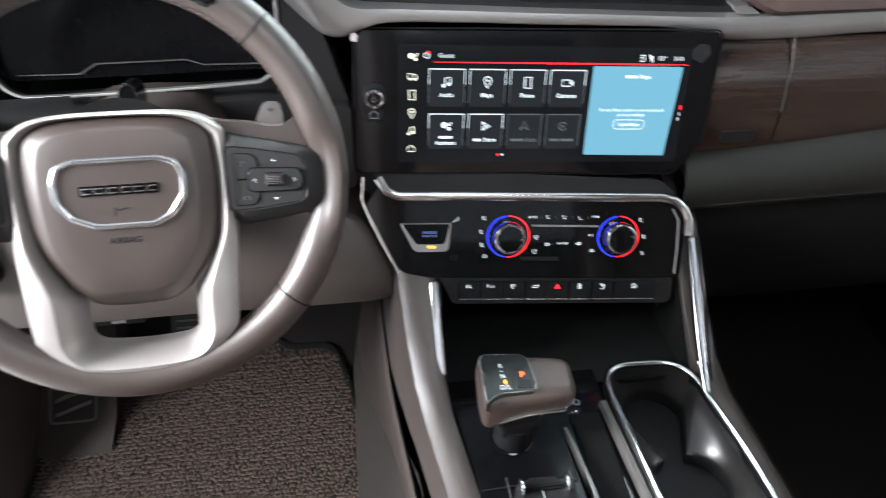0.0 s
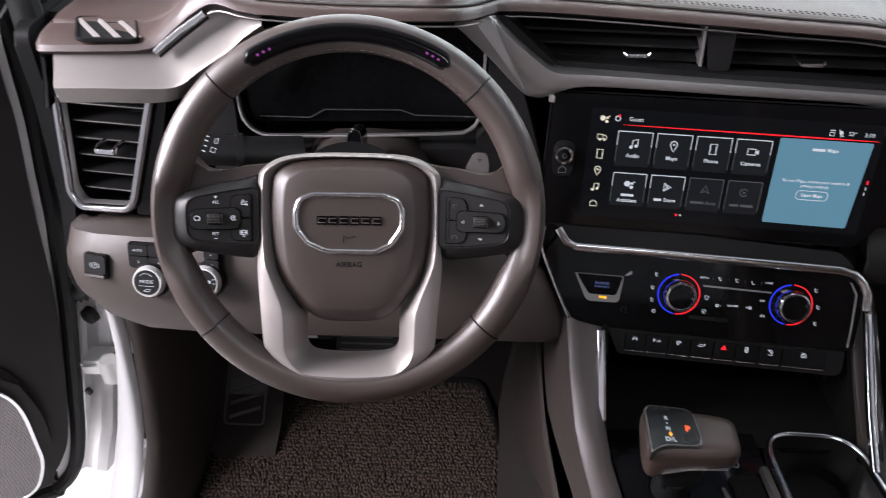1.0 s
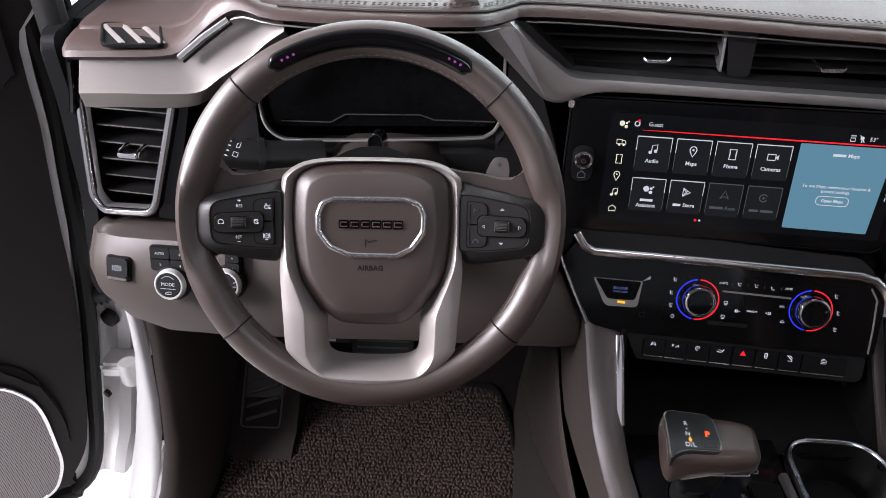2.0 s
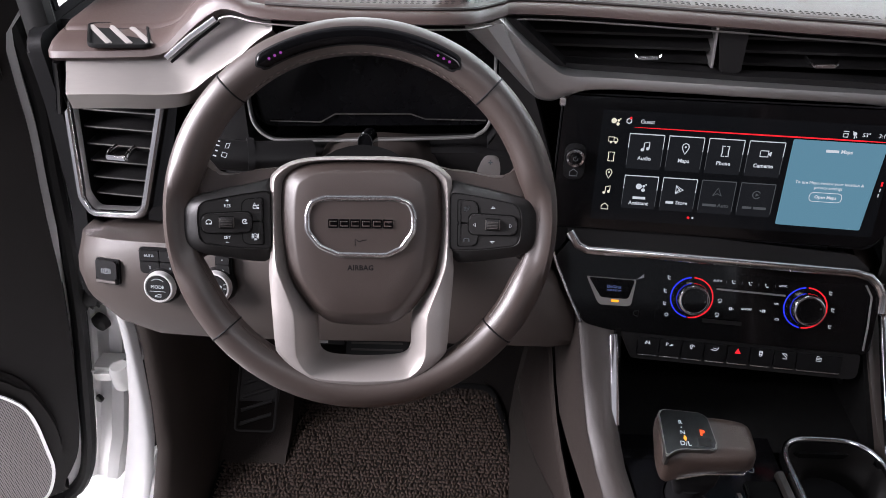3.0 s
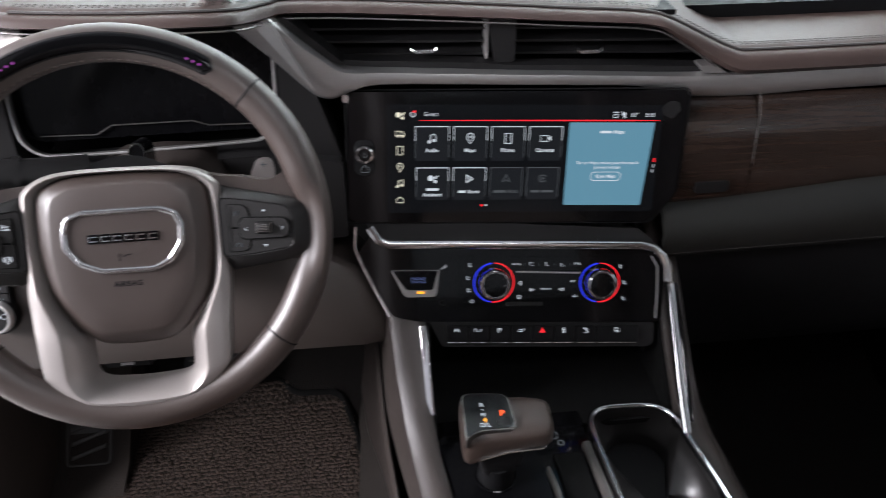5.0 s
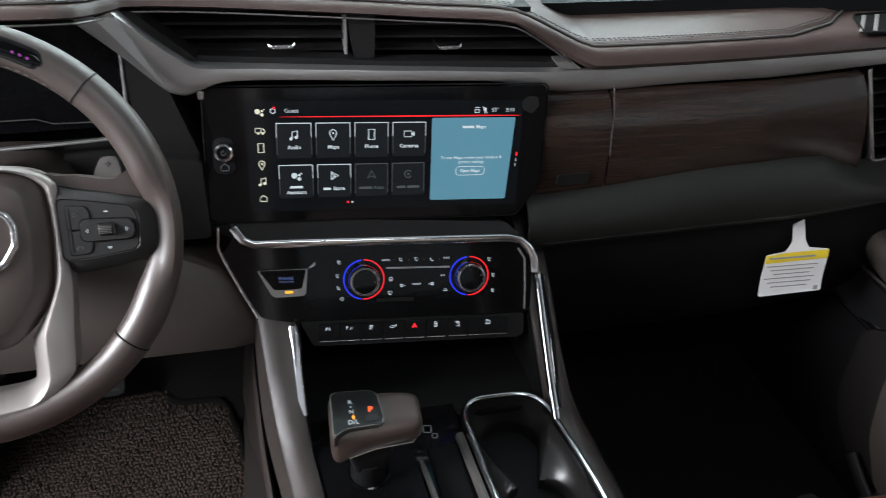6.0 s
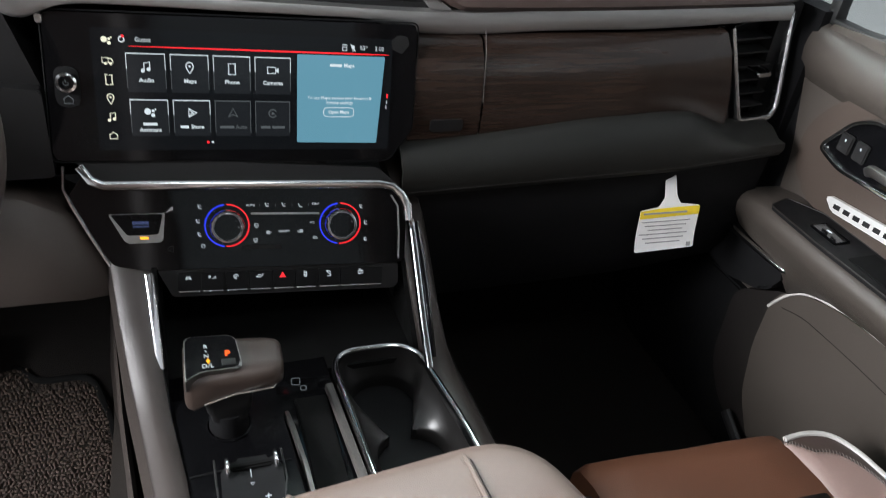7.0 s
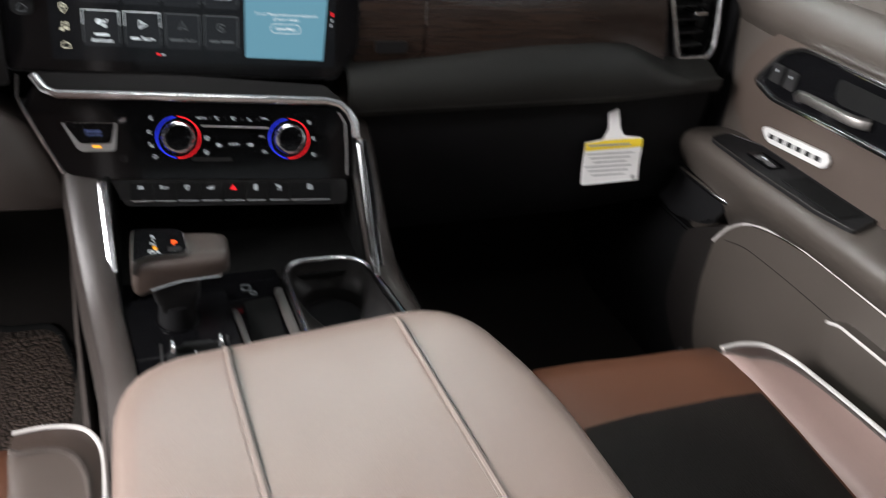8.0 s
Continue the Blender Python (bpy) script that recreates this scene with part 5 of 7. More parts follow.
part("frame", sweep([(-0.101, 0.60, 0.442), (-0.101, 0.56, 0.444), (-0.100, 0.53, 0.446), (-0.04, 0.528, 0.446), (-0.033, 0.56, 0.444), (-0.033, 0.60, 0.442)], oval(0.0012, 0.0012, 6)), POD, tb)

# ---------- gear shifter ----------
sh = thing("gear_shifter", (-0.085, 0.63, 0.42), "leather-topped gear lever with a lit gear display", "gear lever")
part("gaiter", lathe([(0.0215, 0.0), (0.0212, 0.008), (0.0200, 0.016), (0.0195, 0.030), (0.0, 0.032)], 28), DEEP, sh, m=Matrix.Translation((-0.080, 0.663, 0.421)))
part("collar", lathe([(0.0250, 0.0), (0.0250, 0.002), (0.0232, 0.003), (0.0215, 0.0)], 28), PIANO, sh, m=Matrix.Translation((-0.080, 0.663, 0.421)))
part("shaft", loft([[(-0.079 + a * k, y + b * k, z) for a, b in rect(-0.024, -0.019, 0.024, 0.019, 0.009)] for k, y, z in ((0.80, 0.662, 0.445), (0.86, 0.662, 0.456), (0.98, 0.661, 0.463), (1.05, 0.661, 0.478), (1.05, 0.663, 0.500))]), DARK, sh, "satin black lever neck")
SH = Matrix.Translation((-0.0725, 0.670, 0.5080)) @ pose(0, 0, 0, 1, 2, -2)
rr = []
for x, k in ((-0.0465, 0.72), (-0.0455, 0.84), (-0.043, 0.93), (-0.038, 0.985), (-0.02, 1.0), (0.02, 0.985), (0.036, 0.93), (0.043, 0.87), (0.0475, 0.77), (0.0495, 0.62)):
    drop = 0.014 * max(0.0, min(1.0, (-x - 0.005) / 0.03))
    rr.append([(x * 1.05, y * k, z * k) for y, z in rounded([(-0.031 - drop * 0.6, -0.014 - drop), (-0.016, -0.020 - drop), (0.024, -0.018), (0.031, -0.008), (0.029, 0.008), (0.020, 0.0125), (-0.018, 0.0125), (-0.029 - drop * 0.3, 0.006)], 0.006, 3)])
head = part("head", loft(rr), HEAD_LEATHER, sh, "umber leather lever head", 60, m=SH)
part("head_rim", plate(rounded([(-0.0475, 0.029), (0.005, 0.027), (0.0095, -0.018), (0.004, -0.0232), (-0.030, -0.0250), (-0.040, -0.030), (-0.0475, -0.037)], 0.008), 0.016, 0.0022, z=0.0152), SATIN, head, "chrome frame round the display", m=SH)
part("display", plate(rounded([(-0.0463, 0.0279), (0.0039, 0.0259), (0.0082, -0.0170), (0.0029, -0.0218), (-0.0306, -0.0236), (-0.0403, -0.0288), (-0.0463, -0.0352)], 0.0075), 0.004, 0.0012, z=0.0160), INKY, head, "black gear display", m=SH)
G = SH @ Matrix.Translation((0, 0, 0.0163))
part("gear_letters", join(letters("R", 0.0072, -0.0260, 0.0105), letters("N", 0.0072, -0.0255, -0.0035), letters("D/L", 0.0080, -0.0245, -0.0180), dot(-0.0258, 0.0035, 0.0008)), PRINT, head, m=G)
part("gear_lamp", letters("P", 0.0098, 0.0, 0.0, bold=0.0005), EMBER, head, "red lit gear letter", m=G @ Matrix.Translation((-0.0045, -0.002, 0)))
part("gear_lamp", plate([(0, 0.004), (-0.002, 0.0), (0, -0.004), (0.002, 0.0)], 0.0003, z=0.0003), AMBER, head, "amber pointer", m=G @ Matrix.Translation((-0.0240, -0.0110, 0)))
part("park_button", box(-0.011, -0.0190, 0.0152, 0.003, -0.0095, 0.0166, 0.0004), DARK, head, m=SH)
part("head_line", sweep([(-0.030, -0.0365, -0.020), (0.0, -0.0325, -0.0135), (0.040, -0.0300, -0.0115), (0.0475, -0.02, -0.010)], oval(0.0012, 0.0012, 6)), CHROME, head, m=SH)

# ---------- armrest ----------
ar = thing("armrest", (0.04, 0.25, 0.44), "padded beige leather armrest lid with two piped seams", "armrest")
outline = rounded([(-0.140, 0.466), (0.182, 0.494), (0.220, 0.36), (0.226, -0.25), (-0.143, -0.25)], 0.066, 8)


n = len(outline)
cx, cy = 0.04, 0.12
rings = []
for s, dz in ((0.93, -0.085), (0.985, -0.060), (1.0, -0.040), (0.995, -0.020), (0.975, -0.007), (0.94, -0.001), (0.88, 0.002), (0.7, 0.004), (0.45, 0.005), (0.2, 0.005)):
    rings.append([(cx + (x - cx) * s, cy + (y - cy) * s, 0.548 + dz + 0.06 * max(0.0, 0.42 - (cy + (y - cy) * s))) for x, y in outline])
part("lid", loft(rings), BEIGE, ar, "beige leather lid", 60)
def on_lid(x, y):
    return (x, y, 0.5525 + 0.06 * max(0.0, 0.42 - y))


for x0, x1, yf in ((-0.046, -0.026, 0.462), (0.111, 0.130, 0.470)):
    path = [(x0, yf + 0.010, 0.520), (x0, yf + 0.008, 0.535), (x0, yf - 0.006, 0.5465), (x0, yf - 0.022, 0.5505)] + [on_lid(x0 + (x1 - x0) * t, yf - 0.04 - 0.45 * t) for t in (0, 0.25, 0.5, 0.75, 1)]
    part("piping", sweep([tuple(v) for v in smooth(path, 3)], oval(0.0026, 0.0022, 8)), SEAM_BEIGE, ar, "piped seam")
    part("seam_shadow", sweep([(p[0] + 0.0034, p[1], p[2] - 0.0001) for p in [tuple(v) for v in smooth(path, 3)]], oval(0.0009, 0.0005, 6)), HEAD_LEATHER, ar)
    part("stitching", stitches([(p[0] - 0.0046, p[1], p[2] + 0.0004) for p in [tuple(v) for v in smooth(path, 3)]], 0.0040, 0.0022, 0.0006), SEAM_BEIGE, ar)
part("base", box(-0.125, -0.25, 0.05, 0.205, 0.435, 0.475, 0.02), LEATHER, ar, "umber leather armrest base")

# ---------- steering wheel ----------
WH = axes((-0.434, 0.715, 0.762), 27, 4.5, -2)
wh = thing("steering_wheel", (-0.434, 0.73, 0.58), "brown leather steering wheel with satin silver spokes", "steering wheel")
RC, RR, TUBE = Vector((0.0, -0.0020, -0.009)), 0.1733, 0.0174


def rim_point(a, r=RR, z=0.0):
    return (RC.x + 1.004 * r * math.cos(radians(a)), RC.y + r * math.sin(radians(a)), RC.z + z)


def tube_point(a, q, lift=0.0):
    """A point on the rim's surface: a round the wheel, q round the tube (0: outwards, 90: towards the driver)."""
    c, h = math.cos(radians(q)), math.sin(radians(q))
    d = min(abs((a + 3 + 180) % 360 - 180), abs((a - 183 + 180) % 360 - 180))
    scoop = math.exp(-(d / 14.5) ** 4) * ramp(-c, -0.55, 0.15)
    return rim_point(a, RR + (TUBE + lift) * c * (1 - 0.35 * scoop), (0.0185 + lift) * h * (1 - 0.55 * scoop * (h > 0)))


rim = part("rim", loft([[tube_point(i * 3, k * 18) for k in range(20)] for i in range(121)], caps=False), LEATHER_RIM, wh, "smooth umber leather rim", m=WH)
for a in (45.5, 134.5, -39.5, 219.5):
    c = Vector(rim_point(a))
    radial = Vector((math.cos(radians(a)), math.sin(radians(a)), 0))
    part("seam", sweep([c + radial * 0.0175 * math.cos(q) + Vector((0, 0, 0.0186 * math.sin(q))) for q in [2 * math.pi * k / 20 for k in range(20)]], oval(0.0009, 0.0009, 6), up=(-math.sin(radians(a)), math.cos(radians(a)), 0), closed=True), DEEP, rim, m=WH)
for a0, a1 in ((48, 132), (-37, 6), (174, 217), (-72, -42), (222, 252)):
    part("stitching", stitches([tube_point(a0 + (a1 - a0) * i / 60, 152, 0.0002) for i in range(61)], 0.0032, 0.0016, 0.00075, (0, 0, 1)), THREAD_RIM, rim, m=WH)
    part("stitch_groove", sweep([tube_point(a0 + (a1 - a0) * i / 40, 156, -0.0001) for i in range(41)], oval(0.0007, 0.0004, 6)), HEAD_LEATHER, rim, m=WH)


def bar_strip(a0, a1, half, lift, taper):
    """A strip on the driver's side of the rim with rounded ends; half: its half width in degrees round the tube."""
    rows = []
    for i in range(49):
        u = i / 48
        e = min(u, 1 - u) * (a1 - a0)
        w = half * math.sqrt(max(0.02, 1 - max(0.0, 1 - e / taper) ** 2))
        rows.append([tube_point(a0 + (a1 - a0) * u, 95 + w * k / 3, lift * (1 if abs(k) < 3 else -0.3)) for k in range(-3, 4)])
    return loft(rows, closed=False, caps=False)


part("light_bar_edge", bar_strip(56.8, 123.2, 30.5, 0.0003, 3.6), DEEP, rim, m=WH)
part("light_bar", bar_strip(57.5, 122.5, 27.5, 0.0008, 3.2), PIANO, rim, "black light bar in the rim", m=WH)
for a in (114.4, 116.4, 118.4, 60.8, 62.8, 64.8):
    part("indicator_dot", dot(0, 0, 0.0013), PURPLE, rim, m=WH @ Matrix.Translation(tube_point(a, 97, 0.0006)))
# hub pad
def pad_ring(half):
    full = [(-a, b) for a, b in half[:-1]] + [(a, b) for a, b in half[:0:-1]]
    return polar([tuple(v)[:2] for v in smooth([(x / 1000, y / 1000, 0) for x, y in full], 4, True)], (0.0, -0.025), 108)


edge_ring = pad_ring(((0, 55), (41, 53.5), (62, 49), (73, 41), (77, 29), (78.5, 0), (77, -29), (71, -61), (53, -89), (44, -98), (29, -107), (0, -109)))
face_ring = pad_ring(((0, 44), (38, 43), (52, 38), (60, 29), (63, 0), (62, -28), (57, -57), (42, -80), (34, -88), (22, -92), (0, -93)))
mid = Vector((0.0, -0.025))
rings = [[(*p, z) for p in edge_ring] for z in (-0.040, -0.0150)]
rings += [[(*p.lerp(q, u), z) for p, q in zip(edge_ring, face_ring)] for u, z in ((0.05, -0.0120), (0.12, -0.0098), (0.22, -0.0078), (0.80, -0.0004), (0.94, 0.0010), (1.06, 0.0017))]
rings += [[(*q.lerp(mid, u), z) for q in face_ring] for u, z in ((0.3, 0.0021), (0.7, 0.0024))]
pad = part("hub_pad", loft(rings), LEATHER_RIM, wh, "moulded umber hub pad with a broad chamfer", 60, m=WH)
emblem = rounded(mm((-50.5, 4), (-46.5, 15), (-34, 20), (34, 20), (47, 15.5), (51.5, 5), (51, -11.5), (40, -27.5), (25, -35), (-21, -34.5), (-39.5, -26.5), (-50.5, -12)), 0.0035)
part("emblem_plate", plate(emblem, 0.004, 0.001, z=0.0030), LEATHER_RIM, pad, m=WH)
part("emblem_ring", sweep([(x, y, 0.0030) for x, y in emblem], rounded([(-0.0036, -0.003), (0.0030, -0.003), (0.0026, 0.0008), (0.0010, 0.0022), (-0.0014, 0.0021), (-0.0032, 0.0002)], 0.0004, 2), closed=True), SMOKE, pad, "chrome emblem ring", m=WH)
for i in range(6):
    x = -0.0258 + 0.01045 * i
    part("emblem_bar", plate(rect(x - 0.0049, -0.0086, x + 0.0049, 0.0, 0.0012), 0.002, 0.0003, z=0.0040), PIANO, pad, "dark emblem bar", m=WH)
    part("emblem_bar_edge", join(bar(x, -0.0022, 0.0072, 0.0011), bar(x, -0.0064, 0.0072, 0.0011), bar(x - 0.0033, -0.0043, 0.0010, 0.0050)), CHROME, pad, m=WH @ Matrix.Translation((0, 0, 0.0041)))
part("horn_mark", join(stroke(mm((-5, -26), (-5, -19), (-1, -22), (2, -20.5), (6, -20)), 0.0009)), DEEP, pad, m=WH @ Matrix.Translation((0, 0, 0.0031)))
part("airbag_word", letters("AIRBAG", 0.0070, 0.0, -0.0478, spread=1.05, bold=0.0002), DEEP, pad, m=WH @ Matrix.Translation((0, 0, 0.0023)))
# silver frame round the pad, running into the lower spokes: outer edge, crease and inner edge in mm, with their heights
FRAME = (((0, 58.7, -8), (0, 56.3, -3), (0, 54.8, -14)), ((43, 57.7, -8), (42, 55.3, -3), (41.5, 53.0, -14)), ((67, 53.4, -8), (65, 50.8, -3), (62.5, 47.5, -14)),
         ((83, 43.5, -8), (79.5, 41.5, -3), (74, 38, -14)), ((87.5, 33, -8), (83, 31.5, -3), (77.5, 29, -14)), ((88.5, 0, -8), (84, 0, -3), (79, 0, -14)),
         ((88.7, -34, -7), (83.5, -33, -1), (77, -30, -14)), ((89.7, -52, -4), (80.5, -51.5, 3), (72, -59, -14)), ((87.5, -82, 0), (68.5, -83, 6), (57, -89, -16)),
         ((86, -98, 2), (64.5, -97, 8), (49, -101, -18)), ((84, -125.7, 3), (63.5, -125, 8), (48.5, -122, -18)), ((80, -136, 3), (62, -138, 8), (47, -137, -18)),
         ((57, -160, 3), (54, -151, 8), (42, -144, -18)), ((41, -166.5, 3), (40, -158.5, 8), (30, -147.5, -18)), ((0, -170.6, 3), (0, -160.8, 8), (0, -149, -18)))
loops = []
for j in range(3):
    pts = [Vector(s[j]) / 1000 for s in FRAME]
    loops.append(smooth(pts + [Vector((-p.x, p.y, p.z)) for p in pts[-2:0:-1]], 4, True))
rings = []
for o, c, i in zip(*loops):
    e, f = (i - c).normalized(), (o - c).normalized()
    out = Vector((f.x, f.y, 0)).normalized()
    back = Vector((i.x, i.y, -0.042))
    rings.append([back, i, i.lerp(c, 0.5) + Vector((0, 0, 0.0006)), c + e * 0.0022, c + e * 0.0007 + f * 0.0006, c + f * 0.0022, c.lerp(o, 0.6), o - f * 0.0016, o + out * 0.0008 - Vector((0, 0, 0.0016)), o + out * 0.0008 - Vector((0, 0, 0.006)), Vector((o.x, o.y, -0.040))])
rings.append(rings[0])
bm = loft(rings, closed=True, caps=False)
bmesh.ops.remove_doubles(bm, verts=bm.verts[:], dist=1e-6)
part("silver_spoke", bm, SPOKE_SILVER, wh, "satin silver spoke frame", 32, m=WH)


def shrink(m, x, y, k):
    """m with the plane's figures made k times as large about x, y."""
    return m @ Matrix.Translation((x, y, 0)) @ Matrix.Diagonal((k, k, 1, 1)) @ Matrix.Translation((-x, -y, 0))


def outset(pts, d):
    """The outline grown by about d."""
    n = len(pts)
    cx, cy = sum(p[0] for p in pts) / n, sum(p[1] for p in pts) / n
    w = max(p[0] for p in pts) - min(p[0] for p in pts)
    h = max(p[1] for p in pts) - min(p[1] for p in pts)
    return [(cx + (x - cx) * (1 + 2 * d / w), cy + (y - cy) * (1 + 2 * d / h)) for x, y in pts]


# leather arms and switch pods
for s in (-1, 1):
    side = lambda pts, r=0.004: rounded([(s * x / 1000, y / 1000) for x, y in pts], r)
    curve = lambda pts: [tuple(v)[:2] for v in smooth([(s * x / 1000, y / 1000, 0) for x, y in pts], 4, True)]
    part("arm", plate(curve(((70, 46), (90, 46), (109, 44), (128, 40), (146, 42), (158, 54), (170, 44), (175, 20), (174, -12), (166, -30), (158, -42), (140, -33), (84, -33), (70, -30), (68, 10))), 0.034, 0.010, 3, z=-0.0145), LEATHER_RIM, wh, "leather-covered wheel arm", m=WH)
    WP = WH @ Matrix.Translation((s * 0.122, 0, 0.0020)) @ pose(0, 0, 0, 0, -8 * s, 0) @ Matrix.Translation((-s * 0.122, 0, 0))
    body_out = side(((85, 39), (98, 34), (127, 28), (156, 21), (165.5, 16), (169.8, 8), (170.2, -14), (168.8, -25), (163.5, -31), (150, -37), (115, -43), (92, -45.5), (86, -37)))
    face_out = side(((86, 26.5), (112, 23), (147.5, 16.5), (153.5, 11.5), (154.8, 0), (153.5, -20), (148.5, -25), (117, -29.3), (86, -31)), 0.005)
    c = (s * 0.122, -0.0035)
    po, pi = polar(body_out, c, 72), polar(face_out, c, 72)
    pod = part("switch_pod", loft([[(*p, -0.030) for p in po], [(*p, -0.0125) for p in po], [(*p.lerp(q, 0.06), -0.0102) for p, q in zip(po, pi)], [(*p.lerp(q, 0.16), -0.0086) for p, q in zip(po, pi)], [(*p.lerp(q, 0.85), -0.0010) for p, q in zip(po, pi)], [(*p.lerp(q, 0.97), -0.0002) for p, q in zip(po, pi)], [(*q, -0.0005) for q in pi], [(*q, -0.0022) for q in pi]]), POD, wh, "charcoal switch pod", 50, m=WP)
    face = side(((87, 25.3), (112, 21.9), (147, 15.5), (152.3, 10.9), (153.6, 0), (152.3, -19.4), (148, -23.9), (117, -28.2), (87, -29.8)), 0.0045)
    part("pod_face", plate(face, 0.002, 0.0006, z=-0.0006), POD, pod, m=WP)
    keys = (((94, 19.0), (109, 17.6), (112.7, 14.5), (113.2, -2.5), (94, -2.5)), ((94, -4.3), (113.2, -4.3), (112.7, -22), (109.5, -25), (94, -25.8)))
    part("key_gap", join(*[plate(outset(side(k, 0.0025), 0.0011), 0.001, z=-0.0003) for k in keys]), PIT, pod, m=WP)
    for k in keys:
        part("key", plate(side(k, 0.0025), 0.002, 0.0008, z=0.0006), POD, pod, m=WP)
    part("key_rib", box(min(s * 0.0952, s * 0.0964), -0.0235, 0.0, max(s * 0.0952, s * 0.0964), 0.0170, 0.0011, 0.0003), RUBBER, pod, m=WP)
    rock = side(((104.5, 2.5), (108, 5.8), (146.5, 4.3), (150.6, 1), (150.9, -10.3), (147, -13.7), (108, -13.8), (104.5, -10.6)), 0.003)
    part("rocker_gap", plate(outset(rock, 0.0012), 0.001, z=0.0009), PIT, pod, m=WP)
    part("rocker", plate(rock, 0.003, 0.0011, 3, z=0.0024), POD, pod, m=WP)
    tx = s * 0.1275
    part("wheel_slot", plate(rect(tx - 0.0074, -0.0098, tx + 0.0074, 0.0020, 0.0012), 0.001, z=0.0027), PIT, pod, m=WP)
    tw = part("thumb_wheel", lathe([(0.0, -0.006), (0.0048, -0.006), (0.0052, -0.005), (0.0052, 0.005), (0.0048, 0.006), (0.0, 0.006)], 20), POD, pod, m=WP @ Matrix.Translation((tx, -0.0040, 0.0022)) @ pose(0, 0, 0, 0, 90, 0))
    part("wheel_cheek", join(bar(tx - 0.0066, -0.0040, 0.0010, 0.0095, 0.0014), bar(tx + 0.0066, -0.0040, 0.0010, 0.0095, 0.0014)), SATIN, pod, m=WP @ Matrix.Translation((0, 0, 0.0028)))
    part("thumb_ridge", join(*[box(-0.0050, -0.0003 + i * 0.0015, 0.0, 0.0050, 0.0003 + i * 0.0015, 0.0006) for i in range(-2, 3)]), RUBBER_GREY, tw, m=WP @ Matrix.Translation((tx, -0.0040, 0.0072)))
    ZF, ZK, ZR = [WP @ Matrix.Translation((0, 0, z)) for z in (-0.0005, 0.0007, 0.0025)]
    if s < 0:
        part("key_word", join(letters("RES", 0.0040, -0.1267, 0.0115), stroke(mm((-128.2, 16.8), (-125.2, 16.8)), 0.0006), stroke(mm((-126.7, 15.3), (-126.7, 18.3)), 0.0006)), PRINT, pod, m=ZF)
        part("key_word", join(letters("SET", 0.0040, -0.1278, -0.0190), stroke(mm((-129.3, -23.4), (-126.3, -23.4)), 0.0006)), PRINT, pod, m=ZF)
        part("key_mark", join(stroke([(-0.1440 + 0.0036 * math.cos(a * 0.6 - 0.9), -0.0035 + 0.0032 * math.sin(a * 0.6 - 0.9)) for a in range(9)], 0.0010), bar(-0.1460, -0.0058, 0.003, 0.0013), bar(-0.1418, -0.0058, 0.003, 0.0013)), PRINT, pod, m=shrink(ZR, -0.144, -0.0035, 0.72))
        part("key_mark", join(stroke([(-0.1105 + 0.0032 * math.cos(a * 0.6 + 1), -0.0032 + 0.003 * math.sin(a * 0.6 + 1)) for a in range(9)], 0.0010), stroke(mm((-110.5, -3.2), (-108, -0.8)), 0.0010), stroke(mm((-113.5, -0.5), (-107.5, -6.0)), 0.0006)), PRINT, pod, m=shrink(ZR, -0.1105, -0.0032, 0.72))
        part("key_mark", join(stroke(rect(-0.1035, 0.0085, -0.0985, 0.0118, 0.0008), 0.0009, True), stroke([(-0.1030, 0.012), (-0.1015, 0.0155), (-0.1000, 0.012)], 0.0009), dot(-0.0968, 0.0085, 0.0014), dot(-0.0968, 0.0125, 0.0009)), PRINT, pod, m=shrink(ZK, -0.1008, 0.0118, 0.72))
        part("key_mark", join(stroke([(-0.1013 + 0.0032 * math.cos(a * 0.8), -0.0175 + 0.0032 * math.sin(a * 0.8)) for a in range(8)], 0.0009, True), bar(-0.1013, -0.0175, 0.005, 0.0008), stroke(mm((-105.8, -21), (-105.2, -14)), 0.0009), stroke(mm((-96.8, -21), (-97.4, -14)), 0.0009), bar(-0.1013, -0.0225, 0.004, 0.0009)), PRINT, pod, m=shrink(ZK, -0.1013, -0.018, 0.72))
    else:
        for x, y, r in ((0.1274, 0.0121, 0), (0.1272, -0.0213, 180)):
            part("key_mark", join(stroke([(0.0, 0.0018), (-0.0034, -0.0012), (0.0034, -0.0012)], 0.0008, True), bar(0, -0.0004, 0.004, 0.0010)), PRINT, pod, m=ZF @ Matrix.Translation((x, y, 0)) @ pose(0, 0, 0, 0, 0, r) @ Matrix.Diagonal((0.62, 0.62, 1, 1)))
        for x, y, r in ((0.1101, -0.0045, 90), (0.1447, -0.0048, -90)):
            part("key_mark", stroke([(0.0, 0.0020), (-0.0030, -0.0014), (0.0030, -0.0014)], 0.0008, True), PRINT, pod, m=ZR @ Matrix.Translation((x, y, 0)) @ pose(0, 0, 0, 0, 0, r) @ Matrix.Diagonal((0.62, 0.62, 1, 1)))
        part("key_mark", join(dot(0.1005, 0.0118, 0.0014), stroke([(0.0985, 0.0070), (0.1000, 0.0095), (0.1020, 0.0070)], 0.0011), stroke([(0.1035, 0.0085), (0.1055, 0.0125), (0.1040, 0.0145)], 0.0008), stroke([(0.1028, 0.0105), (0.1040, 0.0120)], 0.0007)), PRINT_DIM, pod, m=shrink(ZK, 0.102, 0.0108, 0.75))
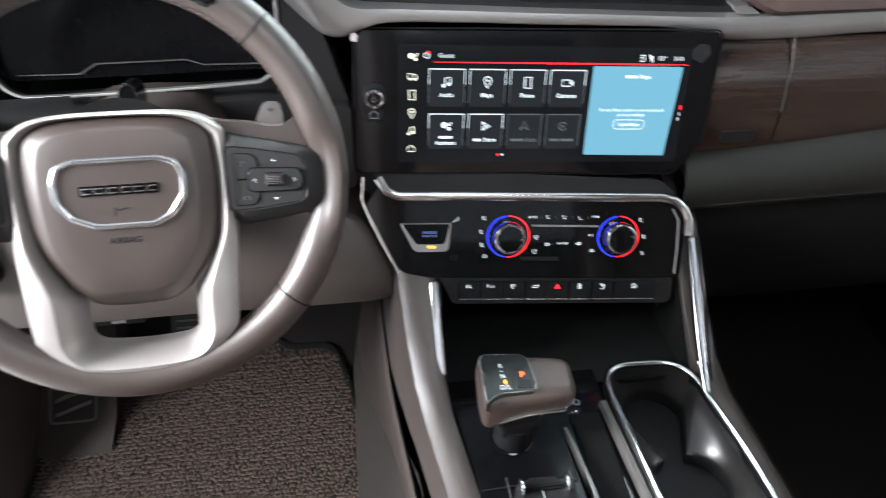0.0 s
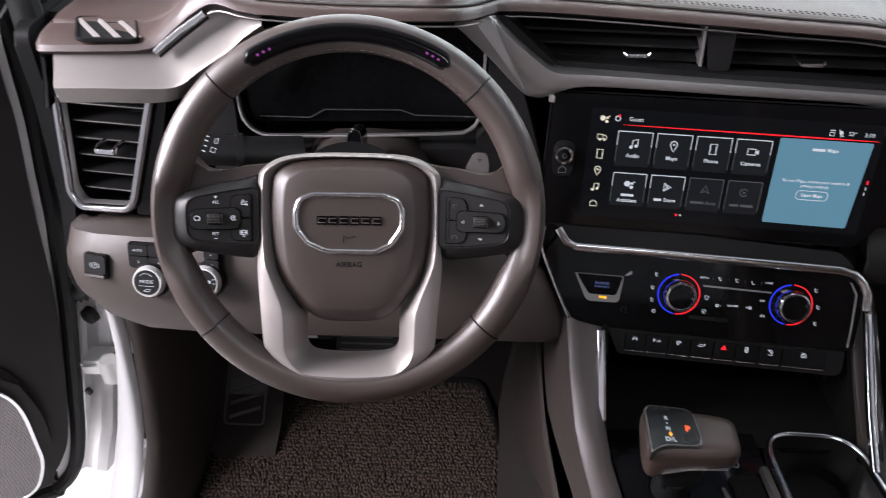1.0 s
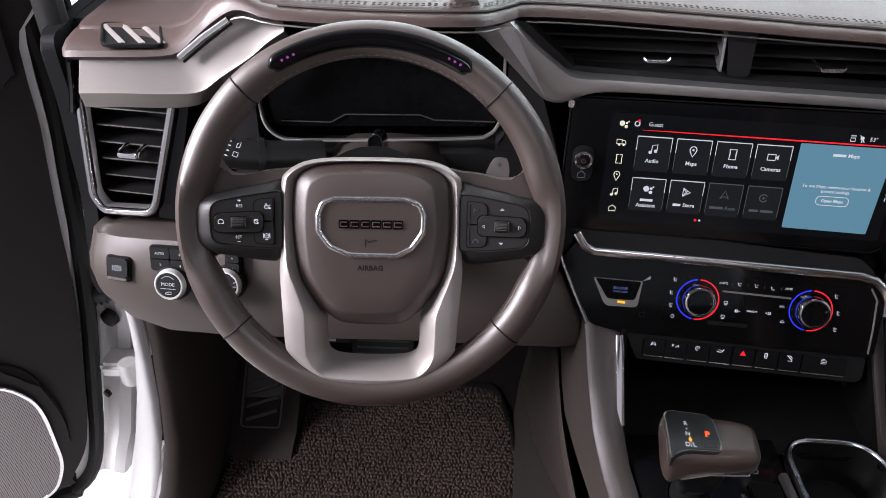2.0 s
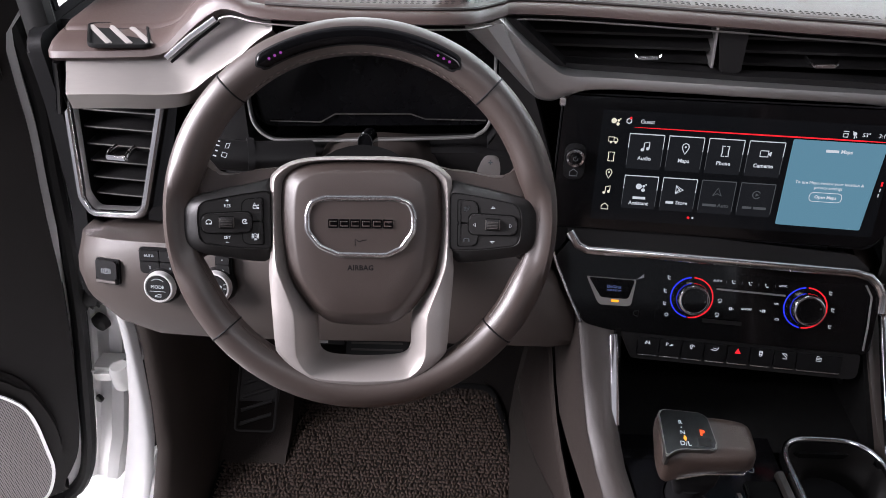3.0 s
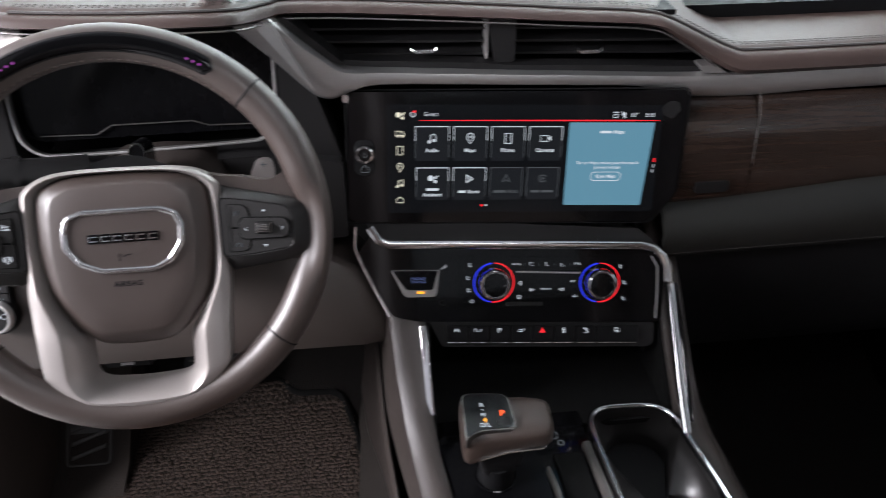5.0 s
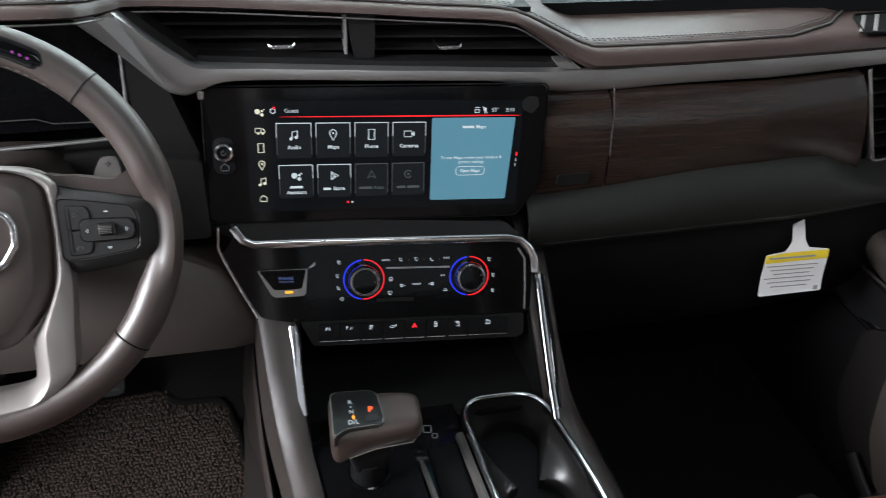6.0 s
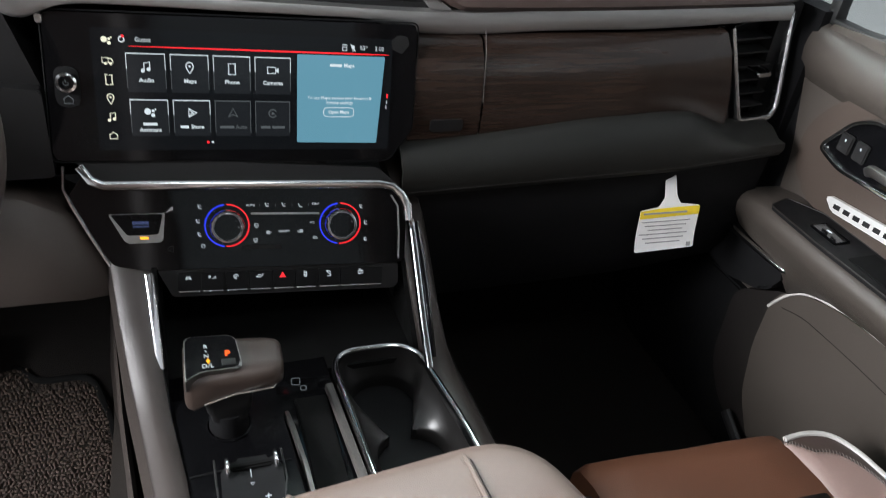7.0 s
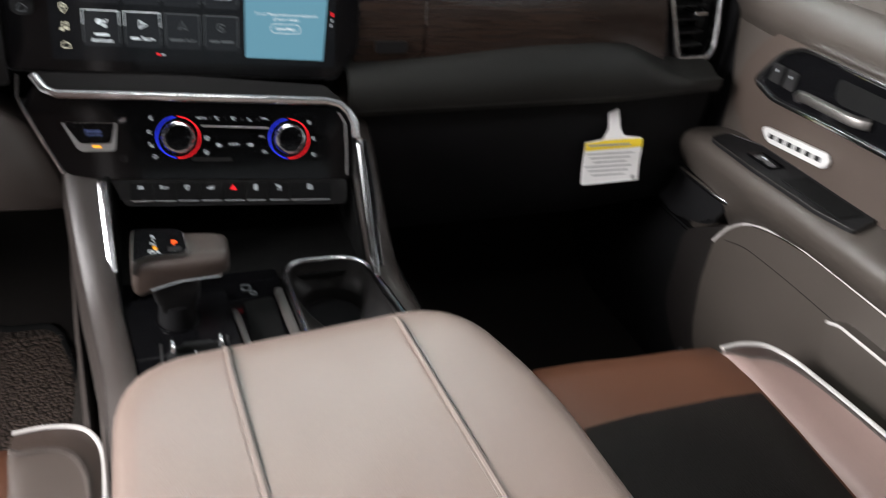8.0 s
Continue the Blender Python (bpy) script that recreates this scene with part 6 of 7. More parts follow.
        part("key_mark", join(stroke([(0.0985, -0.0200), (0.1000, -0.0178), (0.1045, -0.0178), (0.1060, -0.0200)], 0.0015), bar(0.0990, -0.0208, 0.0020, 0.0022), bar(0.1055, -0.0208, 0.0020, 0.0022)), PRINT_DIM, pod, m=shrink(ZK, 0.1022, -0.0195, 0.75))
part("hub_back", lathe([(0.0, -0.10), (0.055, -0.10), (0.062, -0.06), (0.070, -0.035), (0.0, -0.035)], 32), DEEP, wh, m=WH)
PAD = axes((-0.434, 0.715, 0.762), 27)
leaf = part("shift_paddle", plate(rounded(mm((117, 26), (136, 26), (141, 52), (138, 66), (124, 66), (116, 50)), 0.005), 0.005, 0.0015), LIP, wh, "grey shift paddle", m=PAD @ Matrix.Translation((-0.006, -0.006, -0.060)))
part("paddle_mark", join(bar(0.130, 0.059, 0.005, 0.001), bar(0.130, 0.059, 0.001, 0.005)), PRINT_DIM, leaf, m=PAD @ Matrix.Translation((-0.006, -0.006, -0.0598)))

# ---------- steering column ----------
col = thing("steering_column", (-0.44, 0.86, 0.70), "brown column shroud with stalk and black driver camera", "steering column")
rr = []
for y, w, zt, zb in ((0.790, 0.050, 0.708, 0.640), (0.800, 0.064, 0.722, 0.635), (0.845, 0.074, 0.744, 0.640), (0.900, 0.078, 0.740, 0.650), (0.945, 0.080, 0.736, 0.660)):
    rr.append([(-0.444 + x * w, y, z) for x, z in ((-1.0, zb + 0.03), (-0.99, zt - 0.035), (-0.86, zt - 0.014), (-0.55, zt - 0.002), (0.0, zt), (0.55, zt - 0.002), (0.86, zt - 0.014), (0.99, zt - 0.035), (1.0, zb + 0.03), (0.6, zb), (-0.6, zb))])
part("shroud", loft(rr), BROWN_TRIM, col, "dark brown plastic shroud", 60)
cam_out = rounded([(-0.0125, -0.016), (0.0125, -0.016), (0.0118, 0.008), (0.0065, 0.0155), (-0.0065, 0.0155), (-0.0118, 0.008)], 0.005)
cam_out = [(0.74 * x, y) for x, y in cam_out]
part("driver_camera", plate(cam_out, 0.035, 0.004, 3), PIANO, col, "glossy black camera housing", m=axes((-0.447, 0.846, 0.769), 18))
part("camera_rim", sweep([(x * 0.93, y * 0.93, 0.0008) for x, y in cam_out], oval(0.0006, 0.0005, 6), closed=True), DARK, col, m=axes((-0.447, 0.846, 0.769), 18))
stalk = part("stalk", sweep([(-0.52, 0.90, 0.728), (-0.575, 0.878, 0.738), (-0.605, 0.868, 0.744), (-0.640, 0.860, 0.752)], [(0.019 * math.cos(q), 0.013 * math.sin(q)) for q in [2 * math.pi * k / 14 for k in range(14)]], up=(0, -0.5, 0.8)), DARK, col, "black wiper and turn stalk")
ST = axes((-0.607, 0.857, 0.7515), 40, -14, -10)
part("stalk_print", join(*[bar(x, y, w, 0.0014) for x, y, w in ((-0.014, 0.010, 0.004), (-0.007, 0.010, 0.003), (-0.014, 0.005, 0.002), (-0.007, 0.005, 0.005), (-0.014, -0.001, 0.004), (-0.006, -0.001, 0.003), (-0.014, -0.007, 0.002), (-0.006, -0.007, 0.004))], stroke([(0.003, 0.010), (0.007, 0.012), (0.007, 0.006), (0.003, 0.005)], 0.0008, True), stroke(rect(0.002, -0.005, 0.008, 0.0), 0.0008, True)), PRINT, stalk, m=ST @ Matrix.Translation((0, 0, 0.0150)))
part("stalk_ring", sweep([(-0.584, 0.875, 0.7395), (-0.591, 0.8725, 0.7410)], [(0.0230 * math.cos(q), 0.0138 * math.sin(q)) for q in [2 * math.pi * k / 14 for k in range(14)]], up=(0, -0.5, 0.8)), DARK, stalk)

part("lower_shroud", box(-0.515, 0.875, 0.53, -0.375, 1.05, 0.652, 0.02), DEEP, col, "dark lower shroud")

# ---------- instrument cluster ----------
ic = thing("instrument_cluster", (-0.45, 0.96, 0.73), "dark unlit instrument cluster with a satin outline", "instrument cluster")
CL = axes((-0.450, 0.955, 0.795), 16)
part("glass", plate(rounded(mm((-150, 80), (150, 80), (156, 20), (150, -30), (135, -48), (-135, -52), (-150, -38), (-156, 20)), 0.012), 0.01, 0.001), INKY, ic, "dark glossy cluster glass", m=CL)
part("outline", sweep([tuple(v) for v in smooth([(x / 1000, y / 1000, 0.018) for x, y in ((-152, 70), (-150, 10), (-148, -30), (-142, -50), (-126, -63), (-100, -66), (0, -64), (105, -60), (126, -56), (138, -44), (143, -18), (146, 70))], 4)], rounded([(-0.002, -0.006), (0.002, -0.006), (0.0015, 0.002), (-0.0015, 0.002)], 0.0008, 2)), SATIN_DARK, ic, "satin outline", m=CL)
part("inner_line", sweep([(x / 1000, y / 1000, 0.003) for x, y in ((-128, -45), (-66, -46), (-48, -36), (44, -35), (62, -41), (135, -42))], oval(0.0009, 0.0009, 6)), SATIN, ic, m=CL)
part("hood_side", join(front(rounded([(-0.648, 0.875), (-0.600, 0.885), (-0.603, 0.735), (-0.580, 0.722), (-0.645, 0.70)], 0.006), 0.928, 0.1, 0.06, 0.004), front(rounded([(-0.300, 0.885), (-0.262, 0.80), (-0.232, 0.70), (-0.320, 0.715), (-0.302, 0.745)], 0.006), 0.932, 0.1, 0.06, 0.004), front(rounded([(-0.62, 0.738), (-0.575, 0.722), (-0.33, 0.728), (-0.235, 0.715), (-0.235, 0.62), (-0.66, 0.62)], 0.004), 0.925, 0.2, 0.05, 0.003)), DARK, ic, "dark cluster housing")
part("hood_roof", sheet([[(x, 0.932, 0.879), (x, 0.95, 0.881), (x, 1.0, 0.881)] for x in (-0.60, -0.45, -0.312)], 0.004), DARK, ic)

# ---------- switches beside the wheel ----------
ls = thing("knob_panel", (-0.68, 0.83, 0.56), "silver-rimmed drive mode and light knobs with small keys", "switch panel")
KB = axes((-0.7165, 0.838, 0.574), 22, -4)


def rotary(m, name):
    k = part(name, lathe([(0.0, 0.0), (0.0215, 0.0), (0.0210, 0.008), (0.0192, 0.016), (0.0185, 0.0175), (0.0168, 0.0178), (0.0162, 0.0165), (0.0, 0.0165)], 40), BRIGHT, ls, "silver-rimmed rotary knob", m=m)
    part("knob_skirt", lathe([(0.0215, 0.0), (0.0232, 0.0), (0.0230, 0.006), (0.0214, 0.010)], 40), DARK, k, m=m)
    part("knob_face", lathe([(0.0, 0.0166), (0.0160, 0.0166), (0.0152, 0.0180), (0.0, 0.0184)], 32), DARK, k, m=m)
    return k


k1 = rotary(KB, "mode_knob")
part("knob_word", letters("MODE", 0.0062, 0, 0.0015), PRINT, k1, m=KB @ Matrix.Translation((0, 0, 0.0185)))
part("knob_mark", join(stroke([(-0.010, -0.004), (0.010, -0.004)], 0.0006), stroke([(-0.004, -0.010), (0.001, -0.008), (0.004, -0.008), (0.004, -0.011), (-0.004, -0.011)], 0.0008, True), stroke([(-0.008, 0.009), (-0.003, 0.012), (0.003, 0.012), (0.008, 0.009)], 0.0007)), PRINT, k1, m=KB @ Matrix.Translation((0, 0, 0.0185)))
K2 = axes((-0.644, 0.836, 0.578), 22, -4)
k2 = rotary(K2, "light_knob")
part("knob_mark", join(dot(0.008, 0.002, 0.0022), stroke([(0.012, 0.005), (0.016, 0.006)], 0.0008), stroke([(0.012, 0.0), (0.016, 0.0)], 0.0008), letters("AUTO", 0.0055, -0.004, -0.006)), PRINT, k2, m=K2 @ Matrix.Translation((0, 0, 0.0185)))
KE = axes((-0.690, 0.8455, 0.606), 18, -4)
for x0, x1, y0, y1, w in ((-0.053, -0.0280, -0.0015, 0.012, "AUTO"), (-0.053, -0.0280, -0.017, -0.003, "2"), (-0.027, -0.0016, -0.0015, 0.012, "4"), (-0.027, -0.0016, -0.017, -0.003, "4"), (0.046, 0.063, 0.0, 0.011, "="), (0.046, 0.063, -0.014, -0.001, "o")):
    kk = part("key", plate(rect(x0, y0, x1, y1, 0.0015), 0.006, 0.0008, z=0.004), DARK, ls, m=KE)
    part("key_word", letters(w, 0.0046, (x0 + x1) / 2, (y0 + y1) / 2), PRINT, kk, m=KE @ Matrix.Translation((0, 0, 0.0042)))
part("key_base", plate(rect(-0.055, -0.019, 0.0005, 0.014, 0.003), 0.006, 0.001, z=0.001), DEEP, ls, m=KE)
part("key_base", plate(rect(0.044, -0.016, 0.065, 0.013, 0.003), 0.006, 0.001, z=0.001), DEEP, ls, m=KE)
pb = thing("parking_brake_switch", (-0.782, 0.84, 0.58), "black parking brake switch with a silver lip", "switch")
PB = axes((-0.790, 0.846, 0.586), 22, -10)
part("surround", plate(rect(-0.0170, -0.016, 0.0170, 0.017, 0.004), 0.006, 0.001, z=0.001), DEEP, pb, m=PB)
part("key", plate(rect(-0.0148, -0.010, 0.0148, 0.0155, 0.003), 0.008, 0.002, z=0.004), DARK, pb, m=PB)
part("lip", box(-0.0145, -0.0140, -0.002, 0.0145, -0.0105, 0.006, 0.001), SATIN, pb, "silver lip", m=PB)
part("mark", join(stroke([(0.0038 * math.cos(a * 0.7), 0.002 + 0.0038 * math.sin(a * 0.7)) for a in range(9)], 0.0007, True), letters("P", 0.0052, 0, 0.002), stroke([(-0.0056, -0.001), (-0.0064, 0.002), (-0.0056, 0.005)], 0.0007), stroke([(0.0056, -0.001), (0.0064, 0.002), (0.0056, 0.005)], 0.0007)), PRINT, pb, m=PB @ Matrix.Translation((0, 0, 0.0042)))

# ---------- floor mat, pedals, kick panels ----------
mat_outline = rounded([(-0.805, 0.30), (-0.235, 0.30), (-0.238, 0.96), (-0.262, 1.11), (-0.285, 1.185), (-0.305, 1.20), (-0.385, 1.202), (-0.412, 1.230), (-0.46, 1.250), (-0.688, 1.250), (-0.690, 1.062), (-0.698, 1.047), (-0.800, 1.044)], 0.02, 4)
mat_ob = thing("floor_mat", (-0.5, 0.8, 0.0), "dark brown looped-pile floor mat with a bound edge", "floor mat")
def drape(bm):
    for v in bm.verts:
        if v.co.y > 1.16:
            v.co.z += (v.co.y - 1.16) * 0.55
    return bm


bm = plate(mat_outline, 0.008, 0.002)
bmesh.ops.bisect_plane(bm, geom=bm.verts[:] + bm.edges[:] + bm.faces[:], plane_co=(0, 1.16, 0), plane_no=(0, 1, 0))
part("mat_top", drape(bm), PILE, mat_ob, "looped pile", m=Matrix.Translation((0, 0, 0.0)))
part("binding", drape(sweep([(x, y, -0.001) for x, y in mat_outline], oval(0.006, 0.0045, 8), closed=True)), PIT, mat_ob, "black bound edge")
# loops of the pile as real tufts on the visible part
tv, tf = [], []
rnd = random.Random(4)
for j in range(68):
    for i in range(84):
        x = -0.80 + i * 0.0066 + (0.0033 if j % 2 else 0) + rnd.uniform(-0.0016, 0.0016)
        y = 0.66 + j * 0.0084 + rnd.uniform(-0.0020, 0.0020)
        if x > -0.247 or (x < -0.684 and y > 1.032) or (x > -0.264 and y > 1.05) or (x > -0.280 and y > 1.15) or (x > -0.395 and y > 1.185) or y > 1.235:
            continue
        z = max(0.0, (y - 1.16) * 0.55)
        a = (0.65 if (i + j // 2) % 2 else -0.65) + rnd.uniform(-0.9, 0.9)
        r, h = rnd.uniform(0.0026, 0.0037), rnd.uniform(0.0022, 0.0050)
        k = len(tv)
        for level, grow in ((-0.0008, 1.0), (h * 0.65, 0.78)):
            for q in range(6):
                u, v = 0.80 * r * grow * math.cos(q * math.pi / 3), 1.45 * r * grow * math.sin(q * math.pi / 3)
                tv.append((x + u * math.cos(a) - v * math.sin(a), y + u * math.sin(a) + v * math.cos(a), z + level))
        tv.append((x + rnd.uniform(-0.0010, 0.0010), y + rnd.uniform(-0.0010, 0.0010), z + h))
        for q in range(6):
            n = (q + 1) % 6
            tf += [(k + q, k + n, k + 6 + n, k + 6 + q), (k + 6 + q, k + 6 + n, k + 12)]
me = bpy.data.meshes.new("pile_surface")
me.from_pydata(tv, [], tf)
TUFT = surface("pile_yarn", (0.060, 0.045, 0.0375), 0.95, bump=0.6, depth=0.001, grain=1500, vary=0.35, spec=0.15, broad=120)
tuft = place("pile_surface", me, TUFT, mat_ob, "short looped yarn pile", 80)
tuft["kind"] = "stuff"

fr_ = thing("foot_rest", (-0.745, 1.1, 0.02), "ribbed rubber foot rest pad on the carpet", "foot rest")
FR = Matrix.Translation((-0.755, 1.125, 0.062)) @ pose(0, 0, 0, 40, 0, 0)
part("carpet_hump", join(loft([[(x, 0.98, -0.012), (x, 1.02, 0.008), (x, 1.07, 0.018), (x, 1.18, 0.105), (x, 1.26, 0.16), (x, 1.36, 0.17), (x, 1.36, -0.02)] for x in (-0.85, -0.70, -0.682)])), CARPET, fr_, "carpeted rise", 50)
part("pad", plate(rect(-0.043, -0.075, 0.043, 0.085, 0.012), 0.012, 0.003, z=0.0), RUBBER_GREY, fr_, "ribbed rubber pad", m=FR)
part("pad_rim", sweep([(x, y, 0.001) for x, y in rect(-0.039, -0.071, 0.039, 0.081, 0.010)], oval(0.003, 0.003, 6), closed=True), RUBBER_GREY, fr_, m=FR)
for i in range(6):
    y = -0.058 + i * 0.026
    part("rib", loft([[(-0.030, y - 0.004, 0.0), (-0.030, y + 0.004, 0.0), (-0.030, y + 0.003, 0.004), (-0.030, y - 0.003, 0.004)], [(0.030, y + 0.016, 0.0), (0.030, y + 0.024, 0.0), (0.030, y + 0.023, 0.004), (0.030, y + 0.017, 0.004)]]), RUBBER_GREY, fr_, m=FR)


def pedal(name, label, x, y, z, w, h, tilt, ribs, across):
    p = thing(name, (x, y, z - h / 2), label, "pedal")
    M = axes((x, y, z), tilt)
    part("pad", plate(rect(-w / 2, -h / 2, w / 2, h / 2, 0.012), 0.014, 0.003), RUBBER, p, m=M)
    for i in range(ribs):
        t = (i + 0.5) / ribs - 0.5
        if across:
            part("rib", box(-w * 0.42, t * h * 0.86 - 0.002, 0, w * 0.42, t * h * 0.86 + 0.002, 0.003, 0.0008), RUBBER_GREY, p, m=M)
        else:
            part("rib", box(t * w * 0.8 - 0.0018, -h * 0.42, 0, t * w * 0.8 + 0.0018, h * 0.42, 0.003, 0.0008), RUBBER_GREY, p, m=M)
    part("lever", sweep([M @ Vector((0, h * 0.2, -0.012)), (x, y + 0.09, z + 0.12), (x, y + 0.16, z + 0.34)], rounded([(-0.010, -0.006), (0.010, -0.006), (0.010, 0.006), (-0.010, 0.006)], 0.003, 2), up=(0, -1, 0.4)), DEEP, p)


pedal("brake_pedal", "wide black rubber brake pedal", -0.525, 1.205, 0.105, 0.125, 0.062, 40, 4, True)
pedal("accelerator_pedal", "narrow ribbed black accelerator pedal", -0.362, 1.272, 0.052, 0.044, 0.108, 42, 5, False)
hb = thing("hood_release", (-0.53, 0.87, 0.47), "small black release lever under the knee bolster", "lever")
part("lever", box(-0.561, 0.850, 0.461, -0.496, 0.885, 0.481, 0.005), DEEP, hb)
part("mark", bar(0, 0, 0.016, 0.004), INK, hb, "white printed mark", m=axes((-0.529, 0.8495, 0.471), 10))

kick = thing("kick_panel", (-0.84, 1.0, 0.0), "dark moulded plastic kick panel beside the footwell", "trim panel")
rr = []
for z, y0, x0 in ((0.56, 1.02, -0.868), (0.46, 1.015, -0.868), (0.40, 1.010, -0.868), (0.30, 0.998, -0.868), (0.20, 0.972, -0.868), (0.12, 0.94, -0.866), (0.07, 0.88, -0.864), (0.035, 0.76, -0.862), (0.02, 0.55, -0.862), (0.02, -0.35, -0.862)):
    rr.append([(x0 - 0.006, y0 - 0.004, z), (x0 + 0.006, y0 - 0.004, z), (x0 + 0.016, y0 + 0.006, z - 0.003), (x0 + 0.030, y0 + 0.06, z - 0.006), (x0 + 0.045, y0 + 0.16, z - 0.02), (x0 + 0.050, y0 + 0.40, z - 0.04)])
part("panel", sheet(rr, 0.004), KICK, kick, "brown-black plastic panel", 60)
part("panel_seam", sweep([(-0.853, 0.87, 0.062), (-0.836, 0.92, 0.060), (-0.82, 1.03, 0.050)], oval(0.0012, 0.0012, 6)), DEEP, kick)
part("sill", box(-0.885, -0.36, -0.02, -0.845, 0.72, 0.022, 0.008), KICK, kick, "sill trim")

# ---------- body of the truck beside the driver ----------
body = thing("body_pillar", (-0.92, 1.0, -0.3), "white painted door opening of the truck", "car body")
rr = []
for z, y, w in ((0.50, 1.005, 0.012), (0.42, 1.003, 0.012), (0.35, 0.998, 0.016), (0.28, 0.988, 0.022), (0.20, 0.970, 0.032), (0.14, 0.948, 0.040), (0.09, 0.905, 0.046), (0.04, 0.83, 0.05), (0.00, 0.72, 0.05), (-0.02, 0.5, 0.05), (-0.02, -0.35, 0.05)):
    dz = 0.0 if z > 0.12 else (0.12 - z) * 0.4
    rr.append([(-0.878, y, z), (-0.884, y - 0.010, z - dz * 0.1), (-0.892, y - 0.012, z - dz * 0.3), (-0.895 - w * 0.3, y - 0.006, z - dz * 0.5), (-0.890 - w, y + 0.012, z - dz), (-0.892 - w, y + 0.060, z - dz - 0.02)])
part("opening_flange", sheet(rr, 0.004), PAINT, body, "white painted flange", 60)
part("jamb_seal", sweep([(-0.880, 1.03, 0.96), (-0.874, 1.012, 0.80), (-0.874, 1.0, 0.66), (-0.880, 1.0, 0.54)], oval(0.020, 0.016, 10), up=(0, 1, 0)), RUBBER, body, "black rubber jamb seal")
rr = []
for x, z in ((-0.905, 0.70), (-0.912, 0.50), (-0.918, 0.40), (-0.932, 0.313), (-0.952, 0.234), (-0.971, 0.155), (-0.992, 0.08), (-1.012, 0.008), (-1.035, -0.05), (-1.061, -0.125)):
    rr.append([(x + 0.002, 1.075, z), (x, 1.060, z), (x - 0.003, 1.055, z), (x - 0.022, 1.056, z), (x - 0.026, 1.060, z), (x - 0.050, 1.064, z), (x - 0.056, 1.058, z), (x - 0.085, 1.066, z), (x - 0.14, 1.12, z)])
part("hinge_pillar", sheet(rr, 0.004), PAINT, body, "white hinge pillar", 40)
part("pillar_cover", sheet([[(-0.870, 1.06, z), (-0.90, 1.075, z), (-0.95, 1.09, z), (-1.02, 1.14, z)] for z in (0.70, 0.80, 0.98)], 0.006), DEEP, body, "black pillar cover")
part("pillar_gap", loft([[(-0.975, y, 0.180), (-1.030, y, 0.0), (-1.009, y, -0.075), (-0.950, y, -0.03), (-0.920, y, 0.05), (-0.920, y, 0.20)] for y in (1.0760, 1.0800)]), PIT, body, "dark gap behind the flange")
part("sill_step", loft([[(-0.88, y, -0.03), (-0.97, y, -0.06), (-1.02, y, -0.14), (-1.02, y, -0.30), (-0.88, y, -0.30)] for y in (-0.4, 0.4, 0.80, 0.98, 1.10)]), PAINT, body, "white sill")
for z, hx, hy in ((0.225, 0.0, 0.0), (0.668, 0.035, 0.062)):
    h = part("door_hinge", box(-0.990 + hx, 1.000 + hy, z - 0.012, -0.930 + hx * 0.3, 1.052 + hy, z + 0.020, 0.008), GREYMETAL, body, "grey painted door hinge")
    part("hinge_pin", lathe([(0.0, -0.022), (0.015, -0.022), (0.018, -0.018), (0.018, 0.020), (0.014, 0.026), (0.0, 0.026)], 20), GREYMETAL, h, m=Matrix.Translation((-0.934 + hx, 1.004 + hy, z + 0.004)))
part("bolt", lathe([(0.0, 0.0), (0.008, 0.0), (0.008, 0.007), (0.005, 0.008), (0.0, 0.008)], 6), RUBBER_GREY, body, m=axes((-1.026, 1.054, 0.119), 0, -20))
part("fender", box(-1.08, 1.14, -0.32, -0.93, 1.60, 0.80, 0.02), PAINT, body, "white front fender")
part("cable_boot", sweep([(-0.900, 1.050, 0.405), (-0.925, 1.040, 0.397), (-0.950, 1.035, 0.387), (-0.985, 1.045, 0.372)], [(0.020 * math.cos(q), 0.020 * math.sin(q)) for q in [2 * math.pi * k / 12 for k in range(12)]]), RUBBER, body, "ribbed rubber cable boot")
for i in range(7):
    t = i / 6
    part("boot_rib", lathe([(0.019, -0.004), (0.0245, 0.0), (0.019, 0.004)], 16), RUBBER, body, m=Matrix.Translation((-0.902 - 0.075 * t, 1.049 - 0.035 * t + 0.028 * t * t, 0.405 - 0.030 * t)) @ pose(0, 0, 0, 0, 90, 30))
part("grommet", lathe([(0.0, 0.0), (0.016, 0.0), (0.015, 0.012), (0.008, 0.016), (0.0, 0.016)], 18), RUBBER, body, m=axes((-0.962, 1.050, 0.318), 0, -20))

# ---------- open driver's door ----------
door = thing("door_1", (-0.955, 1.03, -0.1), "open white truck door with brown trim and a speaker", "car door", group="doors of the truck", kind="structure")
a = radians(62)
DR = Matrix(((-math.sin(a), 0, math.cos(a), -0.955), (-math.cos(a), 0, -math.sin(a), 1.03), (0, 1, 0, 0), (0, 0, 0, 1)))
edge = [(-0.030, 0.95), (-0.036, 0.86), (-0.038, 0.78), (-0.036, 0.72), (-0.021, 0.62), (-0.006, 0.50), (0.020, 0.35), (0.057, 0.18), (0.082, 0.07), (0.110, -0.01), (0.150, -0.05), (0.22, -0.06), (0.95, -0.06), (1.10, 0.2), (1.15, 0.95)]
edge = [tuple(v)[:2] for v in smooth([(x, y, 0) for x, y in edge], 3, True)]
part("shell", plate([(0.018 + x * 0.985, y * 0.985 + 0.004) for x, y in edge], 0.06, 0.004, z=-0.012), PAINT, door, "white painted door shell", m=DR)
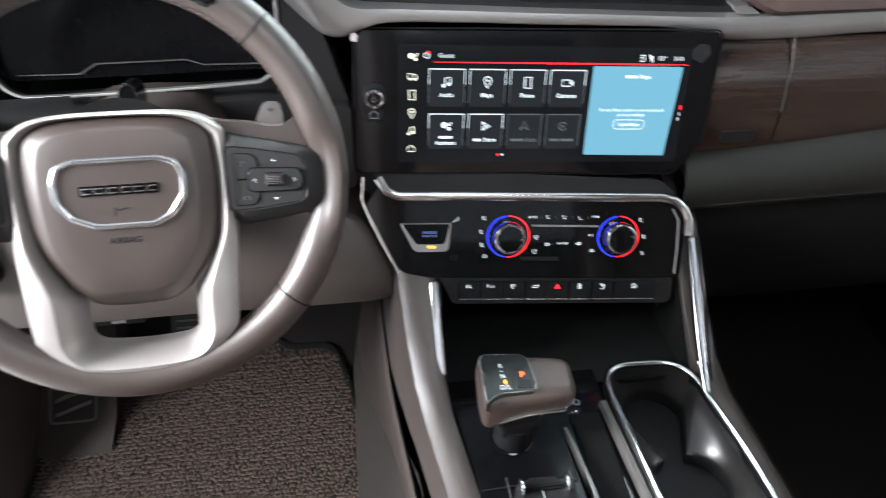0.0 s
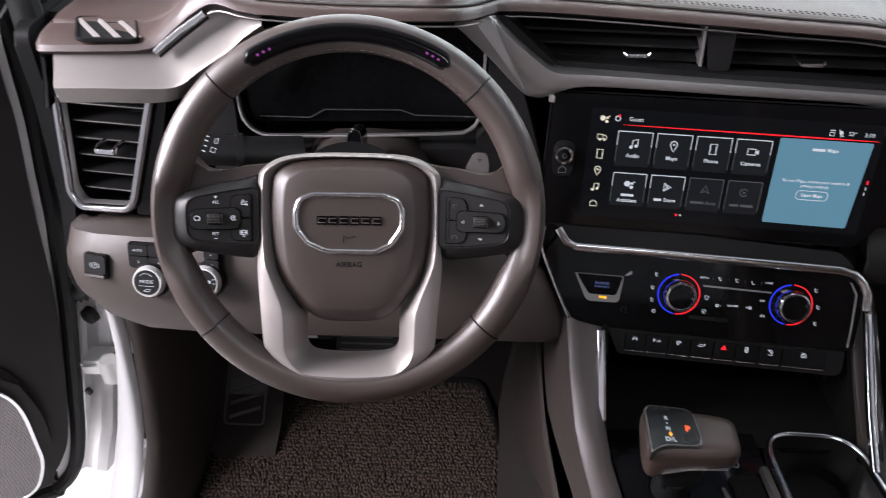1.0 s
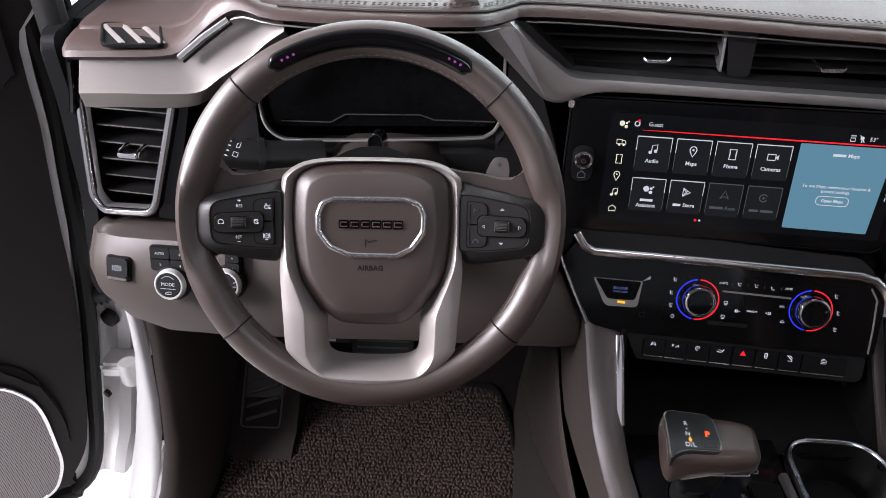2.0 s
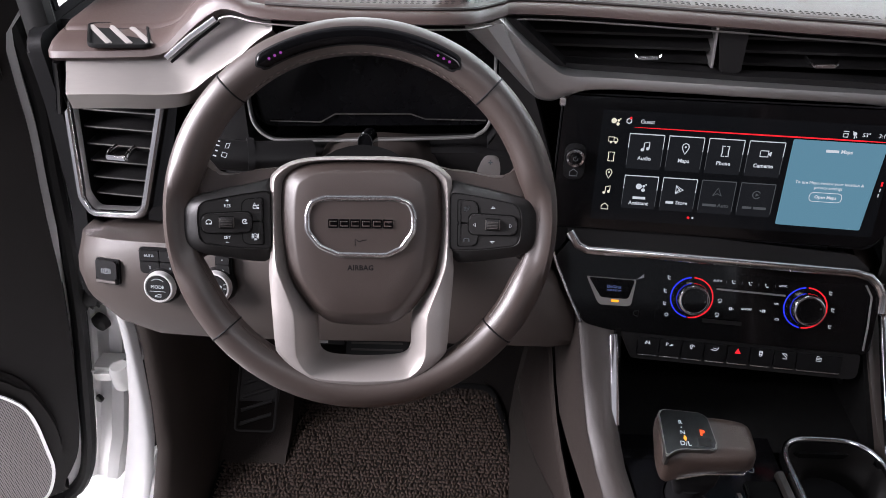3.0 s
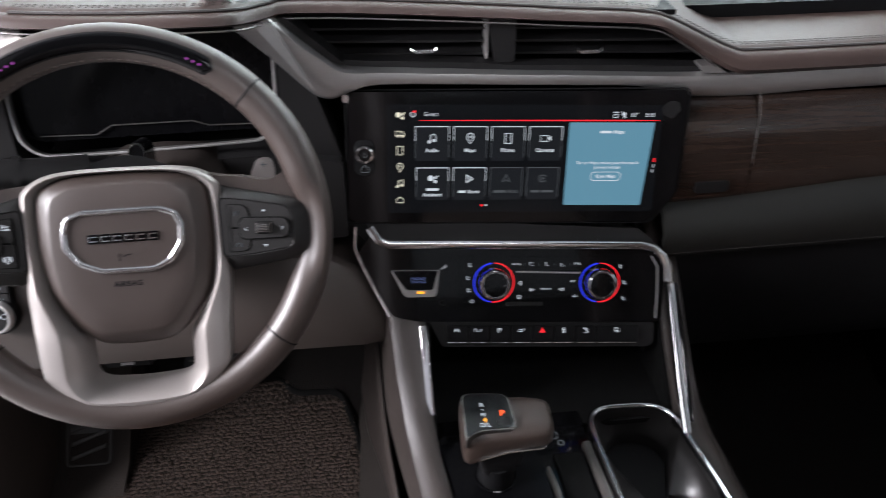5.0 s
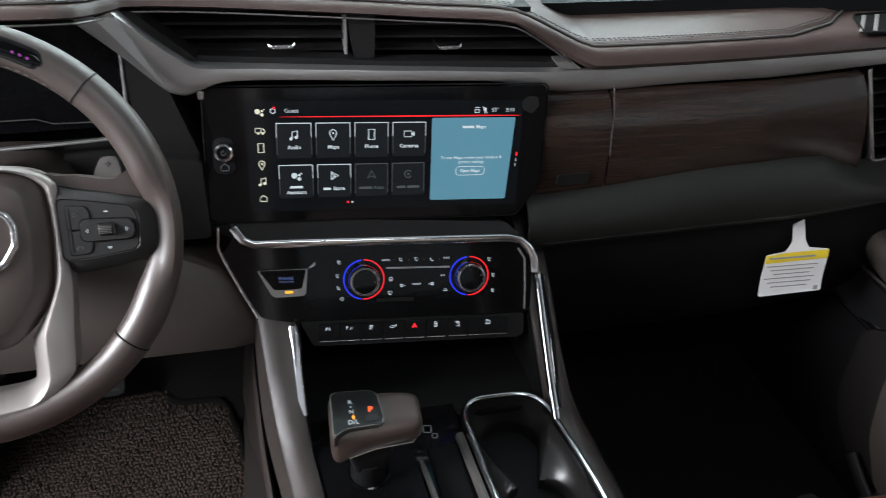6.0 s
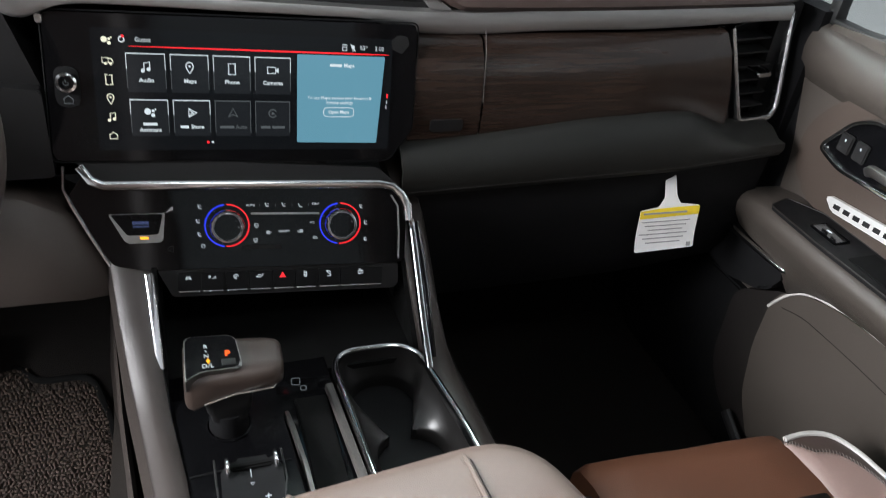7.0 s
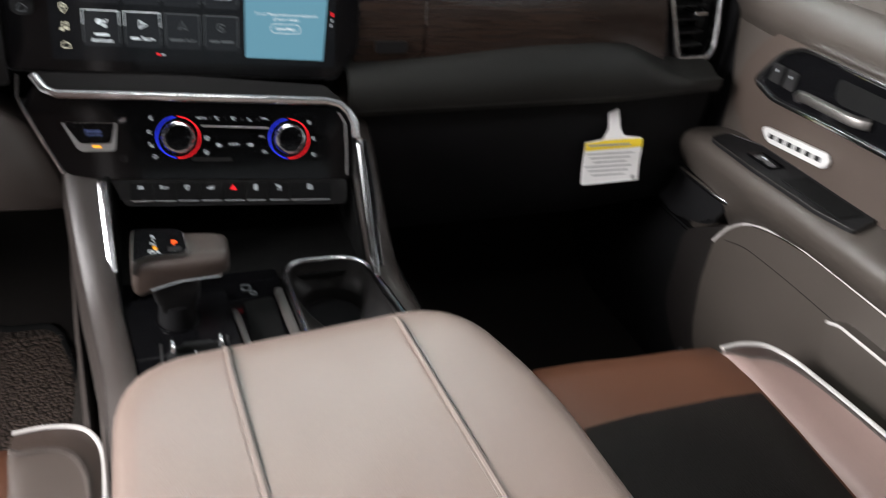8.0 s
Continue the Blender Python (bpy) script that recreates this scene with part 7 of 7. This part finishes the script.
part("weather_seal", sweep([(x + 0.008, y, -0.004) for x, y in edge], [(0.013 * math.cos(q), 0.014 * math.sin(q)) for q in [2 * math.pi * k / 10 for k in range(10)]], closed=True), RUBBER, door, "black rubber door seal", m=DR)
trim = [(-0.020, 0.95), (-0.014, 0.834), (-0.008, 0.762), (-0.003, 0.692), (0.009, 0.608), (0.019, 0.531), (0.029, 0.443), (0.047, 0.335), (0.073, 0.205), (0.100, 0.10), (0.123, 0.05), (0.160, 0.005), (0.22, -0.02), (0.95, -0.02), (1.08, 0.2), (1.12, 0.95)]
trim = [tuple(v)[:2] for v in smooth([(x, y, 0) for x, y in trim], 3, True)]
part("white_edge", plate([(x - 0.010 * ramp(y, 0.40, 0.52) + 0.004 * (1 - ramp(y, 0.40, 0.52)), y) for x, y in trim], 0.02, 0.003, z=0.012), PAINT, door, m=DR)
part("trim_panel", plate(trim, 0.03, 0.012, 4, z=0.022), UMBER_DARK, door, "brown moulded trim panel", m=DR)
part("upper_panel", plate(rounded([(-0.006, 0.96), (0.002, 0.7625), (0.10, 0.7625), (0.60, 0.760), (1.05, 0.76), (1.05, 0.96)], 0.02), 0.02, 0.008, 3, z=0.034), DARK, door, "dark upper trim", m=DR)
part("pocket", plate(rounded([(0.140, 0.30), (0.22, 0.34), (0.80, 0.34), (0.9, 0.0), (0.22, -0.03), (0.135, 0.06), (0.115, 0.17)], 0.06), 0.02, 0.010, 3, z=0.036), UMBER_DARK, door, "dark lower trim", m=DR)
grille = rounded([(0.143, 0.19), (0.147, 0.235), (0.178, 0.283), (0.26, 0.31), (0.36, 0.28), (0.38, 0.14), (0.34, 0.02), (0.26, -0.012), (0.180, 0.005), (0.149, 0.07)], 0.03, 5)
spk = part("speaker_cover", plate(grille, 0.006, 0.002, z=0.041), MESH, door, "perforated silver speaker cover", m=DR)
part("speaker_ring", sweep([(x, y, 0.040) for x, y in grille], rounded([(-0.004, -0.003), (0.004, -0.003), (0.003, 0.003), (-0.003, 0.003)], 0.001, 2), closed=True), CHROME, spk, "chrome speaker ring", m=DR)
mir = thing("side_mirror", (-1.02, 1.05, 0.80), "dark door mirror mount behind the windshield pillar", "mirror")
part("sail", plate(rounded([(-0.10, 0.95), (-0.02, 0.98), (-0.03, 0.72), (-0.06, 0.68)], 0.02), 0.03, 0.01, z=-0.02), DEEP, mir, m=DR)

# ---------- passenger door ----------
pd = thing("door_2", (0.86, 0.4, 0.0), "closed brown-trimmed passenger door with chrome switch frame", "car door", group="doors of the truck", kind="structure")
PX = Matrix(((0, 0, -1, 0.862), (-1, 0, 0, 0), (0, 1, 0, 0), (0, 0, 0, 1)))   # local x: towards the rear; y: up; z: into the cab


def pdp(*pts):
    return [(-y, z) for y, z in pts]


part("inner_panel", plate(rounded(pdp((0.957, 0.775), (0.957, 0.70), (0.918, 0.57), (0.905, 0.44), (0.905, 0.10), (0.86, 0.02), (-0.45, 0.02), (-0.45, 0.80), (0.60, 0.80)), 0.02), 0.04, 0.006), DOORSKIN, pd, "brown moulded panel", m=PX)
rr = []
for y, z, d in ((0.962, 0.764, 0.0), (0.940, 0.758, 0.006), (0.85, 0.754, 0.012), (0.60, 0.757, 0.016), (0.20, 0.76, 0.016), (-0.45, 0.76, 0.016)):
    rr.append([(0.90, y, z + 0.012), (0.872 - d, y, z + 0.012), (0.858 - d, y, z + 0.005), (0.849 - d, y, z - 0.014), (0.846 - d, y, z - 0.03), (0.850 - d, y, z - 0.05), (0.862, y, z - 0.075)])
part("belt_roll", sheet(rr, 0.005), DOORSKIN, pd, "umber leather belt roll", 70)
insert = [tuple(v)[:2] for v in smooth([(-y, z, 0) for y, z in ((0.892, 0.635), (0.895, 0.575), (0.860, 0.530), (0.78, 0.514), (0.50, 0.513), (0.20, 0.515), (0.20, 0.70), (0.60, 0.712), (0.76, 0.710), (0.845, 0.692))], 5, True)]
part("upper_insert", plate(insert, 0.02, 0.005, 3, z=0.012), RUSSET, pd, "reddish brown leather insert", 85, m=PX)
rr = []
for y, zt, zb, d, foot in ((0.965, 0.458, 0.434, 0.050, 0), (0.945, 0.482, 0.432, 0.068, 0), (0.915, 0.500, 0.432, 0.080, 0), (0.87, 0.510, 0.432, 0.089, 0), (0.805, 0.513, 0.432, 0.093, 0), (0.775, 0.513, 0.431, 0.094, 0.378), (0.745, 0.513, 0.433, 0.095, 0.404), (0.70, 0.513, 0.435, 0.096, 0.420), (0.60, 0.513, 0.438, 0.096, 0.431), (0.45, 0.512, 0.440, 0.096, 0.428), (0.10, 0.51, 0.44, 0.096, 0.42), (-0.3, 0.51, 0.44, 0.09, 0.42)):
    x = 0.862 - d
    low = [(x + 0.022, y, zb + 0.008), (x + 0.028, y, zb - 0.002), (x + 0.042, y, zb - 0.014), (0.866, y, zb - 0.030)]
    if foot:
        z1 = zt - 0.055
        low = [(x + 0.016, y, z1), (x + 0.030, y, z1 + (foot - z1) * 0.45), (0.8195, y, foot + 0.002), (0.850, y, foot - 0.006)]
    rr.append([(0.866, y, zt + 0.002), (x + 0.034, y, zt + 0.003), (x + 0.012, y, zt), (x + 0.003, y, zt - 0.007), (x, y, zt - 0.020), (x + 0.006, y, zt - 0.038)] + low)
part("door_armrest", sheet(rr, 0.005), DOORSKIN, pd, "umber leather door armrest", 60)
tray = rounded([(0.776, 0.838), (0.820, 0.852), (0.850, 0.80), (0.852, 0.56), (0.79, 0.54), (0.776, 0.60), (0.772, 0.73)], 0.008)
part("pull_tray", plate(tray, 0.006, 0.001, z=0.520), DEEP, pd, "black tray in the door armrest")
part("tray_rim", sweep([(x, y, 0.520) for x, y in tray], oval(0.0015, 0.0015, 6), closed=True), UMBER_DARK, pd)
part("tray_well", box(0.788, 0.57, 0.512, 0.844, 0.69, 0.5215, 0.003), PIT, pd)
part("tray_switch", box(0.796, 0.720, 0.517, 0.828, 0.775, 0.5235, 0.002), PIANO, pd)
part("tray_mark", bar(0, 0, 0.004, 0.008), PRINT, pd, m=Matrix.Translation((0.812, 0.750, 0.5236)))
part("chrome_blade", sweep([(0.789, 0.928, 0.430), (0.790, 0.87, 0.429), (0.793, 0.81, 0.428), (0.797, 0.785, 0.427), (0.806, 0.770, 0.428)], rounded([(-0.005, -0.003), (0.005, -0.003), (0.004, 0.003), (-0.003, 0.004)], 0.001, 2)), CHROME, pd, "chrome blade")
part("blade_base", plate(rounded(pdp((0.95, 0.432), (0.775, 0.424), (0.805, 0.365), (0.90, 0.335), (0.98, 0.36)), 0.02), 0.05, 0.006, z=0.060), DEEP, pd, "dark filler under the blade", m=PX)
part("front_cover", plate(rounded(pdp((0.885, 0.31), (0.83, 0.345), (0.785, 0.378), (0.70, 0.385), (0.70, 0.07), (0.81, 0.075), (0.875, 0.15)), 0.040, 8), 0.05, 0.014, 6, z=0.034), UMBER_DARK, pd, "dark plastic cover at the door's front edge", 85, m=PX)
part("lower_panel", plate(rounded(pdp((0.800, 0.345), (0.785, 0.378), (0.745, 0.402), (0.69, 0.419), (0.60, 0.428), (0.25, 0.416), (0.25, 0.06), (0.72, 0.075), (0.775, 0.15), (0.798, 0.25)), 0.028, 8), 0.05, 0.016, 6, z=0.040), DOOR_LOW, pd, "brown lower door panel", 85, m=PX)
pipe = [tuple(v) for v in smooth([(-y, z, 0.0415) for y, z in ((0.800, 0.336), (0.788, 0.358), (0.772, 0.382), (0.745, 0.404), (0.70, 0.420), (0.60, 0.431), (0.25, 0.42))], 4)]
part("lower_piping", sweep(pipe, oval(0.0026, 0.0022, 6), up=(0, 0, 1)), PIPING, pd, "pale piping", m=PX)
part("stitching", stitches([(x, z + 0.009, 0.0440) for x, z, h in pipe[8:]], 0.004, 0.002, 0.0006, (0, 0, 1)), THREAD_DARK, pd, m=PX)
part("panel_crease", sweep([tuple(v) for v in smooth([(-y, z, 0.0402) for y, z in ((0.775, 0.352), (0.735, 0.364), (0.695, 0.367), (0.62, 0.368), (0.53, 0.366))], 3)], oval(0.0008, 0.0005, 6), up=(0, 0, 1)), UMBER_DARK, pd, m=PX)
pocket = rounded(pdp((0.490, 0.28), (0.512, 0.325), (0.530, 0.370), (0.505, 0.381), (0.25, 0.381), (0.25, 0.03), (0.47, 0.03), (0.478, 0.15)), 0.012, 4)
part("map_pocket", plate(pocket, 0.03, 0.006, 4, z=0.062), DOOR_LOW, pd, "map pocket", 85, m=PX)
part("pocket_piping", sweep([(-0.526, 0.372, 0.0610), (-0.505, 0.3805, 0.0615), (-0.40, 0.3815, 0.0615), (-0.26, 0.3815, 0.0615)], oval(0.0026, 0.0022, 6), up=(0, 0, 1)), PIPING, pd, "pale piping", m=PX)
part("pocket_lip", sweep([(-0.78, 0.10, 0.050), (-0.72, 0.075, 0.058), (-0.64, 0.05, 0.060)], oval(0.012, 0.008, 10), up=(0, 0, 1)), DARK, pd, m=PX)
SWF = PX @ Matrix.Translation((0, 0, 0.024))
frame_pts = rounded(pdp((0.848, 0.616), (0.808, 0.674), (0.775, 0.692), (0.55, 0.694), (0.52, 0.66), (0.54, 0.612), (0.66, 0.609), (0.80, 0.602)), 0.014)
swp = part("switch_panel", plate(frame_pts, 0.02, 0.003), PIANO, pd, "glossy switch panel", m=SWF)
part("switch_frame", sweep([(x, y, 0.001) for x, y in frame_pts], rounded([(-0.0045, -0.004), (0.0045, -0.004), (0.003, 0.005), (-0.003, 0.005)], 0.001, 2), closed=True), CHROME, swp, "chrome frame", m=SWF)
for x in (-0.808, -0.778):
    k = part("window_switch", box(x - 0.012, 0.626, 0.0, x + 0.012, 0.656, 0.005, 0.002), DARK, swp, m=SWF)
    part("switch_mark", bar(x, 0.646, 0.0025, 0.004), PRINT, k, m=SWF @ Matrix.Translation((0, 0, 0.0052)))
part("handle_cup", plate(rounded(pdp((0.70, 0.676), (0.58, 0.678), (0.56, 0.650), (0.69, 0.642)), 0.012), 0.004, 0.001, z=0.0015), PIT, swp, m=SWF)
part("door_pull", sweep([tuple(v) for v in smooth([(-0.755, 0.622, 0.002), (-0.742, 0.630, 0.010), (-0.70, 0.634, 0.016), (-0.64, 0.636, 0.016), (-0.620, 0.638, 0.004)], 3)], rounded([(-0.009, -0.004), (0.009, -0.004), (0.006, 0.005), (-0.006, 0.005)], 0.002, 2), up=(0, 0, 1)), SATIN, swp, "satin door handle", m=SWF)
BD = PX @ Matrix.Translation((0, 0, 0.022))
badge = part("badge_plate", plate(rounded(pdp((0.803, 0.550), (0.796, 0.556), (0.672, 0.569), (0.662, 0.560), (0.664, 0.550), (0.672, 0.545), (0.784, 0.535)), 0.003), 0.006, 0.002), BRIGHT, pd, "bright emblem plate", m=BD)
for i in range(6):
    x = -0.7775 + i * 0.0190
    y = 0.5465 + i * 0.0018
    part("emblem_bar", plate([(x - 0.0060, y - 0.0042), (x + 0.0060, y - 0.0030), (x + 0.0060, y + 0.0045), (x - 0.0060, y + 0.0033)], 0.001, 0.0003, z=0.0012), DARK, badge, "dark emblem bar", m=BD)
part("dark_gap", join(box(0.852, 0.952, 0.20, 0.90, 1.30, 0.79), box(0.868, 0.86, 0.05, 0.905, 0.951, 0.765)), DEEP, pd)
part("window_frame", join(sweep([(0.876, 1.16, 0.78), (0.870, 1.05, 0.85), (0.85, 0.86, 1.12), (0.82, 0.55, 1.46), (0.81, -0.40, 1.50)], rounded([(-0.026, -0.016), (0.026, -0.016), (0.026, 0.016), (-0.026, 0.016)], 0.008, 3)), sweep([(0.880, 1.05, 0.772), (0.880, 0.5, 0.772), (0.880, -0.4, 0.775)], rounded([(-0.012, -0.012), (0.012, -0.012), (0.012, 0.010), (-0.012, 0.010)], 0.004, 2))), RUBBER, pd, "black window frame")
part("quarter_pillar", sweep([(0.880, 0.955, 0.775), (0.872, 0.945, 0.90), (0.855, 0.93, 1.05)], rounded([(-0.012, -0.010), (0.012, -0.010), (0.012, 0.010), (-0.012, 0.010)], 0.004, 2), up=(0, 1, 0)), RUBBER, pd)
pane = part("pane", loft([[(0.888, 1.10, 0.775), (0.892, 1.10, 0.775), (0.892, -0.4, 0.775), (0.888, -0.4, 0.775)], [(0.815, 0.58, 1.48), (0.819, 0.58, 1.48), (0.819, -0.4, 1.5), (0.815, -0.4, 1.5)]]), GLASS, pd, "clear door glass")
pane.visible_shadow = False


# ---------- seats ----------
def seat(x, y_front, label):
    s = thing("car_seat", (x, 0.2, 0.0), label, "car seat", group="front seats")
    rr = []
    for dy, zt in ((-0.002, 0.240), (0.006, 0.285), (0.004, 0.312), (-0.006, 0.328), (-0.030, 0.337), (-0.07, 0.340), (-0.15, 0.337), (-0.30, 0.325), (-0.56, 0.310)):
        y = y_front + dy + (0.030 * max(0.0, 1 + dy / 0.10) if x > 0 else 0.0)
        rr.append([(x - 0.160, y + 0.004, 0.18), (x - 0.158, y + 0.010, zt - 0.008), (x - 0.140, y + 0.012, zt + 0.001), (x - 0.07, y + 0.008, zt + 0.003), (x, y + 0.002, zt + 0.002), (x + 0.07, y, zt + 0.001), (x + 0.135, y - 0.003, zt - 0.002), (x + 0.148, y - 0.006, zt - 0.008), (x + 0.150, y - 0.01, 0.18)])
    part("cushion", loft(rr), COGNAC, s, "cognac leather cushion", 60)
    rr = [[(x + a, y_front + b, c + h + 0.0015 * (abs(a) < 0.11)) for a, h in ((-0.142, -0.004), (-0.136, 0.002), (-0.07, 0.0055), (0.0, 0.0045), (0.07, 0.0035), (0.130, -0.0005), (0.136, -0.006))] for b, c in ((-0.084, 0.336), (-0.088, 0.3405), (-0.16, 0.3385), (-0.30, 0.327), (-0.54, 0.313))]
    # perforated insert; its near-black colour also carries shade over the cushion
    part("insert", sheet(rr, 0.003), PERFORATED, s, "perforated leather insert, near black for the shade on the cushion", 60)
    part("insert_seam", sweep([(x + a, y_front - 0.082, 0.3400 - 0.004 * (a / 0.13) ** 2) for a in (-0.14, -0.06, 0.0, 0.06, 0.134)], oval(0.0014, 0.0010, 6)), THREAD_DARK, s)
    for sd in (-1, 1):
        low = 0.0 if (x > 0) == (sd > 0) or x < 0 else -0.025
        outer = smooth([(x + sd * a, y_front + b, 0.334 + c + low) for a, b, c in ((0.137, 0.000, 0.004), (0.172, 0.001, 0.004), (0.206, -0.010, 0.004), (0.224, -0.040, 0.004), (0.229, -0.085, 0.006), (0.229, -0.16, 0.012), (0.225, -0.30, 0.022), (0.220, -0.56, 0.030))], 4)
        n, tip = len(outer), (0.004 if x > 0 else 0.055)
        b = []
        for i, o in enumerate(outer):
            u = i / (n - 1)
            q = Vector((x + sd * (0.136 + 0.008 * u), y_front - tip - (0.56 - tip) * u ** 1.25, 0.332 + low))
            r = lambda t, h: tuple(o.lerp(q, t) + Vector((0, 0, h)))
            w = (o - q).length
            t1 = min(0.50, 0.038 / max(w, 0.02))
            k = min(1.0, w / 0.07)
            b.append([(o.x + sd * 0.004, o.y + (0.004 if i < 10 else 0), 0.20), (o.x + sd * 0.003, o.y + (0.003 if i < 10 else 0), o.z - 0.012), tuple(o), r(t1 * 0.5, 0.006 * k), r(t1, 0.009 * k), r(t1 + 0.02, 0.0085 * k), r(0.5 + t1 * 0.5, 0.013 * k), r(0.88, 0.006 * k), tuple(q), (q.x, q.y, 0.25)])
        # the driver's bolster and band take darker leathers, standing in for shade
        bol = part("bolster", sheet([p[4:] for p in b], 0.002), TAN if x > 0 else RUSSET, s, "tan leather side bolster, in a shade-darkened tone on the driver's seat", 70)
        part("bolster_band", sheet([p[:5] for p in b], 0.002), LEATHER if x > 0 else HEAD_LEATHER, bol, "grey-brown bolster band, in a shade-darkened tone on the driver's seat")
        if low == 0.0:
            part("piping", sweep([(o.x, o.y, o.z + 0.002) for o in outer], oval(0.0042, 0.0036, 8) if x > 0 else oval(0.0031, 0.0028, 8)), PIPING, bol, "pale piping")
        part("stitching", stitches([(p[4][0], p[4][1], p[4][2] + 0.001) for p in b], 0.004, 0.0025, 0.0006), THREAD_DARK if x > 0 else THREAD_RIM, bol)
        cross = []
        for p, q in zip(b[:-1], b[1:]):
            for u in (0.0, 0.5):
                a, d = Vector(p[4]).lerp(Vector(q[4]), u), Vector(p[6]).lerp(Vector(q[6]), u)
                v = (d - a).normalized() * 0.0045
                cross.append(sweep([a - v + Vector((0, 0, 0.0012)), a + Vector((0, 0, 0.0022)), a + v + Vector((0, 0, 0.0012))], oval(0.0007, 0.0006, 5)))
        part("seam_stitching", join(*cross), THREAD_RIM, bol)["kind"] = "stuff"
    rr = []
    for z, w, yb, d in ((0.30, 0.20, y_front - 0.53, 0.10), (0.36, 0.225, y_front - 0.535, 0.13), (0.55, 0.24, y_front - 0.565, 0.14), (0.80, 0.235, y_front - 0.61, 0.13), (0.98, 0.20, y_front - 0.65, 0.11), (1.05, 0.16, y_front - 0.67, 0.08), (1.065, 0.12, y_front - 0.68, 0.05)):
        rr.append([(x + a, yb + b, z) for a, b in rounded([(-w, 0.03), (-w * 0.72, 0.03), (-w * 0.60, 0.0), (w * 0.60, 0.0), (w * 0.72, 0.03), (w, 0.03), (w * 0.95, -d), (-w * 0.95, -d)], 0.02, 3)])
    part("backrest", loft(rr), LEATHER, s, "umber leather backrest", 60)
    rr = []
    for z, w, d in ((1.075, 0.10, 0.03), (1.09, 0.125, 0.045), (1.17, 0.135, 0.055), (1.24, 0.12, 0.045), (1.255, 0.09, 0.025)):
        rr.append([(x + a, y_front - 0.735 + b, z) for a, b in rounded([(-w, d), (w, d), (w, -d), (-w, -d)], 0.03, 4)])
    part("headrest", loft(rr), LEATHER, s, "", 60)
    for a in (-0.05, 0.05):
        part("headrest_post", sweep([(x + a, y_front - 0.735, 1.03), (x + a, y_front - 0.735, 1.10)], oval(0.006, 0.006, 8), up=(0, 1, 0)), CHROME, s)
    part("base", box(x - 0.20, y_front - 0.50, 0.03, x + 0.20, y_front - 0.04, 0.20, 0.02), DEEP, s)
    return s


seat(0.500, 0.542, "cognac and tan leather passenger seat with pale piping")
seat(-0.396, 0.608, "cognac and tan leather driver's seat with pale piping, bolsters coloured darker for shade")
sr = thing("seat_rail", (0.66, 0.60, 0.0), "grey plastic seat rail cover on the floor", "seat rail")
part("cover", sweep([(0.70, 0.50, 0.13), (0.70, 0.62, 0.10), (0.70, 0.73, 0.05)], rounded([(-0.02, -0.03), (0.02, -0.03), (0.018, 0.02), (-0.018, 0.02)], 0.008, 3)), PLASTIC, sr)

# ---------- paper tag hung from the glovebox ----------
tag = thing("paper_tag", (0.62, 0.87, 0.43), "white and yellow paper tag hung on the glovebox", "paper tag")
TG = axes((0.612, 0.868, 0.4755), 3, -2, 2)
TG = TG @ Matrix.Translation((0, 0, 0.0))
sheet_pts = rounded(mm((-50, -40), (-46, -41), (54, -38), (51, 36), (18, 40), (11, 52), (9, 84), (-9, 83), (-10, 50), (-20, 36), (-51, 32)), 0.003, 3)


def curl(bm):
    for v in bm.verts:
        v.co.z += (0.008 * (v.co.y / 0.05) ** 2 if v.co.y < 0 else -0.022 * (max(0.0, v.co.y - 0.025) / 0.06) ** 1.3) + 0.003 * (v.co.x / 0.05)
    return bm


def fine(bm):
    bmesh.ops.triangulate(bm, faces=bm.faces[:])
    bmesh.ops.subdivide_edges(bm, edges=[e for e in bm.edges if e.calc_length() > 0.012], cuts=3, use_grid_fill=True)
    return bm


part("paper", curl(fine(plate(sheet_pts, 0.0006))), PAPER, tag, "white card", 60, m=TG)
part("header", curl(fine(plate(mm((-50.5, 18), (51.2, 21), (51, 35), (18, 35), (-20, 34), (-51, 31)), 0.0002, z=0.0006))), YELLOW, tag, "yellow printed header", 60, m=TG)
part("print_bar", join(*[curl(bar(-0.004 + (i % 3) * 0.001, 0.012 - i * 0.0075, 0.084 - (i % 3) * 0.012, 0.0018)) for i in range(6)], curl(bar(0.044, -0.032, 0.007, 0.007)), curl(bar(-0.008, 0.027, 0.075, 0.003))), INK, tag, "lines of unreadable print", m=TG @ Matrix.Translation((0, 0, 0.0008)))
